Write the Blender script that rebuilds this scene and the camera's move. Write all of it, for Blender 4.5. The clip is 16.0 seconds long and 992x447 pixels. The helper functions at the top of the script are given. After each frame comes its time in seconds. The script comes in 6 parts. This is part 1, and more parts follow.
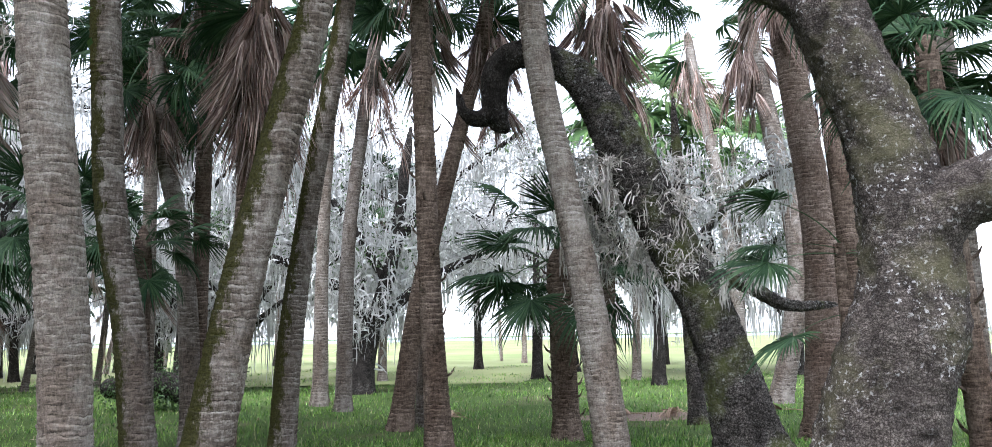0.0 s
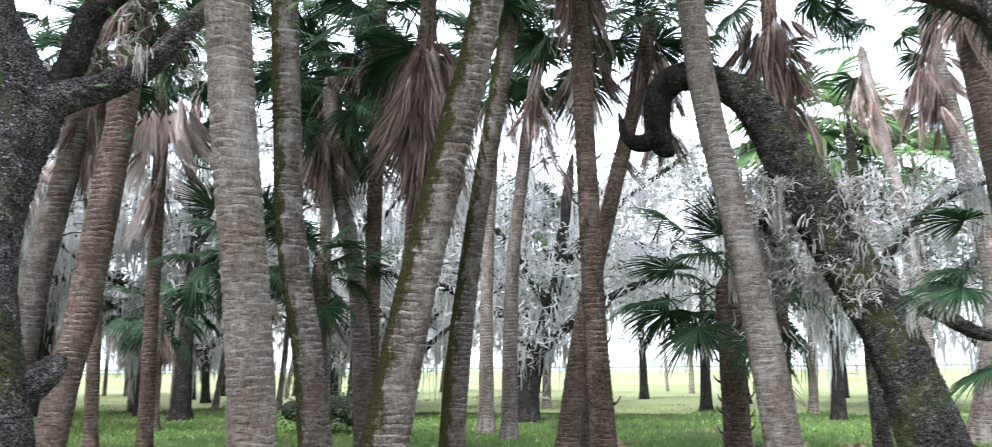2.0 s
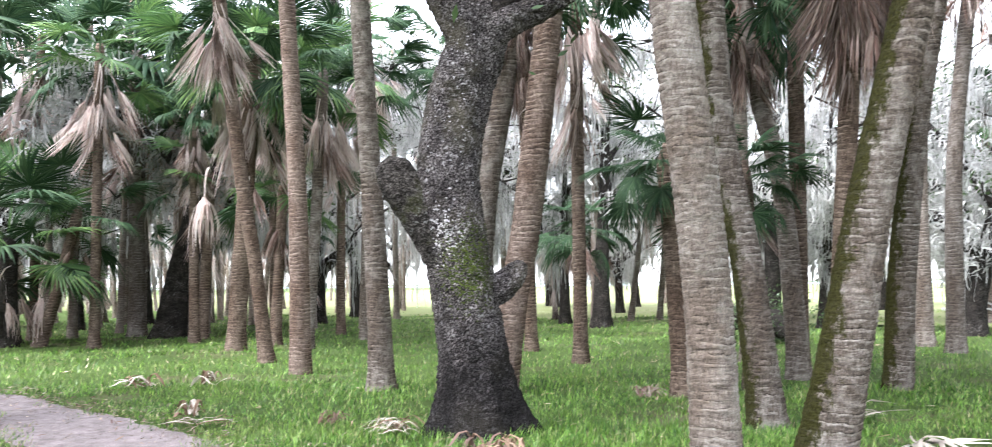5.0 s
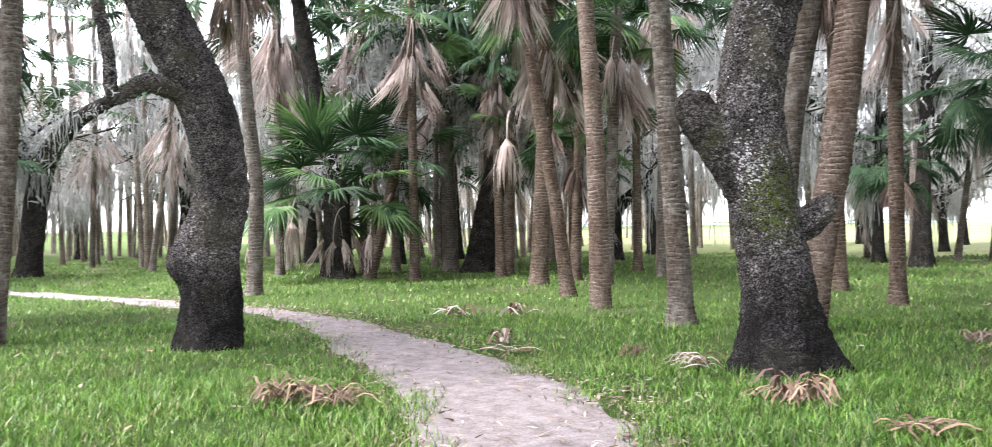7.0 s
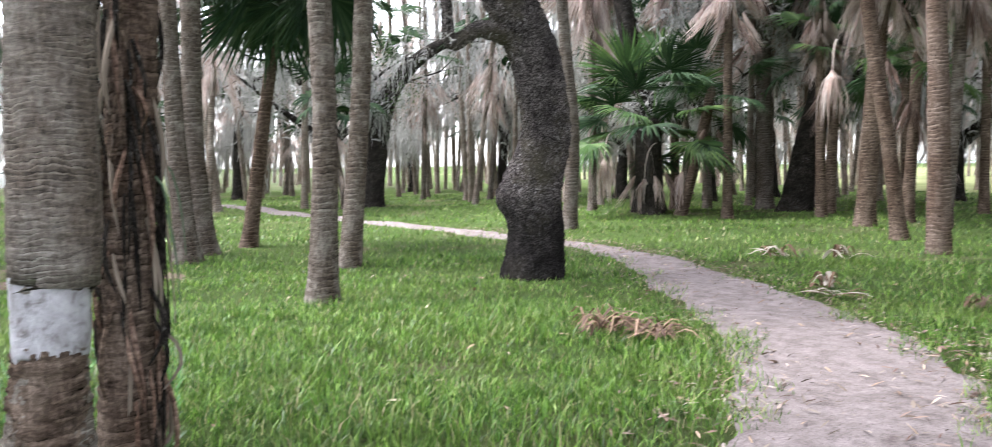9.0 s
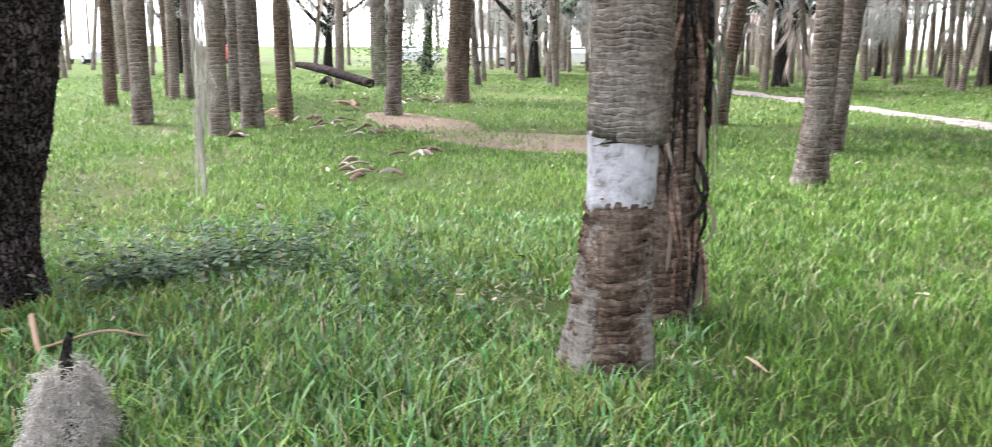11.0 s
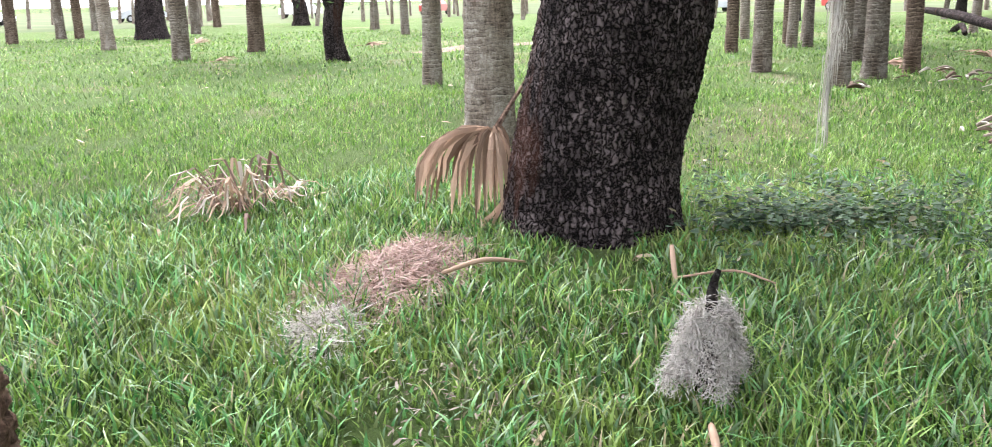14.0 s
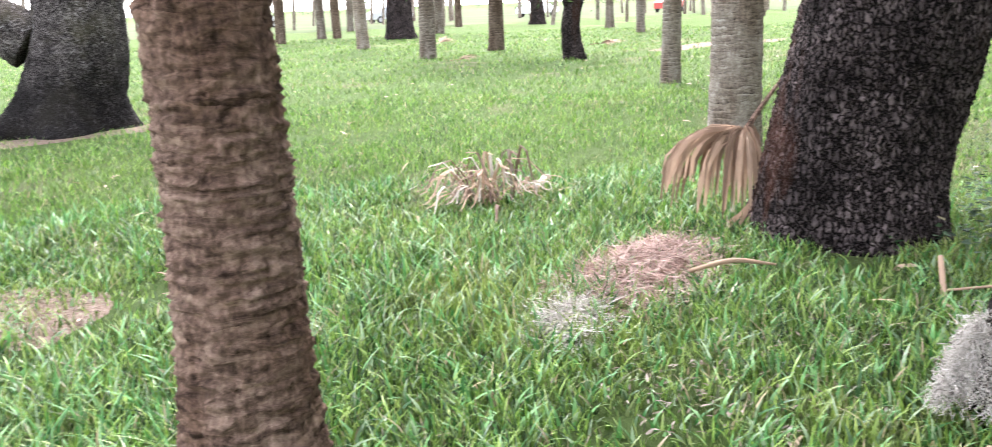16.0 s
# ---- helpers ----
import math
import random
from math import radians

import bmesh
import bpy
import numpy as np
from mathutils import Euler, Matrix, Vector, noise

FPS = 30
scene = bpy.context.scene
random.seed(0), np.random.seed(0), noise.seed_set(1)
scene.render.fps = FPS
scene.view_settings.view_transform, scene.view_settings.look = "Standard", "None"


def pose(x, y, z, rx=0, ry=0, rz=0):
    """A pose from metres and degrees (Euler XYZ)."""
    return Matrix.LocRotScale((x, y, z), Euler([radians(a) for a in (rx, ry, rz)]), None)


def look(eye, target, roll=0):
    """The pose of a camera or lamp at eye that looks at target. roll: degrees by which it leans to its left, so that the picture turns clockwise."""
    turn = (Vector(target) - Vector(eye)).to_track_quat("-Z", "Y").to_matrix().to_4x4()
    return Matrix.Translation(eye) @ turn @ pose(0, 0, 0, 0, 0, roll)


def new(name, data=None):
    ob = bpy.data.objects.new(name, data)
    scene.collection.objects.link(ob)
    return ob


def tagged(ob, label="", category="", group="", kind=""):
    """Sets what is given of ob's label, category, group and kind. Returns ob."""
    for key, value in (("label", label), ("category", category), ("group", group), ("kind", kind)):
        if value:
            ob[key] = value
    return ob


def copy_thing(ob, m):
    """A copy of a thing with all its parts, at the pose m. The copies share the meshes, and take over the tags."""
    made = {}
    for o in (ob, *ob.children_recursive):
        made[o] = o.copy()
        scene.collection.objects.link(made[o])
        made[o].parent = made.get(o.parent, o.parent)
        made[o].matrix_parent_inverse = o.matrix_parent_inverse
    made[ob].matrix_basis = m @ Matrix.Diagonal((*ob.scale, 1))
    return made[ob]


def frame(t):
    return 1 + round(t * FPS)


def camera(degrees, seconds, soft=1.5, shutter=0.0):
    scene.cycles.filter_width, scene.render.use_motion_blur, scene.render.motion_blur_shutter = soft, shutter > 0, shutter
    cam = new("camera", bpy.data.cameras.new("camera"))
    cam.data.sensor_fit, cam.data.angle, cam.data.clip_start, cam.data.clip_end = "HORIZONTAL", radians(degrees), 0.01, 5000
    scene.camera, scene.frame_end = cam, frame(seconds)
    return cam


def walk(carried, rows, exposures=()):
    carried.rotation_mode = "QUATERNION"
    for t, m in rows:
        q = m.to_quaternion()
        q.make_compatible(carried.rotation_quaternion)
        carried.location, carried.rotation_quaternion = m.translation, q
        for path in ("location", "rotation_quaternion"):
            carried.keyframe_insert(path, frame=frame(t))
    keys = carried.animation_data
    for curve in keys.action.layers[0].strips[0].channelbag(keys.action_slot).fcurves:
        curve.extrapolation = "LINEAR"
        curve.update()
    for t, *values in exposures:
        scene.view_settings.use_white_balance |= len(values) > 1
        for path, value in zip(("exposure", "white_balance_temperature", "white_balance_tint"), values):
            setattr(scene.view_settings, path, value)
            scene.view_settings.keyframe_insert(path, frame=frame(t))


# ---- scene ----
cam = camera(58.0, 16.0, soft=0.6, shutter=0.35)
PATH = [
    (0, (0.019, -0.035, 1.608), (-0.007, 1.949, 1.857), -1.1),
    (0.5, (0.022, -0.017, 1.609), (-0.02, 1.959, 1.914), -1),
    (1, (0.023, -0.028, 1.602), (-0.096, 1.941, 1.928), -0.8),
    (1.5, (0.017, -0.02, 1.585), (-0.225, 1.94, 1.901), -0.8),
    (2, (-0.008, -0.001, 1.592), (-0.39, 1.936, 1.908), -0.4),
    (2.5, (-0.026, -0.019, 1.582), (-0.595, 1.877, 1.869), -0.5),
    (3, (-0.047, -0.061, 1.572), (-0.817, 1.766, 1.841), -0.6),
    (3.2, (-0.069, -0.054, 1.562), (-0.892, 1.75, 1.823), -0.6),
    (5.3, (-0.459, -0.03, 1.505), (-1.718, 1.521, 1.609), -0.8),
    (5.5, (-0.457, -0.03, 1.502), (-1.776, 1.471, 1.588), -0.9),
    (6, (-0.44, -0.053, 1.498), (-1.893, 1.32, 1.541), -0.8),
    (6.5, (-0.455, -0.059, 1.493), (-2.008, 1.201, 1.512), -0.7),
    (7, (-0.434, -0.104, 1.487), (-2.071, 1.045, 1.491), -0.9),
    (7.5, (-0.434, -0.126, 1.484), (-2.138, 0.92, 1.46), -1.2),
    (8, (-0.426, -0.155, 1.48), (-2.203, 0.762, 1.433), -1.2),
    (8.5, (-0.381, -0.183, 1.481), (-2.242, 0.547, 1.415), -1.0),
    (9, (-0.369, -0.29, 1.515), (-2.291, 0.246, 1.385), -0.7),
    (9.5, (-0.347, -0.379, 1.503), (-2.312, -0.066, 1.296), -0.2),
    (9.7, (-0.367, -0.444, 1.491), (-2.341, -0.254, 1.237), 0.2),
    (11.8, (-0.489, -0.931, 1.414), (-2.312, -1.631, 0.982), 0.1),
    (12, (-0.49, -0.939, 1.409), (-2.274, -1.721, 0.955), 0.1),
    (12.5, (-0.458, -0.969, 1.437), (-2.091, -2.017, 0.951), -0.2),
    (13, (-0.404, -0.997, 1.455), (-1.877, -2.257, 0.961), -0.4),
    (13.5, (-0.383, -1.0, 1.458), (-1.721, -2.403, 0.969), -1.1),
    (14, (-0.385, -1.003, 1.452), (-1.647, -2.476, 0.964), -1.2),
    (14.5, (-0.364, -1.011, 1.448), (-1.569, -2.531, 0.964), -1.4),
    (15, (-0.347, -1.025, 1.444), (-1.466, -2.612, 0.965), -1.8),
    (15.5, (-0.294, -1.021, 1.446), (-1.3, -2.683, 0.97), -1.9),
    (16, (-0.221, -0.996, 1.465), (-1.07, -2.743, 0.987), -2.2),
]
EXPOSURE = [(0, 2.7, 5700, 11), (2, 2.87, 5750, 11), (3, 2.92, 5850, 12), (5.5, 3.52, 6000, 12), (6.2, 3.47, 6050, 12), (7, 3.2, 6100, 13), (9.5, 2.94, 6150, 13), (12, 3.4, 6200, 14), (14, 3.3, 6200, 13), (16, 3.5, 6200, 14)]
walk(cam, [(t, look(eye, target, roll)) for t, eye, target, roll in PATH], EXPOSURE)

# ---- light ----
SUN_ELEVATION, SUN_TURN = radians(58), radians(200)
world = bpy.data.worlds.new("overcast_sky")
scene.world = world
world.use_nodes = True
wt = world.node_tree
sky = wt.nodes.new("ShaderNodeTexSky")
sky.sky_type, sky.sun_disc = "NISHITA", False
sky.sun_elevation, sky.sun_rotation = SUN_ELEVATION, SUN_TURN
sky.air_density, sky.dust_density, sky.ozone_density = 1.0, 1.0, 1.0
cloud = wt.nodes.new("ShaderNodeHueSaturation")
cloud.inputs["Saturation"].default_value = 0.16
wt.links.new(sky.outputs[0], cloud.inputs["Color"])
wt.links.new(cloud.outputs[0], wt.nodes["Background"].inputs["Color"])
wt.nodes["Background"].inputs["Strength"].default_value = 0.112

sun = new("sun", bpy.data.lights.new("sun", "SUN"))
sun.data.energy, sun.data.angle, sun.data.color = 1.5, radians(25), (1.0, 0.97, 0.92)
sun.matrix_basis = look((math.sin(SUN_TURN) * 30, math.cos(SUN_TURN) * 30, 48), (0, 0, 0))


# ---- materials ----
class Nodes:
    """A node material, built line by line."""

    def __init__(self, name, rough=0.8, spec=0.3):
        self.mat = bpy.data.materials.new(name)
        self.mat.use_nodes = True
        self.tree = self.mat.node_tree
        self.bsdf = self.tree.nodes["Principled BSDF"]
        self.bsdf.inputs["Roughness"].default_value = rough
        self.bsdf.inputs["Specular IOR Level"].default_value = spec
        self.coord = self.add("ShaderNodeTexCoord").outputs["Object"]

    def add(self, kind):
        return self.tree.nodes.new(kind)

    def link(self, a, b):
        self.tree.links.new(a, b)
        return self

    def stretch(self, x, y, z):
        n = self.add("ShaderNodeMapping")
        n.inputs["Scale"].default_value = (x, y, z)
        self.link(self.coord, n.inputs["Vector"])
        return n.outputs[0]

    def noise(self, scale, detail=4, vector=None, rough=0.6, warp=0.0):
        n = self.add("ShaderNodeTexNoise")
        n.inputs["Scale"].default_value, n.inputs["Detail"].default_value = scale, detail
        n.inputs["Roughness"].default_value, n.inputs["Distortion"].default_value = rough, warp
        self.link(vector or self.coord, n.inputs["Vector"])
        return n.outputs["Fac"]

    def cells(self, scale, vector=None, feature="F1", output="Distance"):
        n = self.add("ShaderNodeTexVoronoi")
        n.feature = feature
        n.inputs["Scale"].default_value = scale
        self.link(vector or self.coord, n.inputs["Vector"])
        return n.outputs[output]

    def ramp(self, fac, *stops):
        n = self.add("ShaderNodeValToRGB")
        while len(n.color_ramp.elements) < len(stops):
            n.color_ramp.elements.new(0.5)
        for e, (at, colour) in zip(n.color_ramp.elements, stops):
            e.position = at
            e.color = (*colour, 1) if len(colour) == 3 else colour
        self.link(fac, n.inputs["Fac"])
        return n.outputs["Color"]

    def mix(self, fac, a, b, blend="MIX"):
        n = self.add("ShaderNodeMix")
        n.data_type, n.blend_type = "RGBA", blend
        for key, v in ((0, fac), (6, a), (7, b)):
            if isinstance(v, (int, float)):
                n.inputs[key].default_value = v
            elif isinstance(v, tuple):
                n.inputs[key].default_value = (*v, 1)
            else:
                self.link(v, n.inputs[key])
        return n.outputs[2]

    def maths(self, op, a, b=0.0):
        n = self.add("ShaderNodeMath")
        n.operation = op
        for k, v in ((0, a), (1, b)):
            if isinstance(v, (int, float)):
                n.inputs[k].default_value = v
            else:
                self.link(v, n.inputs[k])
        return n.outputs[0]

    def random(self, island=False):
        if island:
            return self.add("ShaderNodeNewGeometry").outputs["Random Per Island"]
        return self.add("ShaderNodeObjectInfo").outputs["Random"]

    def colour(self, c):
        self.link(c, self.bsdf.inputs["Base Color"])
        return self

    def bump(self, height, strength=0.5, distance=0.02):
        n = self.add("ShaderNodeBump")
        n.inputs["Strength"].default_value, n.inputs["Distance"].default_value = strength, distance
        self.link(height, n.inputs["Height"])
        self.link(n.outputs[0], self.bsdf.inputs["Normal"])
        return self


def palm_bark(name, dark, mid, pale, gap=0.09, moss=None, lichen=0.5, line=0.3, fibre=False):
    """Palm bark: uneven leaf scars with pale lips about gap apart, cracks, blotches of lichen and, where given, moss."""
    n = Nodes(name, 1.0, 0.04)
    split = n.add("ShaderNodeSeparateXYZ")
    n.link(n.coord, split.inputs[0])
    rise = n.maths("ADD", split.outputs[2], n.maths("MULTIPLY", n.noise(2.6, 3), 0.14))
    rise = n.maths("ADD", rise, n.maths("MULTIPLY", n.noise(13, 3), 0.035))
    rise = n.maths("ADD", rise, n.maths("MULTIPLY", n.random(), 3.0))
    scar = n.maths("FRACT", n.maths("DIVIDE", rise, gap))
    lines = n.ramp(scar, (0.0, (0.02,) * 3), (0.1, (0.4,) * 3), (0.62, (0.5,) * 3), (0.84, (0.85,) * 3), (1.0, (0.65,) * 3))
    gone = n.ramp(n.noise(4.2, 5, warp=0.4), (0.36, (0.0,) * 3), (0.56, (1.0,) * 3))
    lines = n.mix(gone, lines, (0.5, 0.5, 0.5))
    crack = n.noise(1.0, 6, n.stretch(44, 44, 13), 0.75)
    ledge = n.noise(1.0, 7, n.stretch(8, 8, 22) if fibre else n.stretch(9, 9, 34), 0.72, 0.9)
    grain = n.mix(line, n.mix(0.42, ledge, crack), lines)
    base = n.ramp(grain, (0.37, dark), (0.49, mid), (0.62, pale))
    blotch = n.noise(4.0, 7, warp=0.6)
    base = n.mix(n.ramp(blotch, (0.5, (0, 0, 0)), (0.68, (lichen,) * 3)), base, tuple(min(1, v * 1.25) for v in pale))
    stain = n.noise(1.3, 6, n.stretch(1.6, 1.6, 0.8), 0.7)
    base = n.mix(n.ramp(stain, (0.4, (0.75,) * 3), (0.56, (0, 0, 0))), base, n.mix(n.ramp(grain, (0.42, (0, 0, 0)), (0.58, (1, 1, 1))), tuple(v * 0.8 for v in dark), (mid[0] * 1.05, mid[1] * 0.92, mid[2] * 0.82)))
    base = n.mix(1.0, base, n.ramp(n.noise(60, 3), (0.3, (0.75,) * 3), (0.7, (1.2,) * 3)), "MULTIPLY")
    if moss:
        flank = n.add("ShaderNodeSeparateXYZ")
        n.link(n.add("ShaderNodeTexCoord").outputs["Normal"], flank.inputs[0])
        patch = n.maths("SUBTRACT", n.noise(4.5, 8, n.stretch(1.6, 1.6, 0.9), 0.8), n.maths("MULTIPLY", flank.outputs[0], 0.24))
        patch = n.ramp(patch, (0.49, (0, 0, 0)), (0.56, (0.94,) * 3))
        base = n.mix(patch, base, n.ramp(n.noise(40, 4, rough=0.8), (0.3, tuple(v * 0.25 for v in moss)), (0.52, moss), (0.7, tuple(v * 1.7 for v in moss))))
    shade = n.ramp(n.random(), (0.0, (0.78, 0.78, 0.78)), (1.0, (1.1, 1.08, 1.05)))
    n.colour(n.mix(1.0, base, shade, "MULTIPLY"))
    n.bump(grain, 1.0, 0.035)
    return n.mat


def oak_bark(name, dark, mid, pale, scale=14.0, lichen=(0.42, 0.42, 0.4), amount=0.32, char=None, moss=None, cell=(1.25, 1.25, 0.62), red=None, streak=0.55, plated=False):
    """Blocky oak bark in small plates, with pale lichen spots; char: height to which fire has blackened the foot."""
    n = Nodes(name, 1.0, 0.05)
    warp = n.add("ShaderNodeTexNoise")
    warp.inputs["Scale"].default_value, warp.inputs["Detail"].default_value = 25, 3
    wobble = n.add("ShaderNodeMix")
    wobble.data_type, wobble.blend_type = "RGBA", "LINEAR_LIGHT"
    wobble.inputs[0].default_value = 0.035
    n.link(n.stretch(*cell), wobble.inputs[6]).link(n.coord, warp.inputs["Vector"]).link(warp.outputs["Color"], wobble.inputs[7])
    plates = n.cells(scale * 2.2, wobble.outputs[2], "DISTANCE_TO_EDGE")
    crack = n.ramp(plates, (0.0, (0.1,) * 3), (0.14, (0.62,) * 3), (0.4, (0.9,) * 3))
    rough = n.noise(34, 6, n.stretch(1, 1, 0.7), 0.7)
    ledge = n.noise(1.0, 7, n.stretch(10 * cell[0], 10 * cell[0], 28 * cell[2]), 0.78, 0.7)
    if plated:
        grain = n.mix(0.22, n.ramp(plates, (0.02, (0.0,) * 3), (0.1, (0.5,) * 3), (0.3, (0.85,) * 3)), rough)
        base = n.ramp(grain, (0.2, dark), (0.48, mid), (0.86, pale))
        base = n.mix(1.0, base, n.ramp(n.cells(scale * 2.2, wobble.outputs[2], "F1", "Color"), (0.2, (0.78,) * 3), (0.8, (1.22,) * 3)), "MULTIPLY")
    else:
        grain = n.mix(streak, n.mix(0.62 * streak / 0.72, crack, rough), ledge)
        base = n.ramp(grain, (0.42, dark), (0.53, mid), (0.65, pale))
    base = n.mix(n.ramp(n.noise(2.2, 4), (0.35, (0.55,) * 3), (0.6, (0, 0, 0))), base, dark)
    spots = n.ramp(n.noise(1.0, 5, n.stretch(24, 24, 28), 0.6, 0.3), (0.58, (0, 0, 0)), (0.63, (amount,) * 3))
    spots = n.mix(1.0, spots, n.ramp(n.noise(1.7, 5), (0.45, (0, 0, 0)), (0.55, (1, 1, 1))), "MULTIPLY")
    base = n.mix(spots, base, lichen)
    base = n.mix(1.0, base, n.ramp(n.noise(5.5, 5, warp=0.4), (0.34, (0.55,) * 3), (0.66, (1.3,) * 3)), "MULTIPLY")
    if red:
        base = n.mix(n.ramp(n.noise(1.0, 4, n.stretch(3.2, 3.2, 0.35)), (0.58, (0, 0, 0)), (0.68, (0.35,) * 3)), base, red)
    if moss:
        base = n.mix(n.ramp(n.noise(1.6, 5), (0.5, (0, 0, 0)), (0.64, (0.6,) * 3)), base, moss)
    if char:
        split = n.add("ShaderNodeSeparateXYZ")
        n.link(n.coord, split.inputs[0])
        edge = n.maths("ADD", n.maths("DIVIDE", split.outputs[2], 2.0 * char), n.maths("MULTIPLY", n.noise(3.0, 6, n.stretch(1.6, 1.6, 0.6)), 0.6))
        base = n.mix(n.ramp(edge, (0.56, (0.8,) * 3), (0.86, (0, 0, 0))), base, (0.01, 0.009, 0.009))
    n.colour(base)
    n.bump(grain, 1.0, 0.05)
    return n.mat


def leafy(name, colours, rough=0.55, spec=0.35, through_light=0.25, patch=None):
    """Leaves and blades: colour varies from piece to piece, with a share of light passing through."""
    n = Nodes(name, rough, spec)
    pick = n.ramp(n.random(True), *[(k / (len(colours) - 1), c) for k, c in enumerate(colours)])
    low = 0.48 if patch else 0.7
    dull = n.ramp(n.noise(5.0 if patch else 3.0, 8, rough=0.7), (0.3, (low,) * 3), (0.7, (1.85 - low,) * 3 if patch else (1.15,) * 3))
    c = n.mix(1.0, pick, dull, "MULTIPLY")
    if patch:
        c = n.mix(n.ramp(n.noise(0.55, 6, warp=0.5), (0.5, (0, 0, 0)), (0.68, (0.38,) * 3)), c, patch)
    tint = n.ramp(n.random(), (0.0, (0.85, 0.85, 0.85)), (1.0, (1.12, 1.12, 1.12)))
    c = n.mix(1.0, c, tint, "MULTIPLY")
    n.colour(c)
    if through_light:
        thin = n.add("ShaderNodeBsdfTranslucent")
        both = n.add("ShaderNodeMixShader")
        both.inputs[0].default_value = through_light
        n.link(c, thin.inputs["Color"])
        n.link(n.bsdf.outputs[0], both.inputs[1]).link(thin.outputs[0], both.inputs[2])
        n.link(both.outputs[0], n.tree.nodes["Material Output"].inputs["Surface"])
    return n.mat


BARK_WHITE = palm_bark("palm_bark_white", (0.035, 0.026, 0.021), (0.2, 0.168, 0.145), (0.39, 0.36, 0.33), 0.07, lichen=0.35)
BARK_GREY = palm_bark("palm_bark_grey", (0.018, 0.014, 0.012), (0.125, 0.104, 0.09), (0.32, 0.29, 0.265), 0.08)
BARK_BROWN = palm_bark("palm_bark_brown", (0.01, 0.007, 0.0055), (0.095, 0.07, 0.056), (0.29, 0.23, 0.19), 0.075, lichen=0.25)
BARK_MOSSY = palm_bark("palm_bark_mossy", (0.014, 0.011, 0.009), (0.115, 0.094, 0.08), (0.34, 0.31, 0.285), 0.075, moss=(0.034, 0.033, 0.009), line=0.34)
BARK_RED = palm_bark("palm_bark_reddish", (0.014, 0.009, 0.007), (0.14, 0.104, 0.087), (0.37, 0.3, 0.262), 0.07, lichen=0.1, line=0.36)
BARK_LINED = palm_bark("palm_bark_finely_lined", (0.04, 0.032, 0.027), (0.2, 0.175, 0.155), (0.4, 0.37, 0.34), 0.026, lichen=0.25, line=0.3)
OAK = oak_bark("oak_bark_grey", (0.012, 0.01, 0.009), (0.085, 0.074, 0.067), (0.25, 0.225, 0.21), 15, amount=0.5, moss=(0.1, 0.11, 0.035), cell=(0.95, 0.95, 1.15))
OAK_PALE = oak_bark("oak_bark_brown_grey", (0.035, 0.028, 0.025), (0.1, 0.083, 0.074), (0.22, 0.19, 0.172), 17, lichen=(0.55, 0.53, 0.52), amount=0.75, moss=(0.12, 0.11, 0.06), cell=(1.1, 1.1, 1.1))
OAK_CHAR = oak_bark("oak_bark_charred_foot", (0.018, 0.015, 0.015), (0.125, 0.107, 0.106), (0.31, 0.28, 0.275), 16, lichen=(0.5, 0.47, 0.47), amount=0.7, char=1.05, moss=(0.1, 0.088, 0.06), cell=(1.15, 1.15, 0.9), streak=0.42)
OAK_DARK = oak_bark("oak_bark_dark_plated", (0.006, 0.005, 0.005), (0.05, 0.038, 0.037), (0.15, 0.12, 0.12), 13.0, lichen=(0.2, 0.18, 0.19), amount=0.05, cell=(1.0, 1.0, 0.46), red=(0.12, 0.05, 0.032), plated=True)
BARK_FIBRE = palm_bark("palm_fibre_brown", (0.026, 0.016, 0.012), (0.19, 0.126, 0.1), (0.44, 0.32, 0.26), 0.08, lichen=0.1, line=0.12, fibre=True)
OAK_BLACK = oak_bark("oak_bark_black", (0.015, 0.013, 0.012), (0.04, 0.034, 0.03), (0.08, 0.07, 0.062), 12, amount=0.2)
FROND = leafy("palm_frond_green", [(0.014, 0.034, 0.014), (0.026, 0.056, 0.024), (0.06, 0.1, 0.045), (0.018, 0.044, 0.022), (0.034, 0.07, 0.03)], 0.6, 0.14, 0.16)
# Light green fans; also carries the lit look of the western crowns in its colour.
FROND_LIME = leafy("palm_frond_lime_lit", [(0.05, 0.11, 0.035), (0.1, 0.18, 0.055), (0.035, 0.08, 0.03), (0.17, 0.26, 0.08), (0.06, 0.12, 0.045)], 0.5, 0.25, 0.3)
DEAD = leafy("palm_frond_dead", [(0.08, 0.046, 0.036), (0.2, 0.125, 0.1), (0.42, 0.33, 0.29), (0.13, 0.066, 0.048), (0.28, 0.2, 0.165), (0.1, 0.058, 0.046), (0.5, 0.42, 0.38), (0.06, 0.036, 0.03), (0.34, 0.26, 0.22)], 0.8, 0.12, 0.15)
# Pale dead fronds, brightened further so the colour makes up for missing light.
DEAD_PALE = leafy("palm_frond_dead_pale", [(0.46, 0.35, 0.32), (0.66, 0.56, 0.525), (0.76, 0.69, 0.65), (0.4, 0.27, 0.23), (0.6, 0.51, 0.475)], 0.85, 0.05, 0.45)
DRY_TAN = leafy("palm_frond_dry_tan", [(0.58, 0.42, 0.31), (0.72, 0.56, 0.44), (0.34, 0.21, 0.145), (0.64, 0.48, 0.365), (0.78, 0.65, 0.54)], 0.7, 0.2, 0.35)
STRAW = leafy("palm_frond_straw", [(0.36, 0.26, 0.185), (0.52, 0.4, 0.3), (0.26, 0.165, 0.115), (0.46, 0.34, 0.25), (0.6, 0.5, 0.4)], 0.7, 0.15, 0.12)
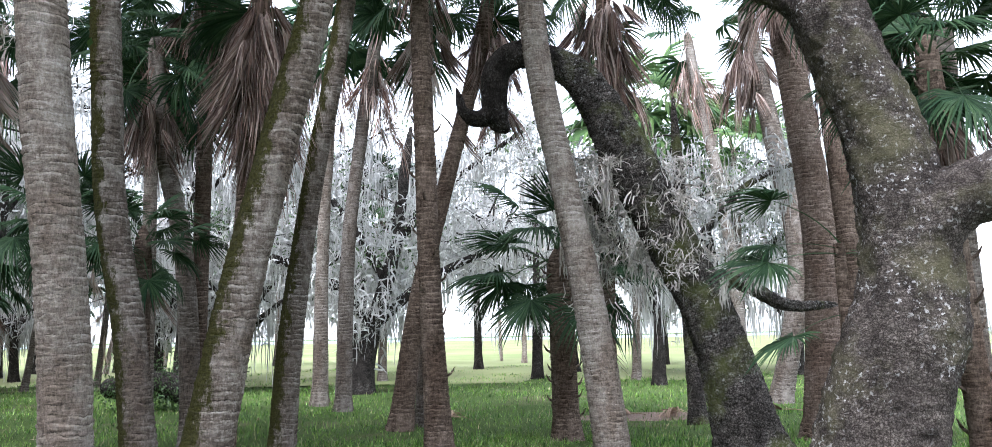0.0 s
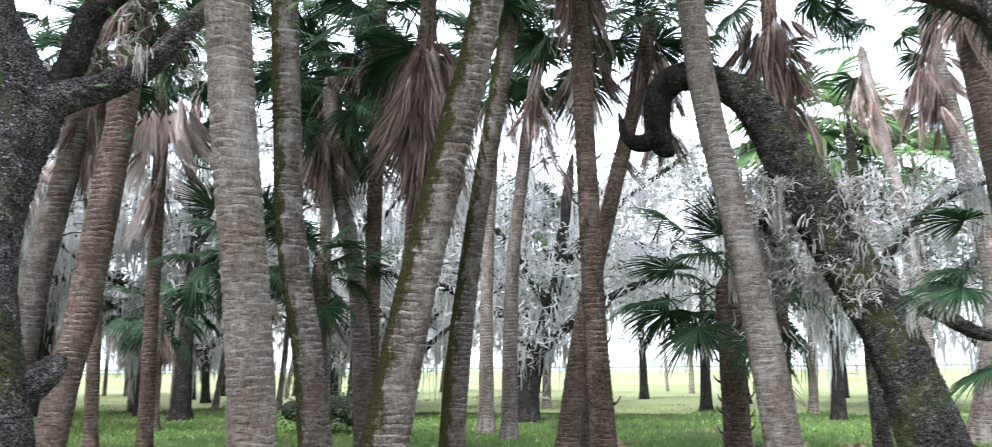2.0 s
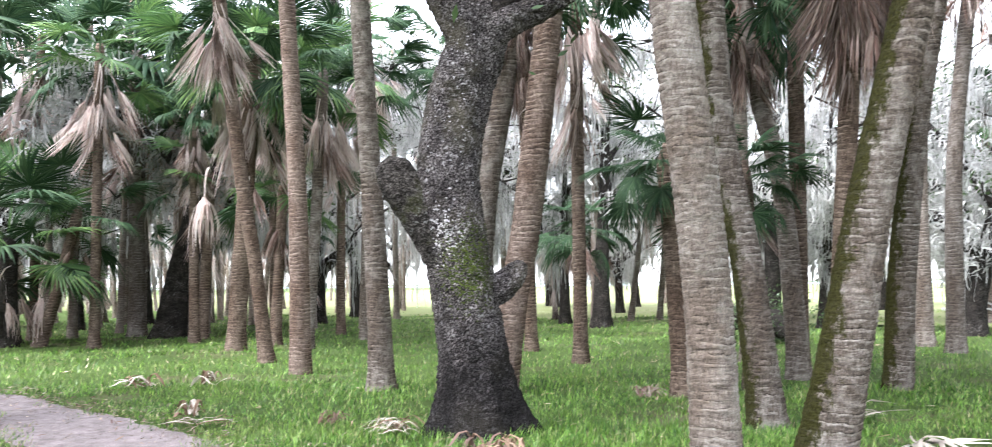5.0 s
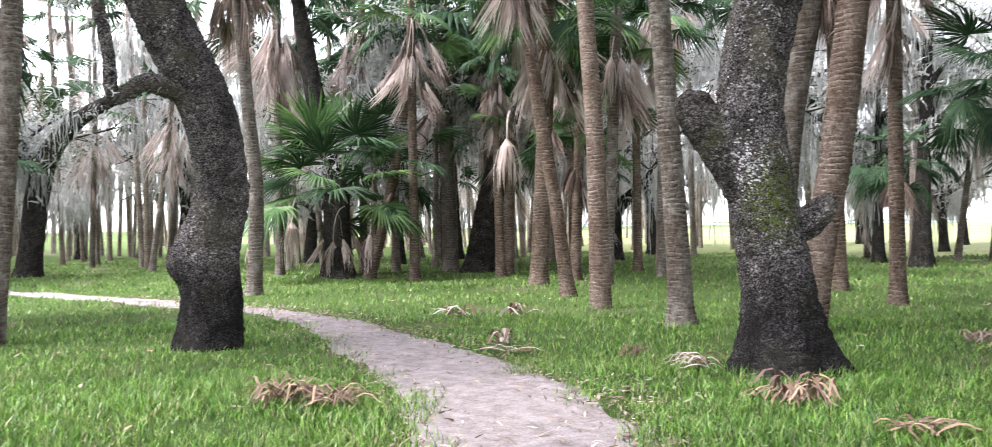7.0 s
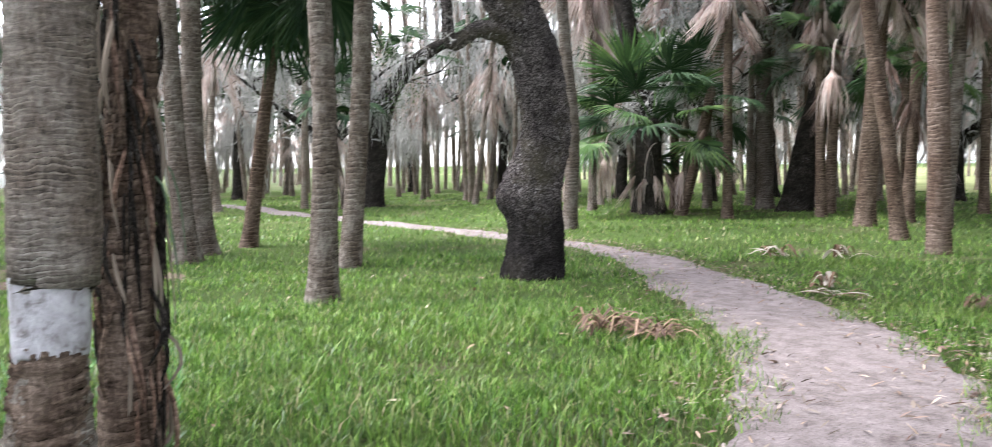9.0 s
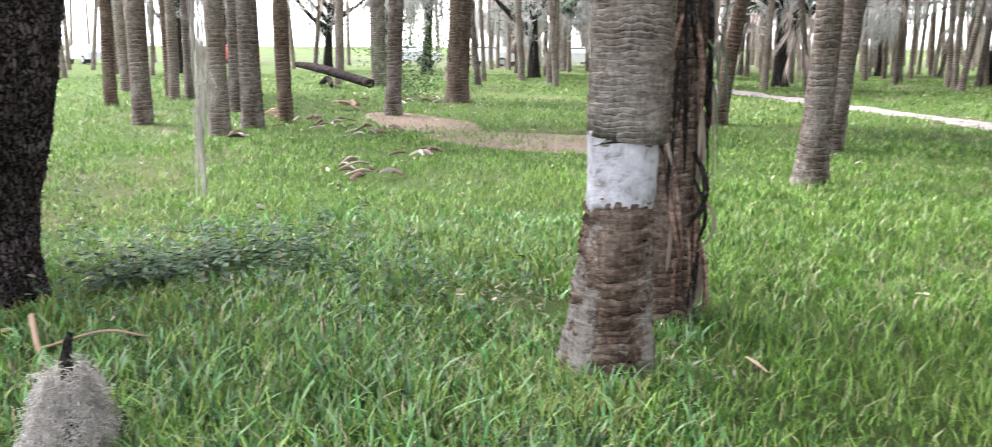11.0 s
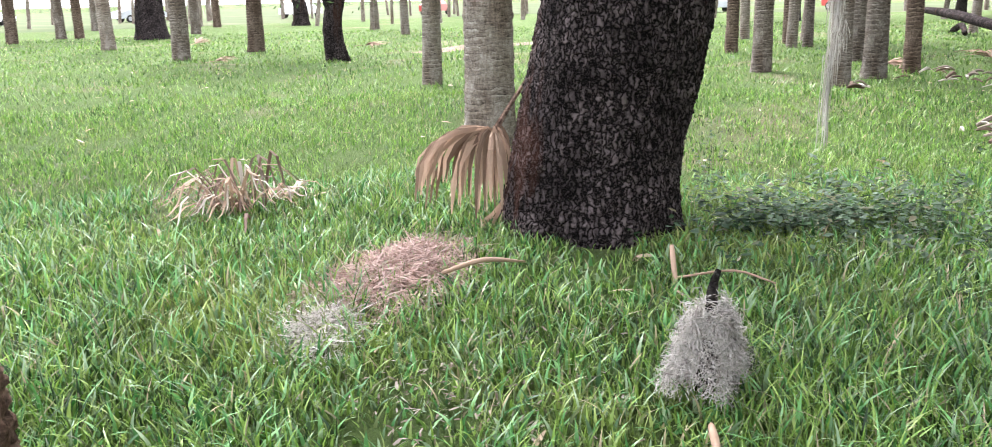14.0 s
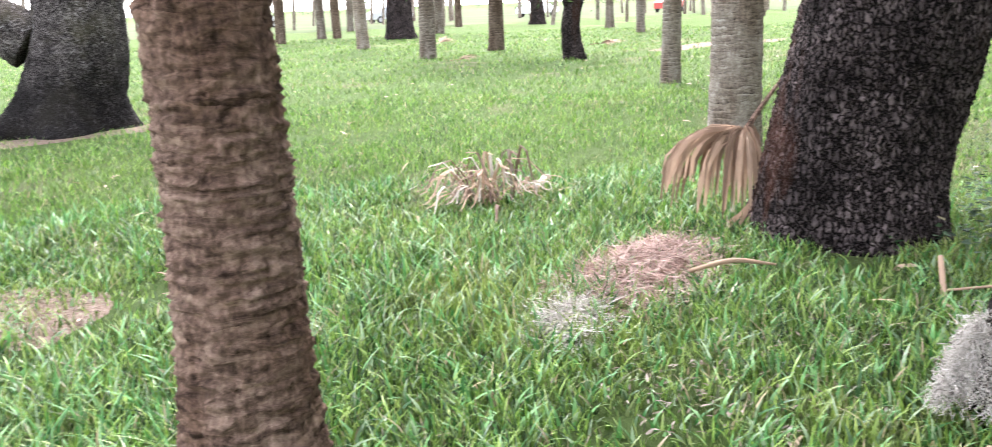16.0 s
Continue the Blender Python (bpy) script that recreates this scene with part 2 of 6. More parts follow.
TAN = leafy("palm_frond_tan", [(0.2, 0.13, 0.09), (0.34, 0.25, 0.18), (0.14, 0.085, 0.06), (0.27, 0.19, 0.135), (0.42, 0.33, 0.25)], 0.8, 0.08, 0.1)
BLEACHED = leafy("palm_frond_bleached", [(0.4, 0.34, 0.29), (0.54, 0.48, 0.42), (0.3, 0.235, 0.19)], 0.8, 0.15, 0.1)
MOSS = leafy("hanging_moss", [(0.27, 0.265, 0.25), (0.5, 0.49, 0.475), (0.42, 0.415, 0.4), (0.58, 0.57, 0.555)], 0.9, 0.05, 0.4)
LEAF = leafy("oak_leaf", [(0.035, 0.07, 0.02), (0.06, 0.11, 0.03), (0.09, 0.14, 0.05)], 0.45, 0.4, 0.25)
# Grass colours: darkest and palest blades also stand in for shaded gaps and highlights.
GRASS = leafy("grass_blade", [(0.032, 0.078, 0.011), (0.12, 0.235, 0.032), (0.33, 0.46, 0.115), (0.022, 0.055, 0.014), (0.215, 0.36, 0.07), (0.3, 0.38, 0.12), (0.016, 0.044, 0.011), (0.013, 0.036, 0.008), (0.09, 0.19, 0.026), (0.175, 0.28, 0.045), (0.016, 0.044, 0.011), (0.45, 0.35, 0.235)], 0.36, 0.32, 0.25, patch=(0.3, 0.33, 0.09))
GRASS_LUSH = leafy("lush_grass_blade", [(0.024, 0.07, 0.01), (0.1, 0.22, 0.028), (0.27, 0.42, 0.085), (0.016, 0.05, 0.012), (0.18, 0.335, 0.055), (0.012, 0.036, 0.008), (0.07, 0.165, 0.02), (0.145, 0.265, 0.038), (0.4, 0.33, 0.2)], 0.38, 0.3, 0.25, patch=(0.22, 0.29, 0.07))
# The pale bluish blades carry a painted sky sheen.
GRASS_BROAD = leafy("broad_grass_blade", [(0.1, 0.27, 0.07), (0.26, 0.46, 0.2), (0.03, 0.13, 0.025), (0.15, 0.35, 0.11), (0.022, 0.095, 0.02), (0.34, 0.44, 0.27), (0.02, 0.08, 0.02)], 0.4, 0.3, 0.3)
WEED = leafy("weed_leaf", [(0.012, 0.03, 0.011), (0.022, 0.05, 0.018), (0.05, 0.085, 0.04), (0.014, 0.034, 0.013), (0.09, 0.13, 0.08), (0.018, 0.042, 0.018), (0.035, 0.075, 0.028), (0.12, 0.105, 0.06)], 0.6, 0.12, 0.12)
THATCH = leafy("brown_moss_litter", [(0.29, 0.185, 0.155), (0.41, 0.285, 0.245), (0.54, 0.41, 0.37)], 0.9, 0.1, 0.1)
MOSS_DRY = leafy("bleached_moss", [(0.33, 0.295, 0.265), (0.48, 0.44, 0.405), (0.58, 0.54, 0.505), (0.14, 0.115, 0.1)], 0.9, 0.05, 0.1)
# Distance haze is painted into these leaf colours: blue-grey far off, greyer nearer.
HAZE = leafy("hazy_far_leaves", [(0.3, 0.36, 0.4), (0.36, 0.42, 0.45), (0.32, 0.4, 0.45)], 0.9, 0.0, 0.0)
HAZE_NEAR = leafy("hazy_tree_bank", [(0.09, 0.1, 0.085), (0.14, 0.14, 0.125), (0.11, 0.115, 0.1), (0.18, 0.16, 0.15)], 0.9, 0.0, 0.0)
LICHEN = leafy("white_lichen", [(0.38, 0.36, 0.36), (0.48, 0.45, 0.455), (0.28, 0.27, 0.26)], 0.9, 0.05, 0.0)
MOSS_GREEN = leafy("green_moss", [(0.035, 0.05, 0.012), (0.06, 0.078, 0.018), (0.09, 0.1, 0.03)], 0.9, 0.05, 0.0)
TWIG = leafy("dead_twig", [(0.12, 0.09, 0.07), (0.2, 0.16, 0.13), (0.3, 0.26, 0.22)], 0.9, 0.1, 0.0)

n = Nodes("turf_soil", 0.95, 0.1)
patches = n.noise(0.35, 6, warp=0.6)
turf = n.ramp(n.noise(90, 8, rough=0.8), (0.3, (0.022, 0.042, 0.01)), (0.55, (0.068, 0.122, 0.024)), (0.75, (0.14, 0.18, 0.055)))
bare = n.ramp(n.noise(60, 8, rough=0.8), (0.3, (0.12, 0.085, 0.06)), (0.7, (0.26, 0.2, 0.15)))
n.colour(n.mix(n.ramp(patches, (0.55, (0.1,) * 3), (0.68, (0.6,) * 3)), turf, bare))
n.bump(n.noise(80, 8, rough=0.8), 1.0, 0.05)
TURF = n.mat
n = Nodes("trodden_sandy_dirt", 0.95, 0.1)
sand = n.ramp(n.noise(5, 10, rough=0.75), (0.32, (0.12, 0.098, 0.094)), (0.5, (0.205, 0.173, 0.17)), (0.68, (0.29, 0.25, 0.25)))
grit = n.ramp(n.noise(48, 7, rough=0.8), (0.36, (0.55,) * 3), (0.5, (1.0,) * 3), (0.66, (1.2,) * 3))
n.colour(n.mix(1.0, sand, grit, "MULTIPLY"))
n.bump(n.mix(0.6, n.noise(9, 8, rough=0.8), n.noise(110, 5)), 0.35, 0.015)
DIRT = n.mat
n = Nodes("brown_leaf_litter", 0.95, 0.1)
n.colour(n.ramp(n.noise(35, 6, warp=1.0), (0.3, (0.1, 0.07, 0.052)), (0.5, (0.21, 0.15, 0.12)), (0.7, (0.31, 0.245, 0.205))))
n.bump(n.noise(60, 5), 1.0, 0.04)
LITTER = n.mat
n = Nodes("dry_meadow", 0.95, 0.1)
n.colour(n.ramp(n.noise(0.08, 6, warp=0.8), (0.35, (0.13, 0.155, 0.06)), (0.55, (0.18, 0.195, 0.088)), (0.7, (0.23, 0.23, 0.125))))
MEADOW = n.mat
n = Nodes("worn_far_turf", 0.95, 0.1)
n.colour(n.ramp(n.noise(0.12, 6, warp=0.8), (0.35, (0.045, 0.062, 0.022)), (0.55, (0.07, 0.085, 0.035)), (0.7, (0.11, 0.105, 0.065))))
WORN = n.mat
n = Nodes("paint_band", 0.7, 0.3)
n.colour(n.ramp(n.noise(14, 5, warp=0.5), (0.32, (0.13, 0.115, 0.115)), (0.45, (0.29, 0.28, 0.3)), (0.66, (0.4, 0.39, 0.42))))
n.bump(n.noise(30, 5), 0.8, 0.02)
BAND = n.mat


# ---- builders ----


def mesh_of(name, verts, faces, material, smooth=False):
    me = bpy.data.meshes.new(name)
    me.from_pydata([tuple(v) for v in verts], [], [tuple(f) for f in faces])
    me.materials.append(material)
    if smooth:
        me.polygons.foreach_set("use_smooth", [True] * len(me.polygons))
    me.update()
    return me


def part(name, me, parent, label="", m=None):
    """One mesh as a part under a thing or a part."""
    ob = new(name, me)
    ob.parent = parent
    if m is not None:
        ob.matrix_basis = m
    if label:
        ob["label"] = label
    return ob


def thing(name, x, y, z, label, category, group="", turn=0.0):
    ob = new(name)
    ob.matrix_basis = pose(x, y, z, 0, 0, turn)
    ob.empty_display_size = 0.2
    return tagged(ob, label, category, group)


class Heap:
    """Many small copies of templates joined into one mesh."""

    def __init__(self):
        self.v, self.f, self.count = [], [], 0

    def put(self, template, m):
        v, f = template
        m = np.array(m)
        self.v.append(v @ m[:3, :3].T + m[:3, 3])
        self.f.append(f + self.count)
        self.count += len(v)

    def mesh(self, name, material):
        v, f = np.concatenate(self.v), np.concatenate(self.f)
        me = bpy.data.meshes.new(name)
        k = f.shape[1]
        me.vertices.add(len(v))
        me.vertices.foreach_set("co", v.astype(np.float32).ravel())
        me.loops.add(f.size)
        me.loops.foreach_set("vertex_index", f.astype(np.int32).ravel())
        me.polygons.add(len(f))
        me.polygons.foreach_set("loop_start", np.arange(0, f.size, k, dtype=np.int32))
        me.materials.append(material)
        me.update(calc_edges=True)
        me.validate()
        return me


def curve(points, step):
    """Points (x, y, z, r) along a smooth line through the given ones, about step apart."""
    p = np.array(points, float)
    p = np.vstack([2 * p[0] - p[1], p, 2 * p[-1] - p[-2]])
    out = []
    for k in range(1, len(p) - 2):
        n = max(2, int(np.linalg.norm(p[k + 1, :3] - p[k, :3]) / step))
        t = np.linspace(0, 1, n, endpoint=False)[:, None]
        a, b, c, d = p[k - 1], p[k], p[k + 1], p[k + 2]
        out.append(0.5 * (2 * b + (c - a) * t + (2 * a - 5 * b + 4 * c - d) * t**2 + (3 * b - a - 3 * c + d) * t**3))
    return np.vstack(out + [p[-2:-1]])


def tube(points, sides, step, swell=None, close=True):
    """A round limb along points (x, y, z, r); swell(k, angles, line) gives the outline's factors ring by ring."""
    line = curve(points, step)
    pos, r = line[:, :3], np.maximum(line[:, 3], 0.004)
    way = np.gradient(pos, axis=0)
    way /= np.linalg.norm(way, axis=1)[:, None] + 1e-9
    side = np.cross(way[0], (0.31, 0.95, 0.05))
    ang = np.linspace(0, 2 * np.pi, sides, endpoint=False)
    verts = []
    for k in range(len(pos)):
        side = side - way[k] * (side @ way[k])
        side /= np.linalg.norm(side) + 1e-9
        other = np.cross(way[k], side)
        f = swell(k, ang, line) if swell else 1.0
        ring = pos[k] + (r[k] * f * np.cos(ang))[:, None] * side + (r[k] * f * np.sin(ang))[:, None] * other
        verts.append(ring)
    v = np.vstack(verts)
    n = len(pos)
    i, j = np.meshgrid(np.arange(n - 1), np.arange(sides), indexing="ij")
    a, b = i * sides + j, i * sides + (j + 1) % sides
    faces = np.stack([a, b, b + sides, a + sides], -1).reshape(-1, 4).tolist()
    if close:
        faces += [list(range(sides))[::-1], list(range((n - 1) * sides, n * sides))]
    return v, faces


def ringed(seed, rough=0.03, scar=0.05, flare=0.0):
    """Outline of a palm trunk: proud leaf scars, dents and a flared, fibrous foot."""
    g = np.random.default_rng(seed)
    ph = g.uniform(0, 6.28, 6)

    def swell(k, ang, line):
        z = line[k, 2]
        lip = scar * g.uniform(-0.7, 1.0) * (0.7 + 0.5 * np.sin(2 * ang + g.uniform(0, 6.28)))
        dents = rough * (np.sin(2 * ang + ph[0] + z * 1.3) + 0.7 * np.sin(3 * ang + ph[1] - z * 2.1) + 0.6 * np.sin(5 * ang + ph[2] + z * 5.0))
        foot = flare * np.exp(-max(z, 0) / 0.25) * (1 + 0.25 * np.sin(7 * ang + ph[3]))
        return 1 + lip * (1 + 0.6 * np.sin(4 * ang + ph[4] + 3 * z)) + dents + foot + g.normal(0, rough * 0.4, len(ang))

    return swell


def gnarled(seed, rough=0.05, flare=0.35, roots=5, plates=0.03):
    """Outline of an oak: buttressed foot, long hollows and a broken plated surface."""
    g = np.random.default_rng(seed)
    ph = g.uniform(0, 6.28, 8)

    def swell(k, ang, line):
        z = line[k, 2]
        hollow = rough * (np.sin(2 * ang + ph[0] + 0.9 * z) + 0.8 * np.sin(3 * ang + ph[1] - 1.4 * z) + 0.5 * np.sin(7 * ang + ph[2] + 4 * z))
        foot = flare * math.exp(-max(z, 0) / 0.3) * (0.6 + 0.5 * np.sin(roots * ang + ph[3]))
        return 1 + hollow + foot + g.normal(0, plates, len(ang))

    return swell


def relief(v, sides, deep, cell, tall=1.0, top=99.0):
    """Pushes a limb's rings in and out by broken plates of bark about cell wide."""
    n = len(v) // sides
    mid = v.reshape(n, sides, 3).mean(1).repeat(sides, 0)
    out = v.copy()
    for k in range(len(v)):
        if v[k, 2] > top:
            continue
        d, _ = noise.voronoi(Vector((v[k, 0] / cell, v[k, 1] / cell, v[k, 2] / (cell * tall))))
        way = v[k] - mid[k]
        lift = deep * (min(0.5, d[1] - d[0]) * 2 - 0.5) + deep * 0.8 * noise.noise(Vector(v[k] * 9))
        out[k] = v[k] + way / (np.linalg.norm(way) + 1e-6) * lift
    return out


def shaggy(v, sides, deep, top):
    """Pushes a palm's rings in and out by torn ledges of fibre."""
    mid = v.reshape(-1, sides, 3).mean(1).repeat(sides, 0)
    out = v.copy()
    for k in np.nonzero(v[:, 2] < top)[0]:
        x, y, z = v[k]
        lift = noise.turbulence(Vector((x * 16, y * 16, z * 34)), 4, True) - 0.75 + 0.7 * noise.noise(Vector((x * 9, y * 9, z * 70)))
        way = v[k] - mid[k]
        out[k] = v[k] + way / (np.linalg.norm(way) + 1e-6) * deep * lift
    return out


def ledges(v, sides, deep, gap, top):
    """Pushes a palm's rings in and out by uneven leaf scars with torn, proud lips."""
    mid = v.reshape(-1, sides, 3).mean(1).repeat(sides, 0)
    out = v.copy()
    for k in np.nonzero(v[:, 2] < top)[0]:
        x, y, z = v[k]
        p = ((z + 0.06 * noise.noise(Vector((x * 3, y * 3, z * 1.5))) + 0.015 * noise.noise(Vector((x * 12, y * 12, z * 9)))) / gap) % 1.0
        lift = p * p - 0.4 + 0.7 * noise.noise(Vector((x * 18, y * 18, z * 30))) + 0.5 * noise.noise(Vector((x * 6, y * 6, z * 5)))
        way = v[k] - mid[k]
        out[k] = v[k] + way / (np.linalg.norm(way) + 1e-6) * deep * lift
    return out


# Fronds: a petiole and a pleated fan of split leaflets, the stalk along +y from the origin.
def fan_leaf(seed, stalk=0.9, size=0.85, spread=125, count=40, droop=0.6, cup=0.25, stalk_bend=0.25, split=0.56, ragged=0.15):
    g = np.random.default_rng(seed)
    v, f = [], []

    def strip(points, widths, across, fold):
        start = len(v)
        for p, w in zip(points, widths):
            v.extend([p - across * w, p + fold * w * 0.7, p + across * w])
        for k in range(len(points) - 1):
            a = start + 3 * k
            f.append((a, a + 1, a + 4, a + 3))
            f.append((a + 1, a + 2, a + 5, a + 4))

    ts = np.linspace(0, 1, 6)
    line = [np.array([0, stalk * t, -stalk_bend * stalk * t * t]) for t in ts]
    strip(line, np.linspace(0.022, 0.009, 6), np.array([1.0, 0, 0]), np.array([0, 0, -1.0]))
    hub, slope = line[-1], math.atan2(-2 * stalk_bend, 1)
    fwd = np.array([0, math.cos(slope), math.sin(slope)])
    up = np.array([0, -math.sin(slope), math.cos(slope)])
    for k in range(count):
        s = (k + 0.5) / count * 2 - 1
        a = radians(spread) * s + g.normal(0, 0.02)
        long = size * (1 - 0.28 * abs(s) ** 2) * g.uniform(1 - ragged, 1 + ragged * 0.4)
        if g.random() < ragged * 0.3:
            long *= g.uniform(0.3, 0.7)
        out = fwd * math.cos(a) + np.array([math.sin(a), 0, 0])
        rise = cup * math.cos(a) * 0.5 + cup * 0.3
        across = np.cross(out, up)
        across /= np.linalg.norm(across)
        half = radians(spread) / count
        pts, wid = [], []
        bend = droop * g.uniform(0.6, 1.4)
        for t in (0.0, split, 0.8, 1.0):
            p = hub + out * long * t + up * rise * long * t * (1 - 0.5 * t)
            p = p + np.array([0, 0, -1.0]) * bend * long * max(0.0, t - split * 0.7) ** 1.6
            pts.append(p)
            wid.append({0.0: 0.003, split: half * long * split * 1.05, 0.8: half * long * split * 0.62, 1.0: 0.002}[t])
        strip(pts, wid, across, up * (1 if k % 2 else 0.9))
    return np.array(v), np.array(f)


def hung_leaf(seed, stalk=0.8, size=0.8, count=30):
    """A dead frond: stalk hanging, fan folded shut into a ragged drooping bunch."""
    g = np.random.default_rng(seed)
    v, f = [], []

    def strip(pts, wid, across):
        start = len(v)
        for p, w in zip(pts, wid):
            v.extend([p - across * w, p + across * w])
        for k in range(len(pts) - 1):
            a = start + 2 * k
            f.append((a, a + 1, a + 3, a + 2))

    ts = np.linspace(0, 1, 5)
    line = [np.array([0, stalk * (0.4 * math.sin(1.5 * t)), -stalk * 0.95 * t * t]) for t in ts]
    strip(line, np.linspace(0.024, 0.01, 5), np.array([1.0, 0, 0]))
    hub = line[-1]
    for k in range(count):
        s = (k + 0.5) / count * 2 - 1
        a = s * 1.5
        long = size * g.uniform(0.65, 1.25)
        out = np.array([math.sin(a) * 0.8, math.cos(a) * 0.75, 0.0]) * g.uniform(0.5, 1.1)
        pts, wid = [], []
        across = np.array([math.cos(a + g.uniform(-0.6, 0.6)), -math.sin(a), g.uniform(-0.2, 0.2)])
        for t, w in ((0, 0.006), (0.3, 0.019), (0.65, 0.014), (1.0, 0.002)):
            fall = t * t * 0.55 + t * 0.42
            pts.append(hub + out * long * 0.34 * math.sin(min(1.0, t * 1.3) * 1.5) + np.array([g.normal(0, 0.015), g.normal(0, 0.015), -long * fall]))
            wid.append(w * g.uniform(0.7, 1.2))
        strip(pts, wid, across)
    return np.array(v), np.array(f)


GREEN_FORMS = [fan_leaf(11, 1.1, 0.9), fan_leaf(12, 1.25, 0.85, droop=0.8, ragged=0.2), fan_leaf(13, 0.95, 0.95, spread=115, droop=0.35), fan_leaf(14, 1.3, 0.8, droop=1.1, stalk_bend=0.45)]
DEAD_FORMS = [hung_leaf(21), hung_leaf(22, 1.0, 0.95), hung_leaf(23, 0.7, 1.1, 34), hung_leaf(24, 1.1, 0.75, 24)]
FAR_GREEN = [fan_leaf(31, 1.1, 0.95, count=18), fan_leaf(32, 1.2, 0.9, count=18, droop=0.9)]
FAR_DEAD = [hung_leaf(33, 0.9, 1.0, 11), hung_leaf(34, 1.1, 0.9, 9)]
GREEN_MESHES = [mesh_of("frond", v, f, FROND) for v, f in GREEN_FORMS]
LIME_MESHES = [mesh_of("lime_lit_frond", v, f, FROND_LIME) for v, f in GREEN_FORMS]
DEAD_MESHES = [mesh_of("dead_frond", v, f, DEAD) for v, f in DEAD_FORMS]
PALE_MESHES = [mesh_of("pale_dead_frond", v, f, DEAD_PALE) for v, f in DEAD_FORMS]


def crown_poses(g, green, dead, size, low=-25, high=75, dead_drop=0.1, lift=-40):
    """Poses of the live and the dead fronds round a palm's tip."""
    live, gone = [], []
    for k in range(green):
        t = (k + 0.5) / green
        live.append((g.integers(4), Matrix.LocRotScale((0, 0, g.uniform(-0.1, 0.25)), Euler((radians(low + (high - low) * t + g.normal(0, 7)), g.normal(0, 0.25), k * 2.4 + g.normal(0, 0.2))), Vector((size,) * 3) * g.uniform(0.85, 1.1))))
    for k in range(dead):
        gone.append((g.integers(4), Matrix.LocRotScale((0, 0, -0.1 - dead_drop * g.uniform(0, 1) * (k / max(dead, 1)) * 4), Euler((radians(g.uniform(lift, 14)), g.normal(0, 0.25), k * 2.4 + g.normal(0, 0.3))), Vector((0.68, 0.68, 1.0)) * size * g.uniform(0.75, 1.15))))
    return live, gone


def palm(base, height, bark, label, bends=(), r_top=None, green=16, dead=12, size=1.0, near=True, flare=0.35, seed=0, group="cabbage palms", low=-25, high=75, skirt=0.1, lime=False, boots=0, fine=0, pale=False):
    """A cabbage palm: base (x, y, r), bends (x, y, z, r) on the way up, then straight on to its height."""
    g = np.random.default_rng(seed + 100)
    x, y, r = base
    tree = thing("palm_tree", x, y, 0, label, "palm tree", group)
    pts = [(0, 0, -0.15, r)] + [(bx - x, by - y, bz, br) for bx, by, bz, br in bends]
    if len(pts) == 1:
        pts.append((g.normal(0, 0.1), g.normal(0, 0.1), height * 0.4, r * 0.85))
    a, b = np.array(pts[-2]), np.array(pts[-1])
    if height > b[2] + 0.3:
        slope = (b[:2] - a[:2]) / (b[2] - a[2])
        end = b[:2] + slope * (height - b[2]) * 0.8
        pts.append((*end, height, r_top or b[3] * 0.95))
    far = math.hypot(x, y) > 12 and not fine
    bud = pts + [(pts[-1][0], pts[-1][1], pts[-1][2] + 0.3, pts[-1][3] * 0.25)]
    v, f = tube(bud, fine or (12 if far and near else 20 if near else 10), (0.012 if fine > 100 else 0.02 if fine else 0.06 if far else 0.03) if near else 0.12, ringed(seed, 0.014 if near else 0.03, 0.03 if near else 0.04, flare))
    if fine > 100:
        v = shaggy(v, fine, 0.022, 2.6)
    elif fine:
        v = ledges(v, fine, 0.007, 0.07, 6.5)
    part("trunk", mesh_of("trunk", v, f, bark, True), tree)
    tip = Matrix.Translation(Vector(pts[-1][:3]))
    live, gone = crown_poses(g, green, dead, size, low, high, skirt, -46 if pale else -40)
    if near:
        for k, m in live:
            part("frond", (LIME_MESHES if lime and len(tree.children) % 2 else GREEN_MESHES)[k], tree, "", tip @ m)
        for k, m in gone:
            part("dead_frond", (PALE_MESHES if pale and len(tree.children) % 4 else DEAD_MESHES)[k], tree, "brown hanging dead frond", tip @ m)
    else:
        if live:
            h = Heap()
            for k, m in live:
                h.put(FAR_GREEN[k % 2], m)
            tagged(part("crown", h.mesh("crown", FROND_LIME if lime else FROND), tree, "", tip), kind="stuff")
        if gone:
            h = Heap()
            for k, m in gone:
                h.put(FAR_DEAD[k % 2], m)
            tagged(part("dead_skirt", h.mesh("dead_skirt", DEAD_PALE if pale else DEAD), tree, "brown skirt of hanging dead fronds", tip), kind="stuff")
    for k in range(boots):
        t = k / boots
        z = pts[-1][2] * (0.12 + 0.86 * t)
        w = curve(pts, 0.1)
        c = w[np.argmin(abs(w[:, 2] - z))]
        az = k * 2.4
        d = np.array([math.cos(az), math.sin(az)])
        stub = [(c[0] + d[0] * c[3] * 0.6, c[1] + d[1] * c[3] * 0.6, z, 0.026), (c[0] + d[0] * (c[3] + 0.05), c[1] + d[1] * (c[3] + 0.05), z + 0.06, 0.018), (c[0] + d[0] * (c[3] + 0.1), c[1] + d[1] * (c[3] + 0.1), z + 0.15, 0.006)]
        v, f = tube(stub, 5, 0.08)
        part("leaf_stub", mesh_of("leaf_stub", v, f, BARK_BROWN), tree)
    return tree


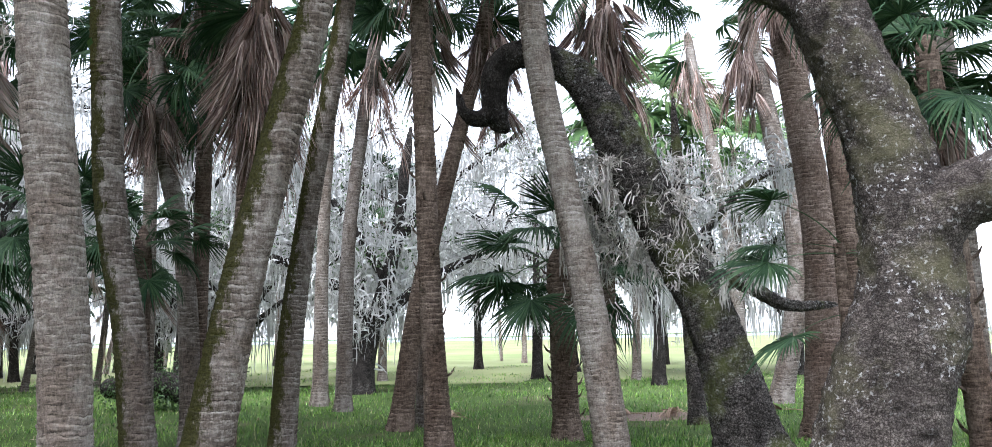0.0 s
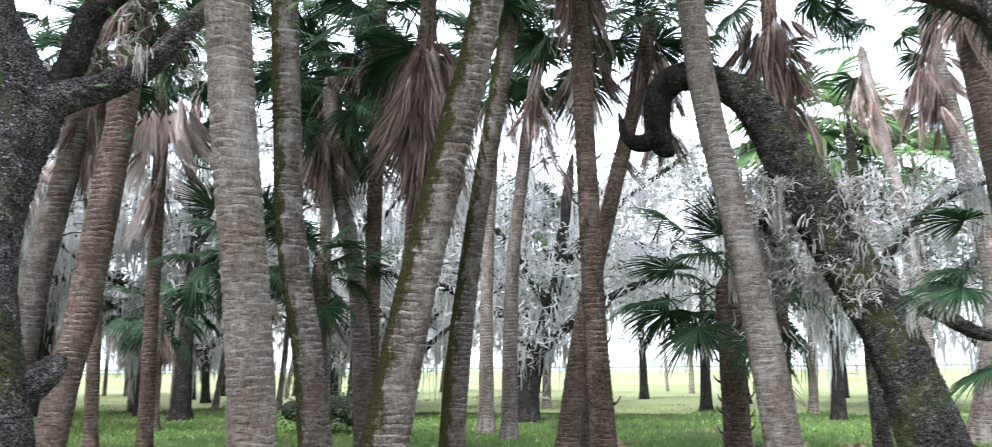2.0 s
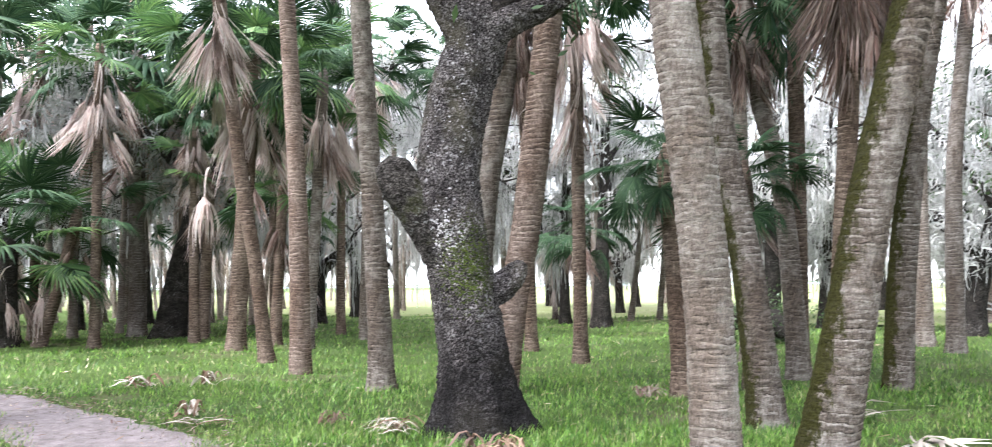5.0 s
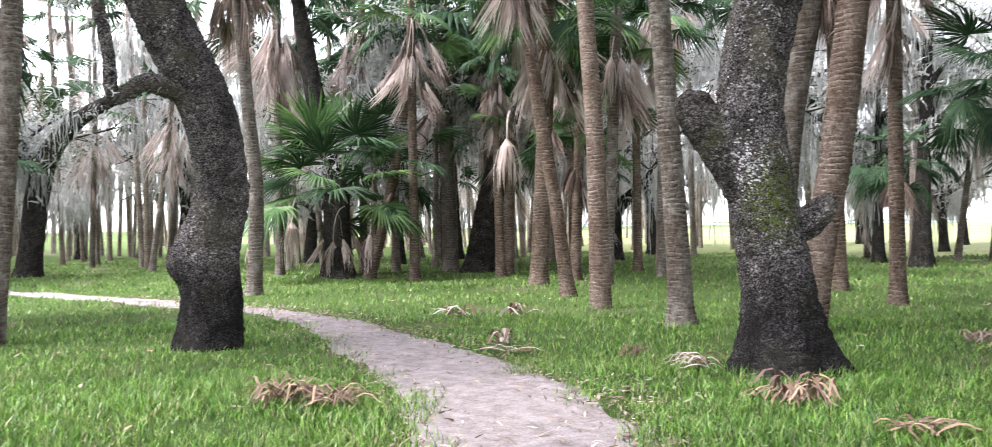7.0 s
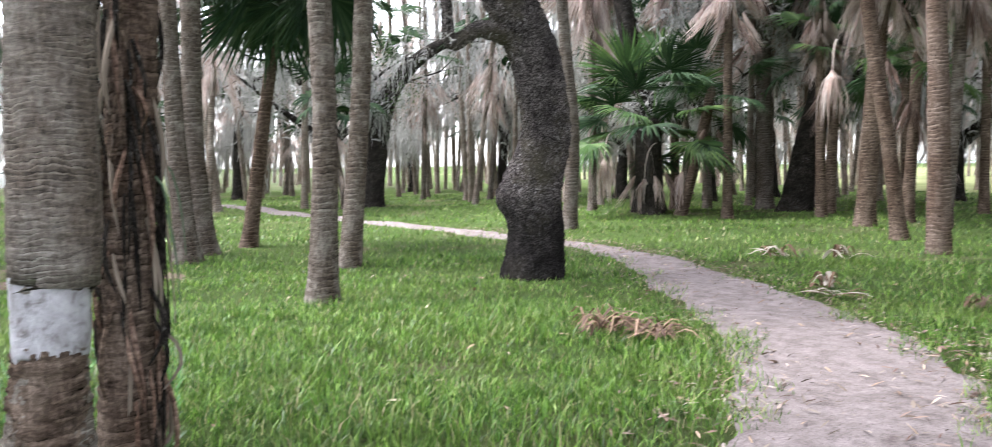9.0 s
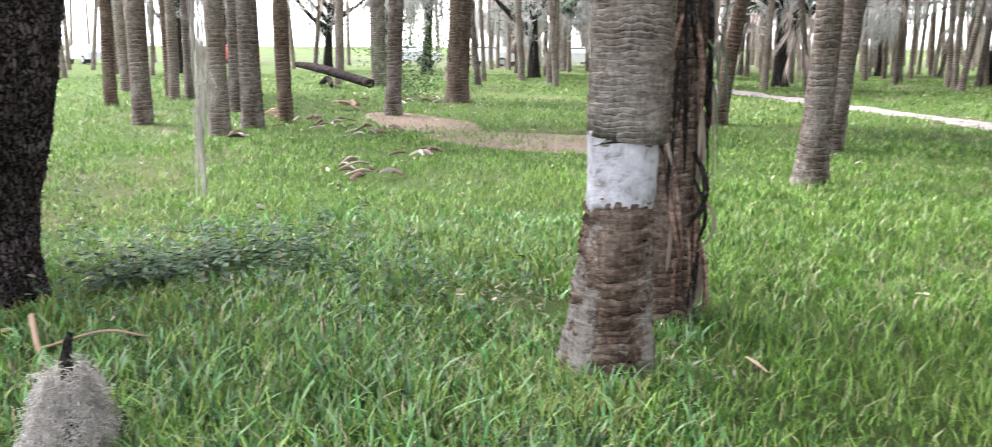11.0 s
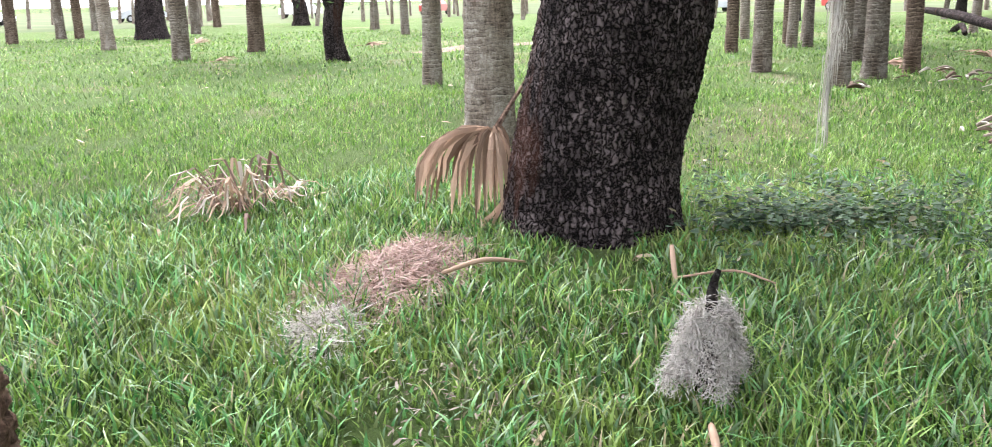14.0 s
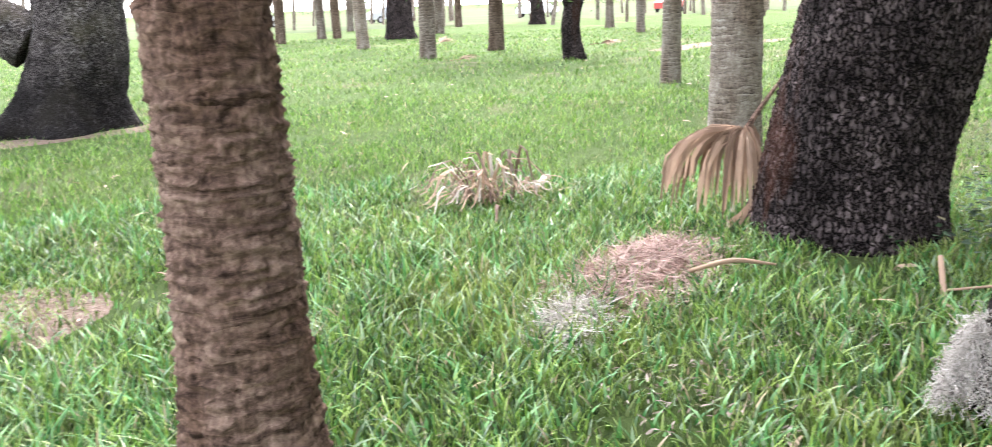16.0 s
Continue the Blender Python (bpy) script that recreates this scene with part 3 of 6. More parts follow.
def leaf_clump(seed, count=70, spread=0.45, size=0.06):
    g = np.random.default_rng(seed)
    v, f = [], []
    for k in range(count):
        c = g.normal(0, spread, 3) * (1, 1, 0.55)
        a, b = g.normal(0, 1, 3), g.normal(0, 1, 3)
        a /= np.linalg.norm(a)
        b = np.cross(a, b)
        b /= np.linalg.norm(b)
        s = size * g.uniform(0.6, 1.3)
        f.append((4 * k, 4 * k + 1, 4 * k + 2, 4 * k + 3))
        v += [c - a * s, c + b * s * 0.4, c + a * s, c - b * s * 0.4]
    return np.array(v), np.array(f)


def moss_clump(seed, strands=40, long=0.8, width=0.012, spread=0.16):
    """A beard of hanging moss: thin wavering ribbons from a loose knot."""
    g = np.random.default_rng(seed)
    v, f = [], []
    for k in range(strands):
        p = np.array([g.normal(0, spread), g.normal(0, spread), g.normal(0, 0.08)])
        length = long * g.uniform(0.25, 1.1)
        az = g.uniform(0, 6.28)
        across = np.array([math.cos(az), math.sin(az), 0])
        start, steps = len(v), 5
        for t in range(steps + 1):
            w = width * g.uniform(0.5, 1.3) * (1 if t < steps else 0.2)
            v += [p - across * w, p + across * w]
            p = p + np.array([g.normal(0, 0.03), g.normal(0, 0.03), -length / steps])
        for t in range(steps):
            a = start + 2 * t
            f.append((a, a + 1, a + 3, a + 2))
    return np.array(v), np.array(f)


CLUMPS = [leaf_clump(s) for s in (41, 42, 43)]
def moss_tangle(seed, strands=46, spread=0.2, width=0.011):
    """A loose tangle of moss: short strands every way, sagging."""
    g = np.random.default_rng(seed)
    v, f = [], []
    for k in range(strands):
        q = g.normal(0, spread, 3) * (1, 1, 0.6)
        d = g.normal(0, 1, 3)
        d /= np.linalg.norm(d)
        s = np.cross(d, g.normal(0, 1, 3))
        s /= np.linalg.norm(s)
        start = len(v)
        for t in range(4):
            w = width * (1.0, 1.1, 0.8, 0.2)[t]
            v += [q - s * w, q + s * w]
            q = q + d * g.uniform(0.06, 0.13)
            d = d + g.normal(0, 0.4, 3) + (0, 0, -0.35)
            d /= np.linalg.norm(d)
        for t in range(3):
            f.append((start + 2 * t, start + 2 * t + 1, start + 2 * t + 3, start + 2 * t + 2))
    return np.array(v), np.array(f)


TANGLES = [moss_tangle(57), moss_tangle(58, 40, 0.28), moss_tangle(59, 60, 0.16)]
BEARDS = [moss_clump(51, 34, 0.8, 0.015, 0.12), moss_clump(52, 34, 1.0, 0.016, 0.14), moss_clump(53, 26, 0.5, 0.016, 0.2), moss_clump(54, 30, 1.3, 0.018, 0.08)]

FAR_TANGLES = [moss_tangle(87, 17, 0.24, 0.016), moss_tangle(88, 15, 0.32, 0.018), moss_tangle(89, 19, 0.2, 0.014)]
FAR_BEARDS = [moss_clump(81, 12, 0.8, 0.018, 0.17), moss_clump(82, 12, 1.0, 0.02, 0.2), moss_clump(83, 12, 0.5, 0.018, 0.24), moss_clump(84, 12, 1.3, 0.018, 0.14)]


def oak(base, limbs, bark, label, name="oak_tree", seed=0, near=True, flare=0.35, group="", leaves=0, beards=0, beard_size=1.0, roots=5, fine=0, canopy=None, moss_from=2.3, drape=False, moss_material=None, trunk_moss=False, moss_to=99.0, other_bark=None):
    """An oak: the first limb is the trunk, the others are branches, each a list of (x, y, z, r) in the world."""
    g = np.random.default_rng(seed + 500)
    x, y = base
    tree = thing(name, x, y, 0, label, "oak tree" if name == "oak_tree" else "tree", group)
    lines = []
    for k, limb in enumerate(limbs):
        pts = [(px - x, py - y, pz, pr) for px, py, pz, pr in limb]
        a, b = np.array(pts[-2]), np.array(pts[-1])
        pts = pts + [tuple(b[:3] + (b[:3] - a[:3]) * 0.35) + (b[3] * 0.3,)]
        if k == 0:
            sides = fine or (72 if near else 14)
            v, f = tube(pts, sides, (0.014 if fine else 0.028) if near else 0.15, gnarled(seed, 0.035, flare, roots, 0.004 if near else 0.02))
            if near:
                v = relief(v, sides, 0.015 if fine else 0.022, 0.05 if fine else 0.07, 0.75 if fine else 0.6, top=2.2 if fine else 7.0)
        else:
            v, f = tube(pts, 28 if near else 8, 0.035 if near else 0.15, gnarled(seed + k, 0.07, 0, roots, 0.01))
            if near:
                v = relief(v, 28, 0.014, 0.06, 1.5)
        part("trunk" if k == 0 else "branch", mesh_of("limb", v, f, (other_bark or {}).get(k, bark), True), tree)
        lines.append(curve(pts, 0.2))
    reach = np.vstack(lines if trunk_moss else lines[1:]) if len(lines) > 1 else lines[0]
    low_end = moss_from
    reach = reach[reach[:, 2] < moss_to]
    reach = reach[reach[:, 2] > low_end] if (reach[:, 2] > low_end).any() else reach
    if leaves:
        h = Heap()
        for k in range(leaves):
            p = reach[g.integers(len(reach)), :3] + g.normal(0, 1, 3) * (1.0, 1.0, 0.5) + (0, 0, 0.3)
            h.put(CLUMPS[k % 3], Matrix.LocRotScale(Vector(p), Euler(g.uniform(0, 6.28, 3)), Vector((g.uniform(0.7, 1.3),) * 3)))
        tagged(part("crown", h.mesh("crown", LEAF), tree), kind="stuff")
    if canopy:
        cx, cy, cz, wide, count = canopy
        h = Heap()
        for k in range(count):
            a, rr = g.uniform(0, 6.28), wide * math.sqrt(g.random())
            h.put(CLUMPS[k % 3], Matrix.LocRotScale((cx - x + math.cos(a) * rr, cy - y + math.sin(a) * rr, cz + abs(g.normal(0, 1.2))), Euler(g.uniform(0, 6.28, 3)), Vector((g.uniform(1.2, 2.0),) * 3)))
        tagged(part("crown", h.mesh("crown", LEAF), tree), kind="stuff")
    if beards:
        h = Heap()
        for k in range(beards):
            q = reach[g.integers(len(reach))]
            p = q[:3] + np.array([g.normal(0, 0.35), g.normal(0, 0.35), -q[3] * 0.6])
            if k % 5 < (2 if drape else 3):
                h.put((TANGLES if near else FAR_TANGLES)[k % 3], Matrix.LocRotScale(Vector(p + g.normal(0, 0.25, 3)), Euler((0, 0, g.uniform(0, 6.28))), Vector((1, 1, g.uniform(0.7, 1.5))) * beard_size * g.uniform(0.8, 1.6)))
            else:
                h.put((BEARDS if near else FAR_BEARDS)[k % 4], Matrix.LocRotScale(Vector(p), Euler((0, 0, g.uniform(0, 6.28))), Vector((0.8, 0.8, g.uniform(0.35, 1.5) if drape else g.uniform(0.25, 1.0))) * beard_size))
        tagged(part("moss", h.mesh("moss", moss_material or MOSS), tree, "grey hanging moss"), kind="stuff")
    return tree


def spreading_oak(x, y, label, seed, tall=7.5, wide=4.5, r=0.32, leaves=40, beards=260, beard_size=1.0, moss_from=2.0, group=""):
    """A wide oak of many crooked limbs and twigs, draped with moss."""
    g = np.random.default_rng(seed + 900)
    lean = g.normal(0, 0.35, 2)
    trunk = [(x, y, -0.2, r * 1.15), (x + lean[0] * 0.3, y + lean[1] * 0.3, tall * 0.2, r * 0.85), (x + lean[0], y + lean[1], tall * 0.45, r * 0.65), (x + lean[0] * 2, y + lean[1] * 2, tall * 0.8, r * 0.35)]
    line = curve(trunk, 0.2)
    limbs, twigs = [trunk], []
    for k in range(8):
        s = line[int(len(line) * g.uniform(0.3, 0.97)) - 1]
        az, long = k * 2.4 + g.normal(0, 0.3), wide * g.uniform(0.6, 1.1)
        d = np.array((math.cos(az), math.sin(az)))
        pts = [tuple(s)]
        for t in (0.3, 0.65, 1.0):
            q = s[:2] + d * long * t + g.normal(0, 0.25, 2)
            pts.append((q[0], q[1], s[2] + (tall - s[2]) * (0.55 * t) + g.normal(0, 0.25) - 0.4 * t * t, max(0.02, s[3] * (0.55 - 0.45 * t))))
        limbs.append(pts)
        for t in range(5):
            c = curve(pts, 0.2)
            q = c[g.integers(len(c) // 3, len(c))]
            e = g.normal(0, 1, 3) * (1, 1, 0.5) + (d[0], d[1], 0.2)
            e = e / np.linalg.norm(e) * g.uniform(0.8, 1.8)
            twigs.append([(q[0], q[1], q[2], 0.035), (q[0] + e[0] * 0.5, q[1] + e[1] * 0.5, q[2] + e[2] * 0.5 + g.normal(0, 0.15), 0.024), (q[0] + e[0], q[1] + e[1], q[2] + e[2], 0.01)])
    tree = oak((x, y), limbs, OAK_BLACK, label, seed=seed, near=False, leaves=leaves, beards=beards, beard_size=beard_size, moss_from=moss_from, group=group, drape=True)
    h = Heap()
    for pts in twigs:
        v, f = tube([(a - x, b2 - y, c, r2) for a, b2, c, r2 in pts], 4, 0.3, close=False)
        h.put((v, np.array(f)), Matrix())
    tagged(part("fine_branching", h.mesh("fine_branching", OAK_BLACK), tree), kind="stuff")
    return tree


# ---- ground ----
PATH_LINE = np.array([(16.0, -6.5), (5.0, -3.2), (1.5, -1.7), (-0.5, -0.5), (-2.2, 0.9), (-4.4, 2.95), (-5.5, 3.75), (-6.9, 4.4), (-9.3, 5.1), (-12.2, 5.55), (-15.0, 5.85), (-17.5, 5.7), (-20.7, 4.3), (-25.5, 2.8), (-33.0, 0.5), (-45.0, -3.0)])
PATH_HALF = np.array([0.5, 0.55, 0.6, 0.65, 0.75, 0.75, 0.8, 0.8, 0.75, 0.5, 0.35, 0.3, 0.32, 0.4, 0.5, 0.5])
BARE = [(-14.3, -3.0, 1.9, 1.3, 1.2), (-17.5, -6.0, 2.6, 0.8, 0.6), (-2.4, -3.3, 0.22, 0.16, 0.4), (-2.35, -3.6, 0.14, 0.2, 1.0), (-5.5, -1.75, 0.4, 0.3, 0.5), (-5.7, -3.9, 0.3, 0.22, 0.5), (-2.2, -9.0, 0.5, 0.3, 0.2), (-0.4, -13.7, 1.3, 0.45, 0.1), (-2.0, 9.0, 0.9, 0.9, 0.5), (2.9, 17.8, 1.9, 0.7, 0.1), (-19.0, -23.0, 3.5, 0.7, 0.3), (0.05, -6.2, 0.42, 0.6, 0.2), (-0.35, -7.4, 0.3, 0.25, 0.2), (-2.2, -8.8, 0.6, 0.35, 0.3), (-2.9, -3.65, 0.2, 0.14, 0.4), (-4.6, -0.9, 0.3, 0.4, 0.3), (-5.3, -1.85, 0.28, 0.2, 0.3)]


def lumps(x, y):
    """Gentle unevenness of the turf."""
    return 0.035 * np.sin(0.7 * x + 1.3) * np.cos(0.55 * y) + 0.02 * np.sin(1.9 * x - 0.8 * y) - 0.01


def path_gap(x, y):
    """Signed distance from the path's edge: negative on it."""
    best = np.full(np.shape(x), 99.0)
    for a, b, ha, hb in zip(PATH_LINE[:-1], PATH_LINE[1:], PATH_HALF[:-1], PATH_HALF[1:]):
        d = b - a
        t = np.clip(((x - a[0]) * d[0] + (y - a[1]) * d[1]) / (d @ d), 0, 1)
        best = np.minimum(best, np.hypot(x - a[0] - t * d[0], y - a[1] - t * d[1]) - (ha + (hb - ha) * t))
    return best


def bare_gap(x, y):
    best = np.full(np.shape(x), 9.0)
    for cx, cy, a, b, turn in BARE:
        u = (x - cx) * math.cos(turn) + (y - cy) * math.sin(turn)
        w = -(x - cx) * math.sin(turn) + (y - cy) * math.cos(turn)
        best = np.minimum(best, np.hypot(u / a, w / b) - 1)
    return best


# one sheet, fine near the walk and coarse to the horizon
ticks = np.concatenate([-np.geomspace(2500, 46, 14), np.arange(-45, 45.1, 0.75), np.geomspace(46, 2500, 14)])
gx, gy = np.meshgrid(ticks, ticks, indexing="ij")
fade = np.clip(1.4 - np.hypot(gx, gy) / 60, 0, 1)
gz = lumps(gx, gy) * fade
v = np.stack([gx, gy, gz], -1).reshape(-1, 3)
k = len(ticks)
i, j = np.meshgrid(np.arange(k - 1), np.arange(k - 1), indexing="ij")
f = np.stack([i * k + j, (i + 1) * k + j, (i + 1) * k + j + 1, i * k + j + 1], -1).reshape(-1, 4)
h = Heap()
h.put((v, f), Matrix())
ground = new("ground", h.mesh("ground", TURF))
tagged(ground, "uneven green turf with bare patches under the trees", "ground", kind="structure")


def sheet(name, outline, z, material, label, category, step=0.25):
    """A thin worn sheet that follows the turf, its outline given by a signed distance."""
    x0, x1, y0, y1, gap = outline
    xs, ys = np.arange(x0, x1, step), np.arange(y0, y1, step)
    X, Y = np.meshgrid(xs, ys, indexing="ij")
    wob = 0.06 * np.sin(2.1 * X + 1.7 * Y) + 0.05 * np.sin(4.3 * Y - 2.2 * X) + 0.03 * np.sin(11.1 * X + 7 * Y)
    D = gap(X, Y) + wob
    Z = lumps(X, Y) + z - np.clip(D + 0.05, 0, 0.6) * 0.25
    keep = D < 0.22
    idx = -np.ones(X.shape, int)
    idx[keep] = np.arange(keep.sum())
    verts = np.stack([X, Y, Z], -1)[keep]
    q = np.stack([idx[:-1, :-1], idx[1:, :-1], idx[1:, 1:], idx[:-1, 1:]], -1).reshape(-1, 4)
    q = q[(q >= 0).all(1)]
    hp = Heap()
    hp.put((verts, q), Matrix())
    return tagged(new(name, hp.mesh(name, material)), label, category, kind="structure")


sheet("path", (-46, 17, -8, 8, path_gap), 0.02, DIRT, "narrow trodden footpath of grey-mauve sandy dirt", "path", 0.09)
for c in [b for b in BARE if b[2] > 1.0 or b[0] == 0.05]:
    reach = max(c[2], c[3]) + 0.6
    sheet("bare_patch", (c[0] - reach, c[0] + reach, c[1] - reach, c[1] + reach, lambda X, Y, c=c: (np.hypot(((X - c[0]) * math.cos(c[4]) + (Y - c[1]) * math.sin(c[4])) / c[2], (-(X - c[0]) * math.sin(c[4]) + (Y - c[1]) * math.cos(c[4])) / c[3]) - 1) * min(c[2], c[3])), 0.022, LITTER, "bare patch of brown leaf litter in the turf", "ground", 0.12)

# far meadow, shore and woods
for name, x0, x1, y0, y1 in (("meadow_north", -160, 160, 31, 330), ("meadow_south", -190, 120, -260, -62), ("meadow_west", -300, -62, -50, 12)):
    xs, ys = np.linspace(x0, x1, 40), np.linspace(y0, y1, 40)
    X, Y = np.meshgrid(xs, ys, indexing="ij")
    q = (np.arange(39)[:, None] * 40 + np.arange(39)).ravel()
    h = Heap()
    edge = np.where((X == x0) | (X == x1) | (Y == y0) | (Y == y1), -0.05, 0.0)
    h.put((np.stack([X, Y, 0.05 + edge + 0.04 * np.sin(X * 0.2) * np.sin(Y * 0.17)], -1).reshape(-1, 3), np.stack([q, q + 40, q + 41, q + 1], -1)), Matrix())
    tagged(new(name, h.mesh(name, MEADOW if name == "meadow_north" else WORN)), "open sunlit meadow of dry yellow-green grass" if name == "meadow_north" else "worn green field beyond the trees", "meadow", kind="structure")

n = Nodes("far_water", 0.5, 0.3)
n.colour(n.ramp(n.noise(0.02, 3), (0.3, (0.22, 0.28, 0.34)), (0.7, (0.28, 0.34, 0.41))))
me = mesh_of("water", [(-900, 335, 0.02), (900, 335, 0.02), (900, 700, 0.02), (-900, 700, 0.02)], [(0, 1, 2, 3)], n.mat)
tagged(new("water", me), "distant strip of pale grey-blue lake water", "water", kind="structure")


def far_woods(x0, y0, x1, y1, tall, count, seed, material=HAZE):
    """A far line of trees: many leaf clumps heaped into an uneven bank."""
    g = np.random.default_rng(seed)
    h = Heap()
    for k in range(count):
        t = g.random()
        z = abs(g.normal(0, 0.45)) * tall * (0.6 + 0.4 * math.sin(t * 37) * math.sin(t * 91))
        m = Matrix.LocRotScale((x0 + (x1 - x0) * t, y0 + (y1 - y0) * t + g.normal(0, 6), max(z, 0.3)), Euler(g.uniform(0, 6.28, 3)), Vector((g.uniform(2, 4),) * 3))
        h.put(CLUMPS[k % 3], m)
    return tagged(new("far_woods", h.mesh("far_woods", material)), "distant bank of hazy green trees beyond the meadow", "woods", kind="stuff")


# tree banks with the haze of distance in their leaf colour
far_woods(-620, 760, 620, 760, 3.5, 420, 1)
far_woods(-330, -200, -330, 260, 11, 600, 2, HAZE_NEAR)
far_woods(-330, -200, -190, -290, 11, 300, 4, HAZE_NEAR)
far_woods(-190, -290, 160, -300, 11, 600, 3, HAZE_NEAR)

# ---- palms round the clearing ----
palm((-3.155, 6.48, 0.195), 9.5, BARK_WHITE, "tall palm with pale grey closely ringed bark", [(-3.185, 6.46, 1.12, 0.185), (-3.185, 6.3, 2.1, 0.175), (-3.265, 6.05, 3.9, 0.172)], seed=1, skirt=0.2, fine=40, flare=0.12)
palm((-3.795, 9.4, 0.2), 9.0, BARK_MOSSY, "crooked palm with mottled grey-brown mossy bark", [(-3.955, 9.34, 1.64, 0.17), (-4.165, 9.26, 2.99, 0.16), (-4.245, 9.23, 4.38, 0.158)], seed=2, flare=0.15, fine=40)
palm((-2.725, 7.58, 0.24), 9.8, BARK_MOSSY, "leaning palm with ringed bark, moss on one flank", [(-2.475, 7.63, 1.1, 0.205), (-2.295, 7.68, 2.1, 0.185), (-1.925, 7.78, 3.7, 0.165), (-1.625, 7.85, 5.0, 0.15)], seed=3, flare=0.1, fine=40)
palm((-3.375, 13.33, 0.2), 10.0, BARK_MOSSY, "slender leaning palm with dark mossy bark", [(-3.235, 13.38, 1.8, 0.185), (-2.975, 13.43, 3.8, 0.16), (-2.535, 13.53, 6.4, 0.15)], seed=4, flare=0.1, fine=40)
palm((-4.785, 22.72, 0.2), 9.4, BARK_GREY, "slender straight grey palm in the grass", [(-4.735, 22.73, 3.79, 0.16), (-4.585, 22.76, 7.11, 0.15)], near=False, seed=5, green=16, dead=20, size=1.0, skirt=0.4)
palm((-3.735, 20.23, 0.19), 8.9, BARK_GREY, "slender grey-brown palm leaning slightly", [(-3.635, 20.25, 3.54, 0.16), (-3.355, 20.3, 6.2, 0.15), (-3.065, 20.35, 8.18, 0.15)], near=False, seed=6, green=18, dead=30, size=1.0, skirt=0.6)
palm((-1.965, 15.91, 0.21), 7.8, BARK_BROWN, "dark palm leaning behind a straight one", [(-1.615, 15.95, 2.2, 0.165), (-1.025, 16, 4.6, 0.15), (-0.595, 16.03, 6.2, 0.14)], seed=7, green=14, dead=40, size=0.85, skirt=0.45)
palm((-0.985, 12.79, 0.2), 8.6, BARK_BROWN, "straight brown palm with shaggy bark", [(-1.095, 12.78, 1.9, 0.165), (-1.165, 12.78, 4.2, 0.15), (-1.235, 12.77, 6.6, 0.14)], seed=8, flare=0.2, dead=16, skirt=0.3, fine=40, boots=44)
palm((0.875, 14.05, 0.2), 2.7, BARK_BROWN, "young palm with dark booted trunk and wide green fans", [(0.825, 14.05, 2.0, 0.2)], seed=9, green=20, dead=4, size=0.88, low=-30, high=80, boots=40)
palm((1.235, 10.54, 0.215), 9.5, BARK_WHITE, "pale smooth leaning palm with faint rings", [(0.985, 10.57, 1.81, 0.19), (0.695, 10.59, 3.48, 0.17), (0.465, 10.6, 4.67, 0.165), (0.345, 10.6, 5.8, 0.16)], seed=10, flare=0.1, fine=40)
palm((4.695, 13.8, 0.27), 7.8, BARK_RED, "stout reddish palm leaning beside a big oak", [(4.805, 13.76, 2.0, 0.26), (4.795, 13.76, 3.46, 0.25), (4.615, 13.82, 5.29, 0.23), (4.445, 13.88, 6.88, 0.21)], seed=11, green=8, dead=26, size=0.8, skirt=0.3)
palm((5.505, 14.58, 0.22), 7.3, BARK_BROWN, "palm close behind a stouter reddish one", [(5.535, 14.56, 2.0, 0.2), (5.535, 14.56, 3.56, 0.19), (5.425, 14.6, 5.5, 0.18)], seed=65, green=6, dead=34, size=0.62, skirt=0.75)
palm((5.985, 20.31, 0.24), 9.0, BARK_GREY, "leaning palm with a brown skirt of dead fronds", [(6.535, 20.14, 3.04, 0.235), (6.195, 20.24, 5.82, 0.22), (5.845, 20.35, 8.12, 0.2)], seed=12, green=5, dead=44, size=1.0, skirt=0.35)
palm((-4.975, 14.13, 0.17), 6.3, BARK_GREY, "bent palm with a low crown and brown skirt", [(-5.005, 14.1, 1.0, 0.165), (-5.135, 14.05, 3.0, 0.15), (-5.425, 13.94, 4.5, 0.14), (-5.535, 13.91, 5.5, 0.135)], seed=13, green=24, dead=40, size=0.85, skirt=0.35, low=-60)
palm((-6.725, 16.63, 0.14), 8.4, BARK_GREY, "slim grey palm behind a bent one", [(-6.765, 16.64, 5.95, 0.125), (-6.905, 16.58, 8.21, 0.12)], seed=14, dead=24, green=26, size=1.1, skirt=0.45, low=-60)
palm((7.25, 27.9, 0.2), 11.0, BARK_WHITE, "thin pale far palm against the sky", [(6.86, 27.99, 5.45, 0.18), (6.54, 28.06, 7.52, 0.17), (6.19, 28.14, 9.63, 0.16)], near=False, seed=15, green=4, dead=36, size=1.05, skirt=0.35)
palm((4.38, 31.52, 0.16), 9.6, BARK_GREY, "far palm with a broad light green crown", [(4.7, 31.45, 7.6, 0.15)], near=False, lime=True, green=46, dead=12, size=1.5, seed=17, low=-60)
palm((8.6, 33.5, 0.16), 8.2, BARK_GREY, "far palm with a light green crown behind mossy boughs", [(8.65, 33.5, 5.0, 0.15)], near=False, lime=True, green=34, dead=10, size=1.3, seed=68, low=-60)
palm((-4.75, 33.5, 0.17), 7.0, BARK_GREY, "low far palm with a brown skirt", [(-4.7, 33.5, 4.0, 0.16)], near=False, green=26, dead=24, size=0.95, skirt=0.55, seed=18)
palm((-5.105, 12.47, 0.12), 2.95, BARK_BROWN, "young palm with low dark fans and drooping dead ones", [(-5.125, 12.46, 2.0, 0.12)], seed=19, green=20, dead=8, size=0.56, low=-40, high=80)
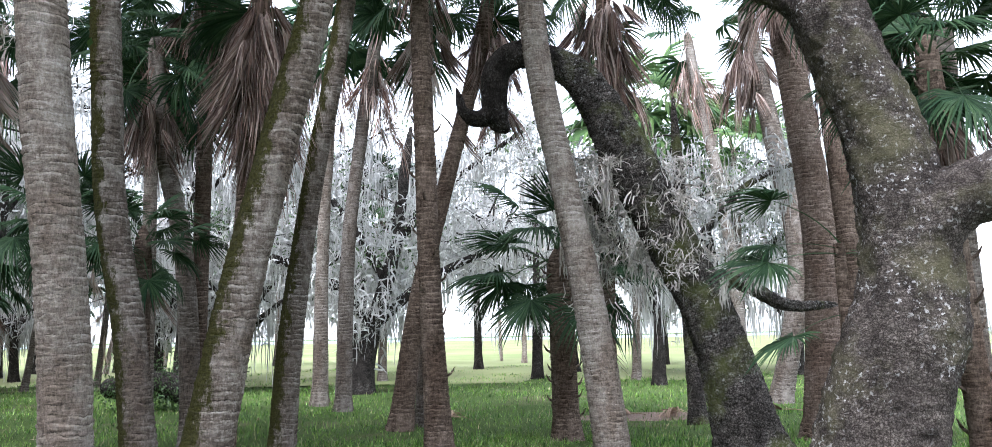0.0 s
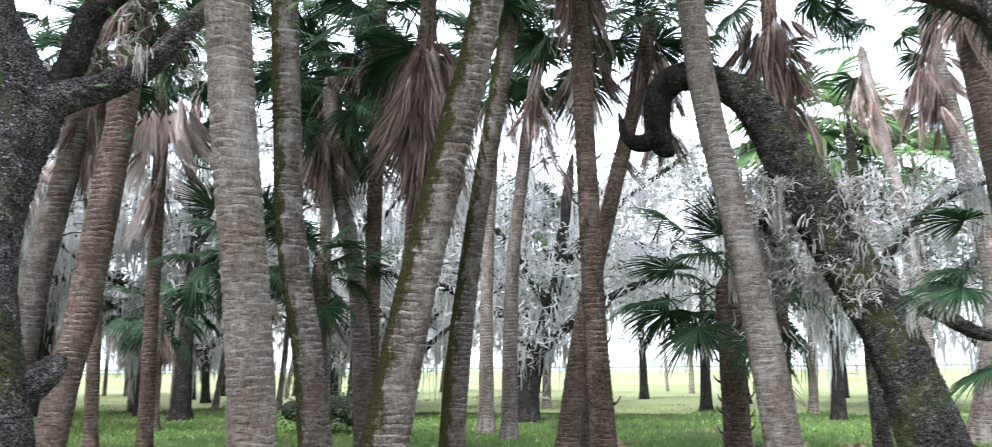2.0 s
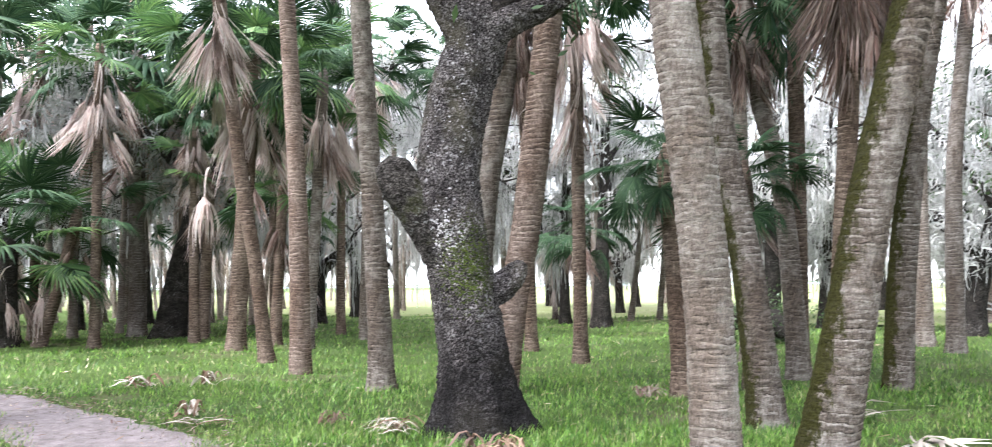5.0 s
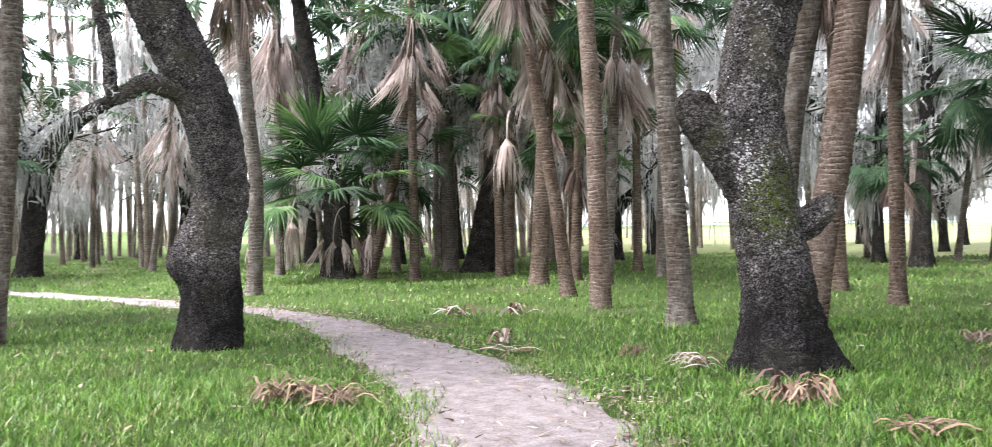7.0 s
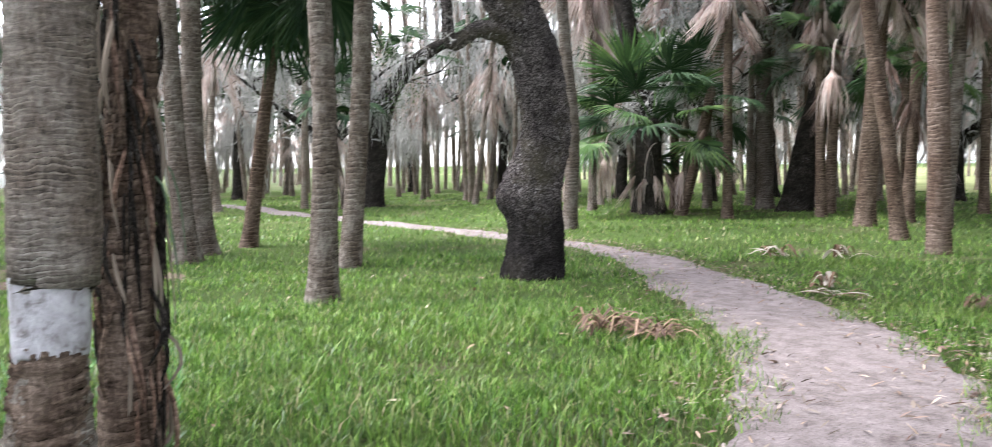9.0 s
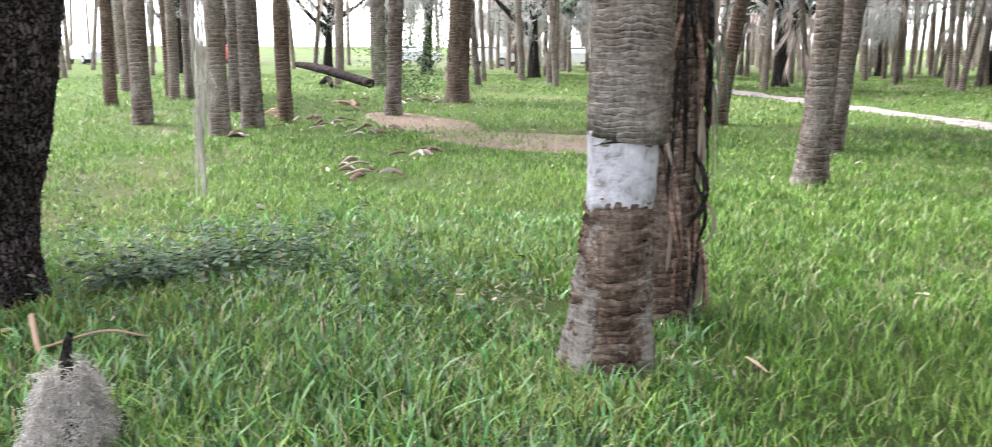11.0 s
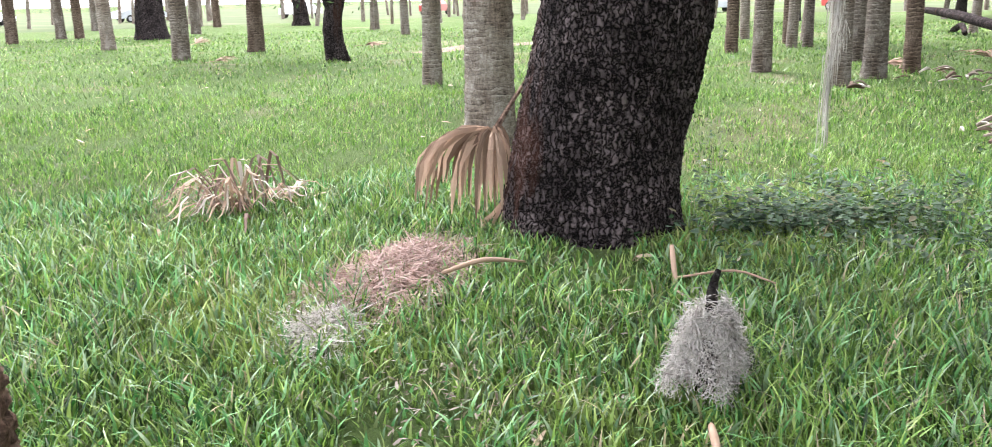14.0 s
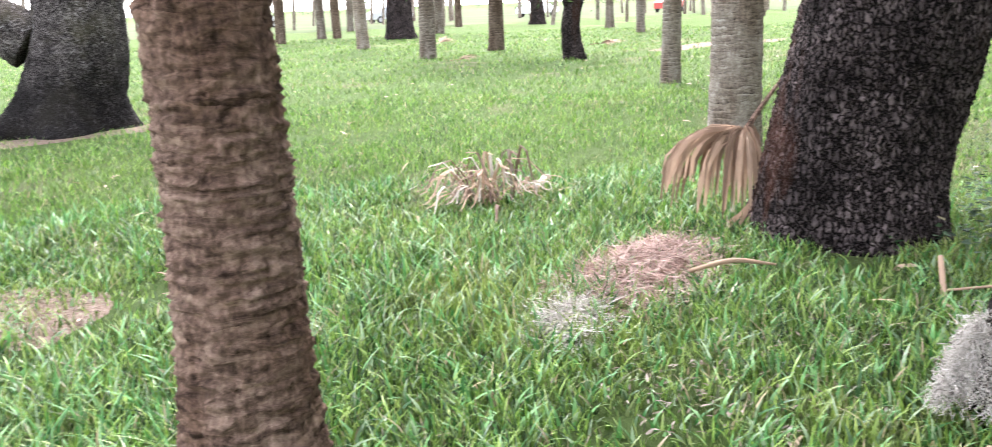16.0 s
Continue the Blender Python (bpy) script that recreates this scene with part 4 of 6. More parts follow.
palm((-5.62, 11.32, 0.15), 3.1, BARK_BROWN, "young palm with a dark trunk and hanging dark fans", [(-5.68, 11.22, 1.9, 0.14), (-5.72, 11.15, 2.8, 0.13)], seed=66, green=24, dead=5, size=0.58, low=-60, high=80)
palm((-13.77, 22.2, 0.15), 3.1, BARK_BROWN, "small palm with low green fans and brown skirt", [(-13.75, 22.2, 2.0, 0.14)], seed=20, green=17, dead=22, size=0.78, low=-35)
palm((-16.22, 27.4, 0.2), 11.5, BARK_WHITE, "slender pale palm behind a small one", [(-16.1, 27.47, 7.0, 0.17)], near=False, seed=67, green=8, dead=12, size=0.9)
palm((-17.8, 30.2, 0.18), 3.6, BARK_BROWN, "small far palm with low fans", [], near=False, seed=21, green=12, dead=12, size=1.1)
palm((-7.72, 9.98, 0.21), 7.5, BARK_RED, "reddish ringed palm leaning close behind an oak", [(-7.56, 10.1, 1.32, 0.2), (-7.43, 10.19, 2.18, 0.2), (-7.3, 10.28, 3.37, 0.2), (-7.18, 10.35, 4.48, 0.195), (-7.12, 10.4, 5.25, 0.19)], seed=22, flare=0.1, dead=16, fine=40)
palm((-9.47, 9.5, 0.18), 9.0, BARK_GREY, "grey-brown palm at the path's far side", [(-9.55, 9.42, 2.23, 0.16), (-9.69, 9.28, 5.5, 0.145)], seed=23, dead=16, fine=40)
palm((-12.76, 10.86, 0.2), 10, BARK_RED, "straight reddish palm with even rings", [(-12.8, 10.82, 2.99, 0.165), (-12.93, 10.67, 6.48, 0.15)], seed=24, flare=0.1, dead=14, pale=True)
palm((-14.8, 11.81, 0.15), 7.5, BARK_BROWN, "thin leaning brown palm", [(-14.96, 11.62, 1.9, 0.14), (-15.15, 11.38, 3.83, 0.14)], seed=25, dead=26, pale=True)
broad = palm((-17.9, 13.4, 0.22), 6.9, BARK_BROWN, "palm with a broad bright green crown and pale skirt", [(-17.75, 13.6, 4.4, 0.2)], seed=26, green=28, dead=30, size=1.25, low=-45, skirt=0.5, pale=True, lime=True)
palm((-16.84, 14.66, 0.15), 6.4, BARK_GREY, "slim palm with a green crown", [(-16.7, 14.8, 3.0, 0.14)], seed=27, green=12, dead=16, size=1.15, skirt=0.4, pale=True, lime=True)
palm((-25.9, 15.88, 0.25), 8.6, BARK_GREY, "far palm with a wide green crown", [(-25.95, 15.8, 5.0, 0.24)], near=False, green=26, dead=18, size=1.6, seed=28)
# lime fronds: the brightness of lit fans is put into their colour
young = palm((-24.6, 11.3, 0.3), 2.6, OAK_BLACK, "young palm with wide green fans under an oak", [(-24.6, 11.3, 1.6, 0.26)], seed=29, green=26, dead=2, size=1.5, low=-12, high=85, boots=14, pale=True, lime=True)
palm((-23.9, 11.8, 0.16), 3.4, BARK_BROWN, "short leaning palm beside a young one", [(-23.7, 12.2, 1.5, 0.15)], seed=64, green=8, dead=5, size=1.1)
palm((-22.4, 15.7, 0.17), 4.5, BARK_BROWN, "low palm with bright young fans", [], seed=30, green=9, dead=10, size=1.1, lime=True)
palm((-18.86, 15.37, 0.16), 3.9, BARK_BROWN, "low palm with bright green fans", [], seed=31, green=9, dead=8, size=1.1, lime=True)
palm((-20.08, 7.0, 0.17), 8.5, BARK_GREY, "grey palm behind a dark oak", [(-20.05, 7.07, 2.37, 0.16), (-20.11, 6.91, 4.5, 0.14)], seed=32, dead=22, size=1.2, skirt=0.35)
palm((-10.7, 0.52, 0.17), 8.0, BARK_GREY, "grey ringed palm beside the path", [(-10.69, 0.59, 1.87, 0.14), (-10.69, 0.56, 3.6, 0.135)], seed=33, flare=0.25)
palm((-14.31, 1.22, 0.18), 8.5, BARK_GREY, "grey palm leaning slightly", [(-14.29, 1.41, 2.0, 0.155), (-14.27, 1.52, 3.9, 0.145)], seed=34, flare=0.15)
palm((-18.04, -0.28, 0.15), 6.5, BARK_BROWN, "thin dark leaning palm with drooping green fans", [(-18.03, 0.03, 2.14, 0.13), (-18.03, 0.3, 3.9, 0.12)], seed=35, green=18, dead=3, size=1.5, low=-85, high=-15)
palm((-15.65, -1.23, 0.2), 9.0, BARK_GREY, "grey palm grown close against another", [(-15.64, -1.35, 2.06, 0.15), (-15.64, -1.4, 4.0, 0.14)], seed=36, flare=0.4)
palm((-16.6, -1.0, 0.22), 9.0, BARK_GREY, "grey palm with a thick foot", [(-16.6, -1.13, 2.09, 0.175), (-16.6, -1.1, 4.5, 0.17)], seed=37, flare=0.4)
palm((-6.1, -7.73, 0.25), 9.5, BARK_WHITE, "pale ringed palm behind a dark oak", [(-6.1, -7.73, 1.44, 0.24), (-6.0, -7.7, 4.0, 0.22)], seed=38, flare=0.1)
palm((-0.635, -3.63, 0.205), 8.5, BARK_FIBRE, "brown fibrous palm standing close by", [(-0.64, -3.635, 0.79, 0.195), (-0.63, -3.645, 1.5, 0.19), (-0.6, -3.67, 3.0, 0.185)], seed=39, flare=0.25, fine=180)
palm((-23.55, -6.8, 0.28), 5.0, BARK_BROWN, "dark palm thick with old leaf stubs", [(-23.57, -6.71, 2.05, 0.28)], seed=40, green=14, dead=14, size=1.3, boots=46)
palm((-18.7, -6.96, 0.17), 8.5, BARK_GREY, "slim grey palm by a fallen log", [(-18.73, -6.87, 1.93, 0.16)], seed=41)

for tree, spots in ((young, [(-24.65, 9.4, 2.2), (-23.95, 11.1, 2.1), (-24.45, 9.9, 2.4), (-24.1, 10.5, 2.3), (-24.9, 8.8, 2.0), (-24.0, 12.4, 2.3)]), (broad, [(-18.3, 12.75, 7.0), (-17.3, 14.05, 6.7), (-18.2, 12.85, 4.3), (-17.6, 13.2, 6.2)])):
    for k, (x, y, z) in enumerate(spots):
        at_tree = Vector((x, y, z)) - tree.matrix_basis.translation
        part("dead_frond", PALE_MESHES[k % 4], tree, "pale folded dead frond", Matrix.LocRotScale(at_tree, Euler((0, 0, k * 1.9)), Vector((1.25, 1.25, 1.1))))

# far palms south and west, seen as trunks under the canopy
for k, (x, y, r) in enumerate([(-10.11, -14.03, 0.18), (-9.93, -24.96, 0.23), (-13.14, -27.07, 0.25), (-10.8, -33.45, 0.24), (-13.33, -48, 0.24), (-14.1, -47.8, 0.22), (-18.65, -60, 0.23), (-19.2, -46, 0.24), (-25.6, -57.8, 0.25), (-23.65, -34, 0.19), (-15.62, -10.86, 0.19), (-20.05, -14.62, 0.16), (-13.98, -8.36, 0.17), (-15.42, -8.51, 0.2), (-16.6, -8.41, 0.15), (-22.66, -14.5, 0.15), (-23.38, -14.44, 0.14), (-10.06, -43.2, 0.24), (-26.39, -18.5, 0.16), (-18.99, -10.68, 0.2), (-24.4, -15.7, 0.14), (-26.4, -16.3, 0.14), (-33.4, -12.4, 0.3), (-66.5, -13.5, 0.37), (-57.2, -8.4, 0.3)]):
    palm((x, y, r), 7.5 + (k * 37 % 11) * 0.25, (BARK_GREY, BARK_BROWN, BARK_WHITE)[(k * 7 + 2) % 3 if k else 2], ("straight grey palm standing in the turf", "straight brown palm standing in the turf", "pale palm standing in the turf")[(k * 7 + 2) % 3 if k else 2], [(x + 0.05 * math.sin(k * 5), y + 0.05 * math.cos(k * 3), 2.2, r * 0.95)], near=False, seed=200 + k, flare=0.1, green=12, dead=8)

# palms whose crowns and brown skirts hang over the clearing
palm((-3.795, 11.88, 0.15), 6.9, BARK_BROWN, "palm with a long heavy skirt of brown dead fronds", [(-3.555, 11.94, 3.2, 0.13), (-3.425, 11.98, 5.4, 0.12)], seed=400, green=10, dead=90, size=1.05, skirt=0.5)
palm((-5.075, 14.53, 0.14), 7.9, BARK_BROWN, "palm with a ragged crown of reddish dead fronds", [(-4.975, 14.43, 4.0, 0.13)], seed=401, green=20, dead=36, size=0.95, skirt=0.4, low=-60)
palm((-8.42, 10.2, 0.17), 6.0, BARK_GREY, "leaning palm with reddish dead fronds behind an oak", [(-8.25, 10.37, 2.66, 0.175), (-8.06, 10.52, 4.05, 0.165), (-7.9, 10.63, 5.2, 0.15)], seed=402, green=8, dead=34, size=0.6, skirt=0.5)
for k, (x, y, z, green, dead, size, lime) in enumerate([(4.9, 11.0, 6.7, 26, 26, 1.0, False), (1.6, 14.8, 8.0, 16, 44, 0.95, False), (4.9, 9.4, 4.6, 30, 10, 0.7, False), (-9.2, 14.6, 7.4, 24, 30, 1.05, False), (-1.6, 16.6, 8.3, 24, 16, 1.1, False), (-11.6, 16.5, 7.8, 14, 22, 1.0, False), (-27.4, 10.5, 8.8, 10, 40, 1.6, False), (-26.6, 13.0, 8.6, 10, 40, 1.6, False), (-20.0, 17.2, 7.6, 12, 14, 1.3, True), (-22.6, 12.6, 7.6, 12, 24, 1.2, True), (-29.0, 18.0, 8.0, 14, 34, 1.6, False), (-22.0, 18.0, 7.5, 18, 24, 1.5, False), (-26.8, 14.3, 8.2, 14, 40, 1.05, True), (-25.2, 16.9, 7.4, 12, 40, 1.0, False), (-22.9, 17.4, 8.6, 14, 40, 1.05, False), (-20.6, 19.4, 7.0, 12, 40, 1.0, True), (-18.4, 18.2, 8.2, 12, 40, 1.0, False), (-21.6, 14.9, 6.3, 12, 30, 0.75, False), (-16.4, 19.8, 7.6, 14, 34, 1.0, False)]):
    # beyond 15 m most dead fronds take the brightened colour in place of light
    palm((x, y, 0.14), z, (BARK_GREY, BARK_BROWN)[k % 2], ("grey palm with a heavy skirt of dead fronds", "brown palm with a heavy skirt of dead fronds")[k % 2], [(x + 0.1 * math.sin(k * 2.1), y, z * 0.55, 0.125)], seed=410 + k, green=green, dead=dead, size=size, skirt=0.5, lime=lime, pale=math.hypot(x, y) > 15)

# ---- oaks ----
oak((2.995, 11.09), [[(2.995, 11.09, -0.2, 0.44), (2.565, 11.2, 1.64, 0.33), (2.155, 11.28, 2.6, 0.32), (1.645, 11.37, 3.77, 0.32), (1.115, 11.43, 4.81, 0.24), (0.725, 11.47, 5.17, 0.19), (0.525, 11.47, 5.26, 0.15)], [(0.875, 11.46, 5.05, 0.17), (0.625, 11.47, 5.22, 0.19), (0.215, 11.48, 5.32, 0.18), (-0.075, 11.48, 5.12, 0.18), (-0.135, 11.48, 4.75, 0.17), (-0.075, 11.48, 4.42, 0.15), (0.025, 11.48, 4.3, 0.08)], [(-0.095, 11.48, 4.6, 0.13), (-0.295, 11.49, 4.45, 0.12), (-0.515, 11.47, 4.52, 0.08), (-0.595, 11.47, 4.78, 0.04)],
    [(2.325, 11.23, 2.3, 0.12), (3.025, 11.73, 2.25, 0.1), (3.725, 12.13, 1.95, 0.08), (4.425, 12.53, 1.95, 0.05)],
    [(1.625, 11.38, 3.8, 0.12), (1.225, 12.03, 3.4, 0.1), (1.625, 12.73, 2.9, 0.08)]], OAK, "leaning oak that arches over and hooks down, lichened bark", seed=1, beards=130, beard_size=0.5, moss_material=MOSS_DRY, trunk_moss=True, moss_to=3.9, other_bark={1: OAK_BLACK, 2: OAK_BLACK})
oak((2.955, 7.41), [[(2.925, 7.42, -0.3, 0.55), (2.985, 7.4, 0.6, 0.49), (3.095, 7.35, 1.19, 0.46), (3.215, 7.3, 1.6, 0.46), (3.265, 7.27, 2.0, 0.4), (3.255, 7.28, 2.58, 0.37), (3.145, 7.33, 3.28, 0.335), (2.965, 7.4, 3.85, 0.32), (2.805, 7.46, 4.44, 0.315), (2.625, 7.53, 5.2, 0.27), (2.325, 7.73, 6.6, 0.18)],
    [(3.245, 7.23, 2.3, 0.33), (3.525, 7.06, 2.58, 0.27), (3.825, 6.89, 2.73, 0.235), (4.215, 6.66, 2.95, 0.2), (5.025, 6.23, 3.6, 0.15)],
    [(2.875, 7.43, 4.1, 0.12), (2.325, 7.63, 4.6, 0.1), (1.525, 8.03, 5.0, 0.07)]], OAK_PALE, "stout forked oak with grey lichened bark", seed=2, flare=0.25, canopy=(2.5, 7.0, 8.0, 5.0, 150))
seedling = thing("palm_sapling", 3.1, 8.28, 0, "palm sapling with dark green fans behind a forked oak", "palm tree", "cabbage palms")
v, f = tube([(0, 0, -0.1, 0.07), (0.02, 0, 1.2, 0.06), (0.0, 0.02, 2.4, 0.05)], 9, 0.05, ringed(5, 0.05, 0.05))
part("trunk", mesh_of("trunk", v, f, BARK_BROWN), seedling)
for k, (z, up, turn, s) in enumerate([(2.3, 8, 98, 0.62), (2.35, 18, 80, 0.5), (1.75, -8, 95, 0.55), (2.4, 55, 110, 0.55), (2.3, 10, -60, 0.6)]):
    part("frond", GREEN_MESHES[k % 4], seedling, "", Matrix.LocRotScale((0, 0, z), Euler((radians(up), 0.2 * (k - 2), radians(turn))), Vector((s,) * 3)))
palm((4.425, 8.43, 0.14), 4.0, BARK_BROWN, "young palm with dark fans leaning over an oak", [], seed=51, green=26, dead=6, size=0.62, boots=26)
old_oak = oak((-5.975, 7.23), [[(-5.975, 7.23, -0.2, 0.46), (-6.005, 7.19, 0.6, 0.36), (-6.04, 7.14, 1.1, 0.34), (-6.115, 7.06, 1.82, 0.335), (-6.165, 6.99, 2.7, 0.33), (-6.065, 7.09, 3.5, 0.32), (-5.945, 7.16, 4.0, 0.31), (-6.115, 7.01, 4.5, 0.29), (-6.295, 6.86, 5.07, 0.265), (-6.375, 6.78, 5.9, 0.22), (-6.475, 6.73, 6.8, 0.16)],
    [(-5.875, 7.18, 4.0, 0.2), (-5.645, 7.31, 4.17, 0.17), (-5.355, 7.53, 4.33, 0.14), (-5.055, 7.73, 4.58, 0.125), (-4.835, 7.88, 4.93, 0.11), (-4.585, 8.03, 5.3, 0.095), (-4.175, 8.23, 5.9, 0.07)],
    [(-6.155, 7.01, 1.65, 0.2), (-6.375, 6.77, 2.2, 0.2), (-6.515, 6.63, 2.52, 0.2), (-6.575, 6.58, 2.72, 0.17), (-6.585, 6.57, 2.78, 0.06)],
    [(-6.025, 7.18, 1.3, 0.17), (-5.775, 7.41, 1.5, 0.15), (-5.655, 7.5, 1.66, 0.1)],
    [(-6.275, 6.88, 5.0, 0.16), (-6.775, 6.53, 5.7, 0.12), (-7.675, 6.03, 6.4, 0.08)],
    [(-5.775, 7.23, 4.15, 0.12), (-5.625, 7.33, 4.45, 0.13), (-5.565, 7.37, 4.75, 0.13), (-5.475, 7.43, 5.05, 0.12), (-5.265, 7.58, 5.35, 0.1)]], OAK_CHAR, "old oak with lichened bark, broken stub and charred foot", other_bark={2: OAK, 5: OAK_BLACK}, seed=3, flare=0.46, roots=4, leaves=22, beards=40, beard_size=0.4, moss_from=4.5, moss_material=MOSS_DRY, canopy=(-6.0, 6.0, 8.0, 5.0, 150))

def crust(tree, name, label, spots, material, seed):
    """Small flat scabs of lichen or moss on a trunk; spots: (x, y, z, reach, count, size)."""
    g = np.random.default_rng(seed)
    trunk = [c for c in tree.children if c.name.startswith("trunk")][0].data
    v, nrm = np.empty(len(trunk.vertices) * 3), np.empty(len(trunk.vertices) * 3)
    trunk.vertices.foreach_get("co", v)
    trunk.vertices.foreach_get("normal", nrm)
    v, nrm = v.reshape(-1, 3), nrm.reshape(-1, 3)
    h = Heap()
    for x, y, z, reach, count, size in spots:
        c = np.array((x, y, z)) - np.array(tree.matrix_basis.translation)
        gap = np.linalg.norm((v - c) * (1, 1, 0.7), axis=1)
        near = np.nonzero(gap < reach)[0]
        if not len(near):
            continue
        odds = np.exp(-((gap[near] / (0.55 * reach)) ** 2))
        for k in g.choice(near, count, p=odds / odds.sum()):
            d = nrm[k]
            a = np.cross(d, (0.1, 0.2, 1.0))
            a /= np.linalg.norm(a) + 1e-6
            b = np.cross(d, a)
            s, t = size * g.uniform(0.4, 1.5), size * g.uniform(0.3, 0.8)
            q = v[k] + d * 0.004 + a * g.normal(0, 0.01) + b * g.normal(0, 0.01)
            h.put((np.array([q - a * s, q - a * s * 0.3 + b * t + d * 0.004, q + a * s, q + a * s * 0.2 - b * t + d * 0.004]), np.array([[0, 3, 2, 1]])), Matrix())
    if h.v:
        tagged(part(name, h.mesh(name, material), tree, label), kind="stuff")


crust(old_oak, "lichen", "white scabs of lichen", [(-6.0, 6.68, 2.0, 0.26, 120, 0.017), (-5.88, 6.78, 3.0, 0.9, 120, 0.014), (-5.88, 6.85, 3.9, 0.8, 90, 0.013)], LICHEN, 1)
crust(old_oak, "moss", "green moss patch in the fork", [(-5.82, 6.88, 1.68, 0.4, 900, 0.014)], MOSS_GREEN, 2)
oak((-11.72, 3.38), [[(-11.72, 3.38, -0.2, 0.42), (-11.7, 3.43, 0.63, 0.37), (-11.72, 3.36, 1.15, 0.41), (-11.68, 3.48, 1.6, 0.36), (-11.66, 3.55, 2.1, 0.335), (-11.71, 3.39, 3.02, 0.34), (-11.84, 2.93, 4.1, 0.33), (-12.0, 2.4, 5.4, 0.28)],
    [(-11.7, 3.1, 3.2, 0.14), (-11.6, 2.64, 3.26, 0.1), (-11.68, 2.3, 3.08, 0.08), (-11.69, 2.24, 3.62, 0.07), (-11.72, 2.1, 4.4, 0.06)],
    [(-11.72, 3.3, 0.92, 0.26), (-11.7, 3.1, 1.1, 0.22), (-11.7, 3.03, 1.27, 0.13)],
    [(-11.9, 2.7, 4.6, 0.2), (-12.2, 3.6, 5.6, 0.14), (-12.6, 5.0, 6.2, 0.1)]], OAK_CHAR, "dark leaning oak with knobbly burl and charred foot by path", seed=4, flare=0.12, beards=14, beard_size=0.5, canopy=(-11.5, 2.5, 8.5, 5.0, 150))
oak((-4.47, -4.9), [[(-4.5, -4.88, -0.2, 0.59), (-4.52, -4.86, 0.4, 0.54), (-4.58, -4.81, 0.86, 0.53), (-4.68, -4.74, 1.45, 0.54), (-4.85, -4.65, 3.0, 0.48), (-4.95, -4.7, 5.0, 0.38)],
    [(-4.88, -4.66, 3.5, 0.25), (-6.2, -4.8, 4.6, 0.18), (-8.6, -5.4, 5.2, 0.1)], [(-4.9, -4.7, 4.2, 0.22), (-3.6, -5.8, 5.4, 0.16), (-2.6, -7.2, 6.2, 0.1)]], OAK_DARK, "massive dark oak trunk with small plated bark", seed=5, flare=0.12, roots=7, fine=220, canopy=(-4.5, -4.5, 7.5, 5.0, 130))
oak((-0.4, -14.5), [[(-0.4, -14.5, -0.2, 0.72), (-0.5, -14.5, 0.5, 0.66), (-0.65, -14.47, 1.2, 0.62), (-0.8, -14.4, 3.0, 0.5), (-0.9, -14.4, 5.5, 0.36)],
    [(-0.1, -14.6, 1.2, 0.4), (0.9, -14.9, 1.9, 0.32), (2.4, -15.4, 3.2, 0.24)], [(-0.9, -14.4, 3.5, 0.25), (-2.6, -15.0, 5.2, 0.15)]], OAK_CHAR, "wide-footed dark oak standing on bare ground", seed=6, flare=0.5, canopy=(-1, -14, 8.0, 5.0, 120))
oak((-25.7, 11.7), [[(-25.7, 11.7, -0.2, 0.45), (-25.72, 11.62, 2.5, 0.38), (-25.95, 11.09, 5.67, 0.3), (-26.1, 10.7, 8.2, 0.2)],
    [(-25.8, 11.5, 3.0, 0.2), (-25.0, 12.6, 5.0, 0.16), (-24.6, 13.2, 7.0, 0.1)]], OAK_BLACK, "black-barked oak rising behind a young palm", seed=7, near=False, beards=220)
oak((-24.59, 16.05), [[(-24.59, 16.05, -0.2, 0.5), (-24.33, 16.43, 2.14, 0.42), (-24.06, 16.82, 4.12, 0.36), (-23.6, 17.3, 6.0, 0.28)],
    [(-24.0, 16.9, 4.2, 0.2), (-24.6, 15.4, 6.0, 0.15), (-25.6, 14.0, 7.2, 0.1)],
    [(-23.27, 17.34, 3.84, 0.240), (-22.88, 17.85, 5.33, 0.240), (-22.18, 18.70, 6.72, 0.216), (-21.42, 19.57, 8.57, 0.192), (-21.21, 19.78, 10.22, 0.168), (-21.50, 19.49, 11.38, 0.136)], [(-21.52, 19.49, 8.24, 0.144), (-20.54, 20.50, 8.38, 0.144), (-20.00, 21.01, 8.55, 0.120), (-19.31, 21.65, 9.22, 0.080)]], OAK_BLACK, "black-barked oak leaning over the turf", seed=8, near=False, leaves=20, beards=260)
oak((-34.0, 21.0), [[(-34.0, 21.0, -0.2, 0.52), (-34.1, 20.9, 3.86, 0.46), (-34.4, 20.5, 7.0, 0.4)], [(-34.2, 20.7, 5.0, 0.25), (-33.0, 22.5, 7.5, 0.15)], [(-34.2, 20.7, 4.5, 0.25), (-35.5, 18.5, 7.0, 0.15)]], OAK_BLACK, "upright black-barked oak in the woods", seed=9, near=False, leaves=60, beards=240)
oak((-34.08, 4.25), [[(-34.08, 4.25, -0.2, 0.42), (-34.02, 4.67, 3.18, 0.38), (-33.91, 5.39, 4.82, 0.3), (-33.64, 6.79, 6.0, 0.22), (-33.2, 8.63, 6.7, 0.16)],
    [(-34.0, 4.7, 3.4, 0.25), (-34.2, 3.2, 5.5, 0.18), (-34.4, 1.0, 6.8, 0.12)]], OAK_BLACK, "black oak with a limb reaching over the path", seed=10, near=False, leaves=50, beards=220)
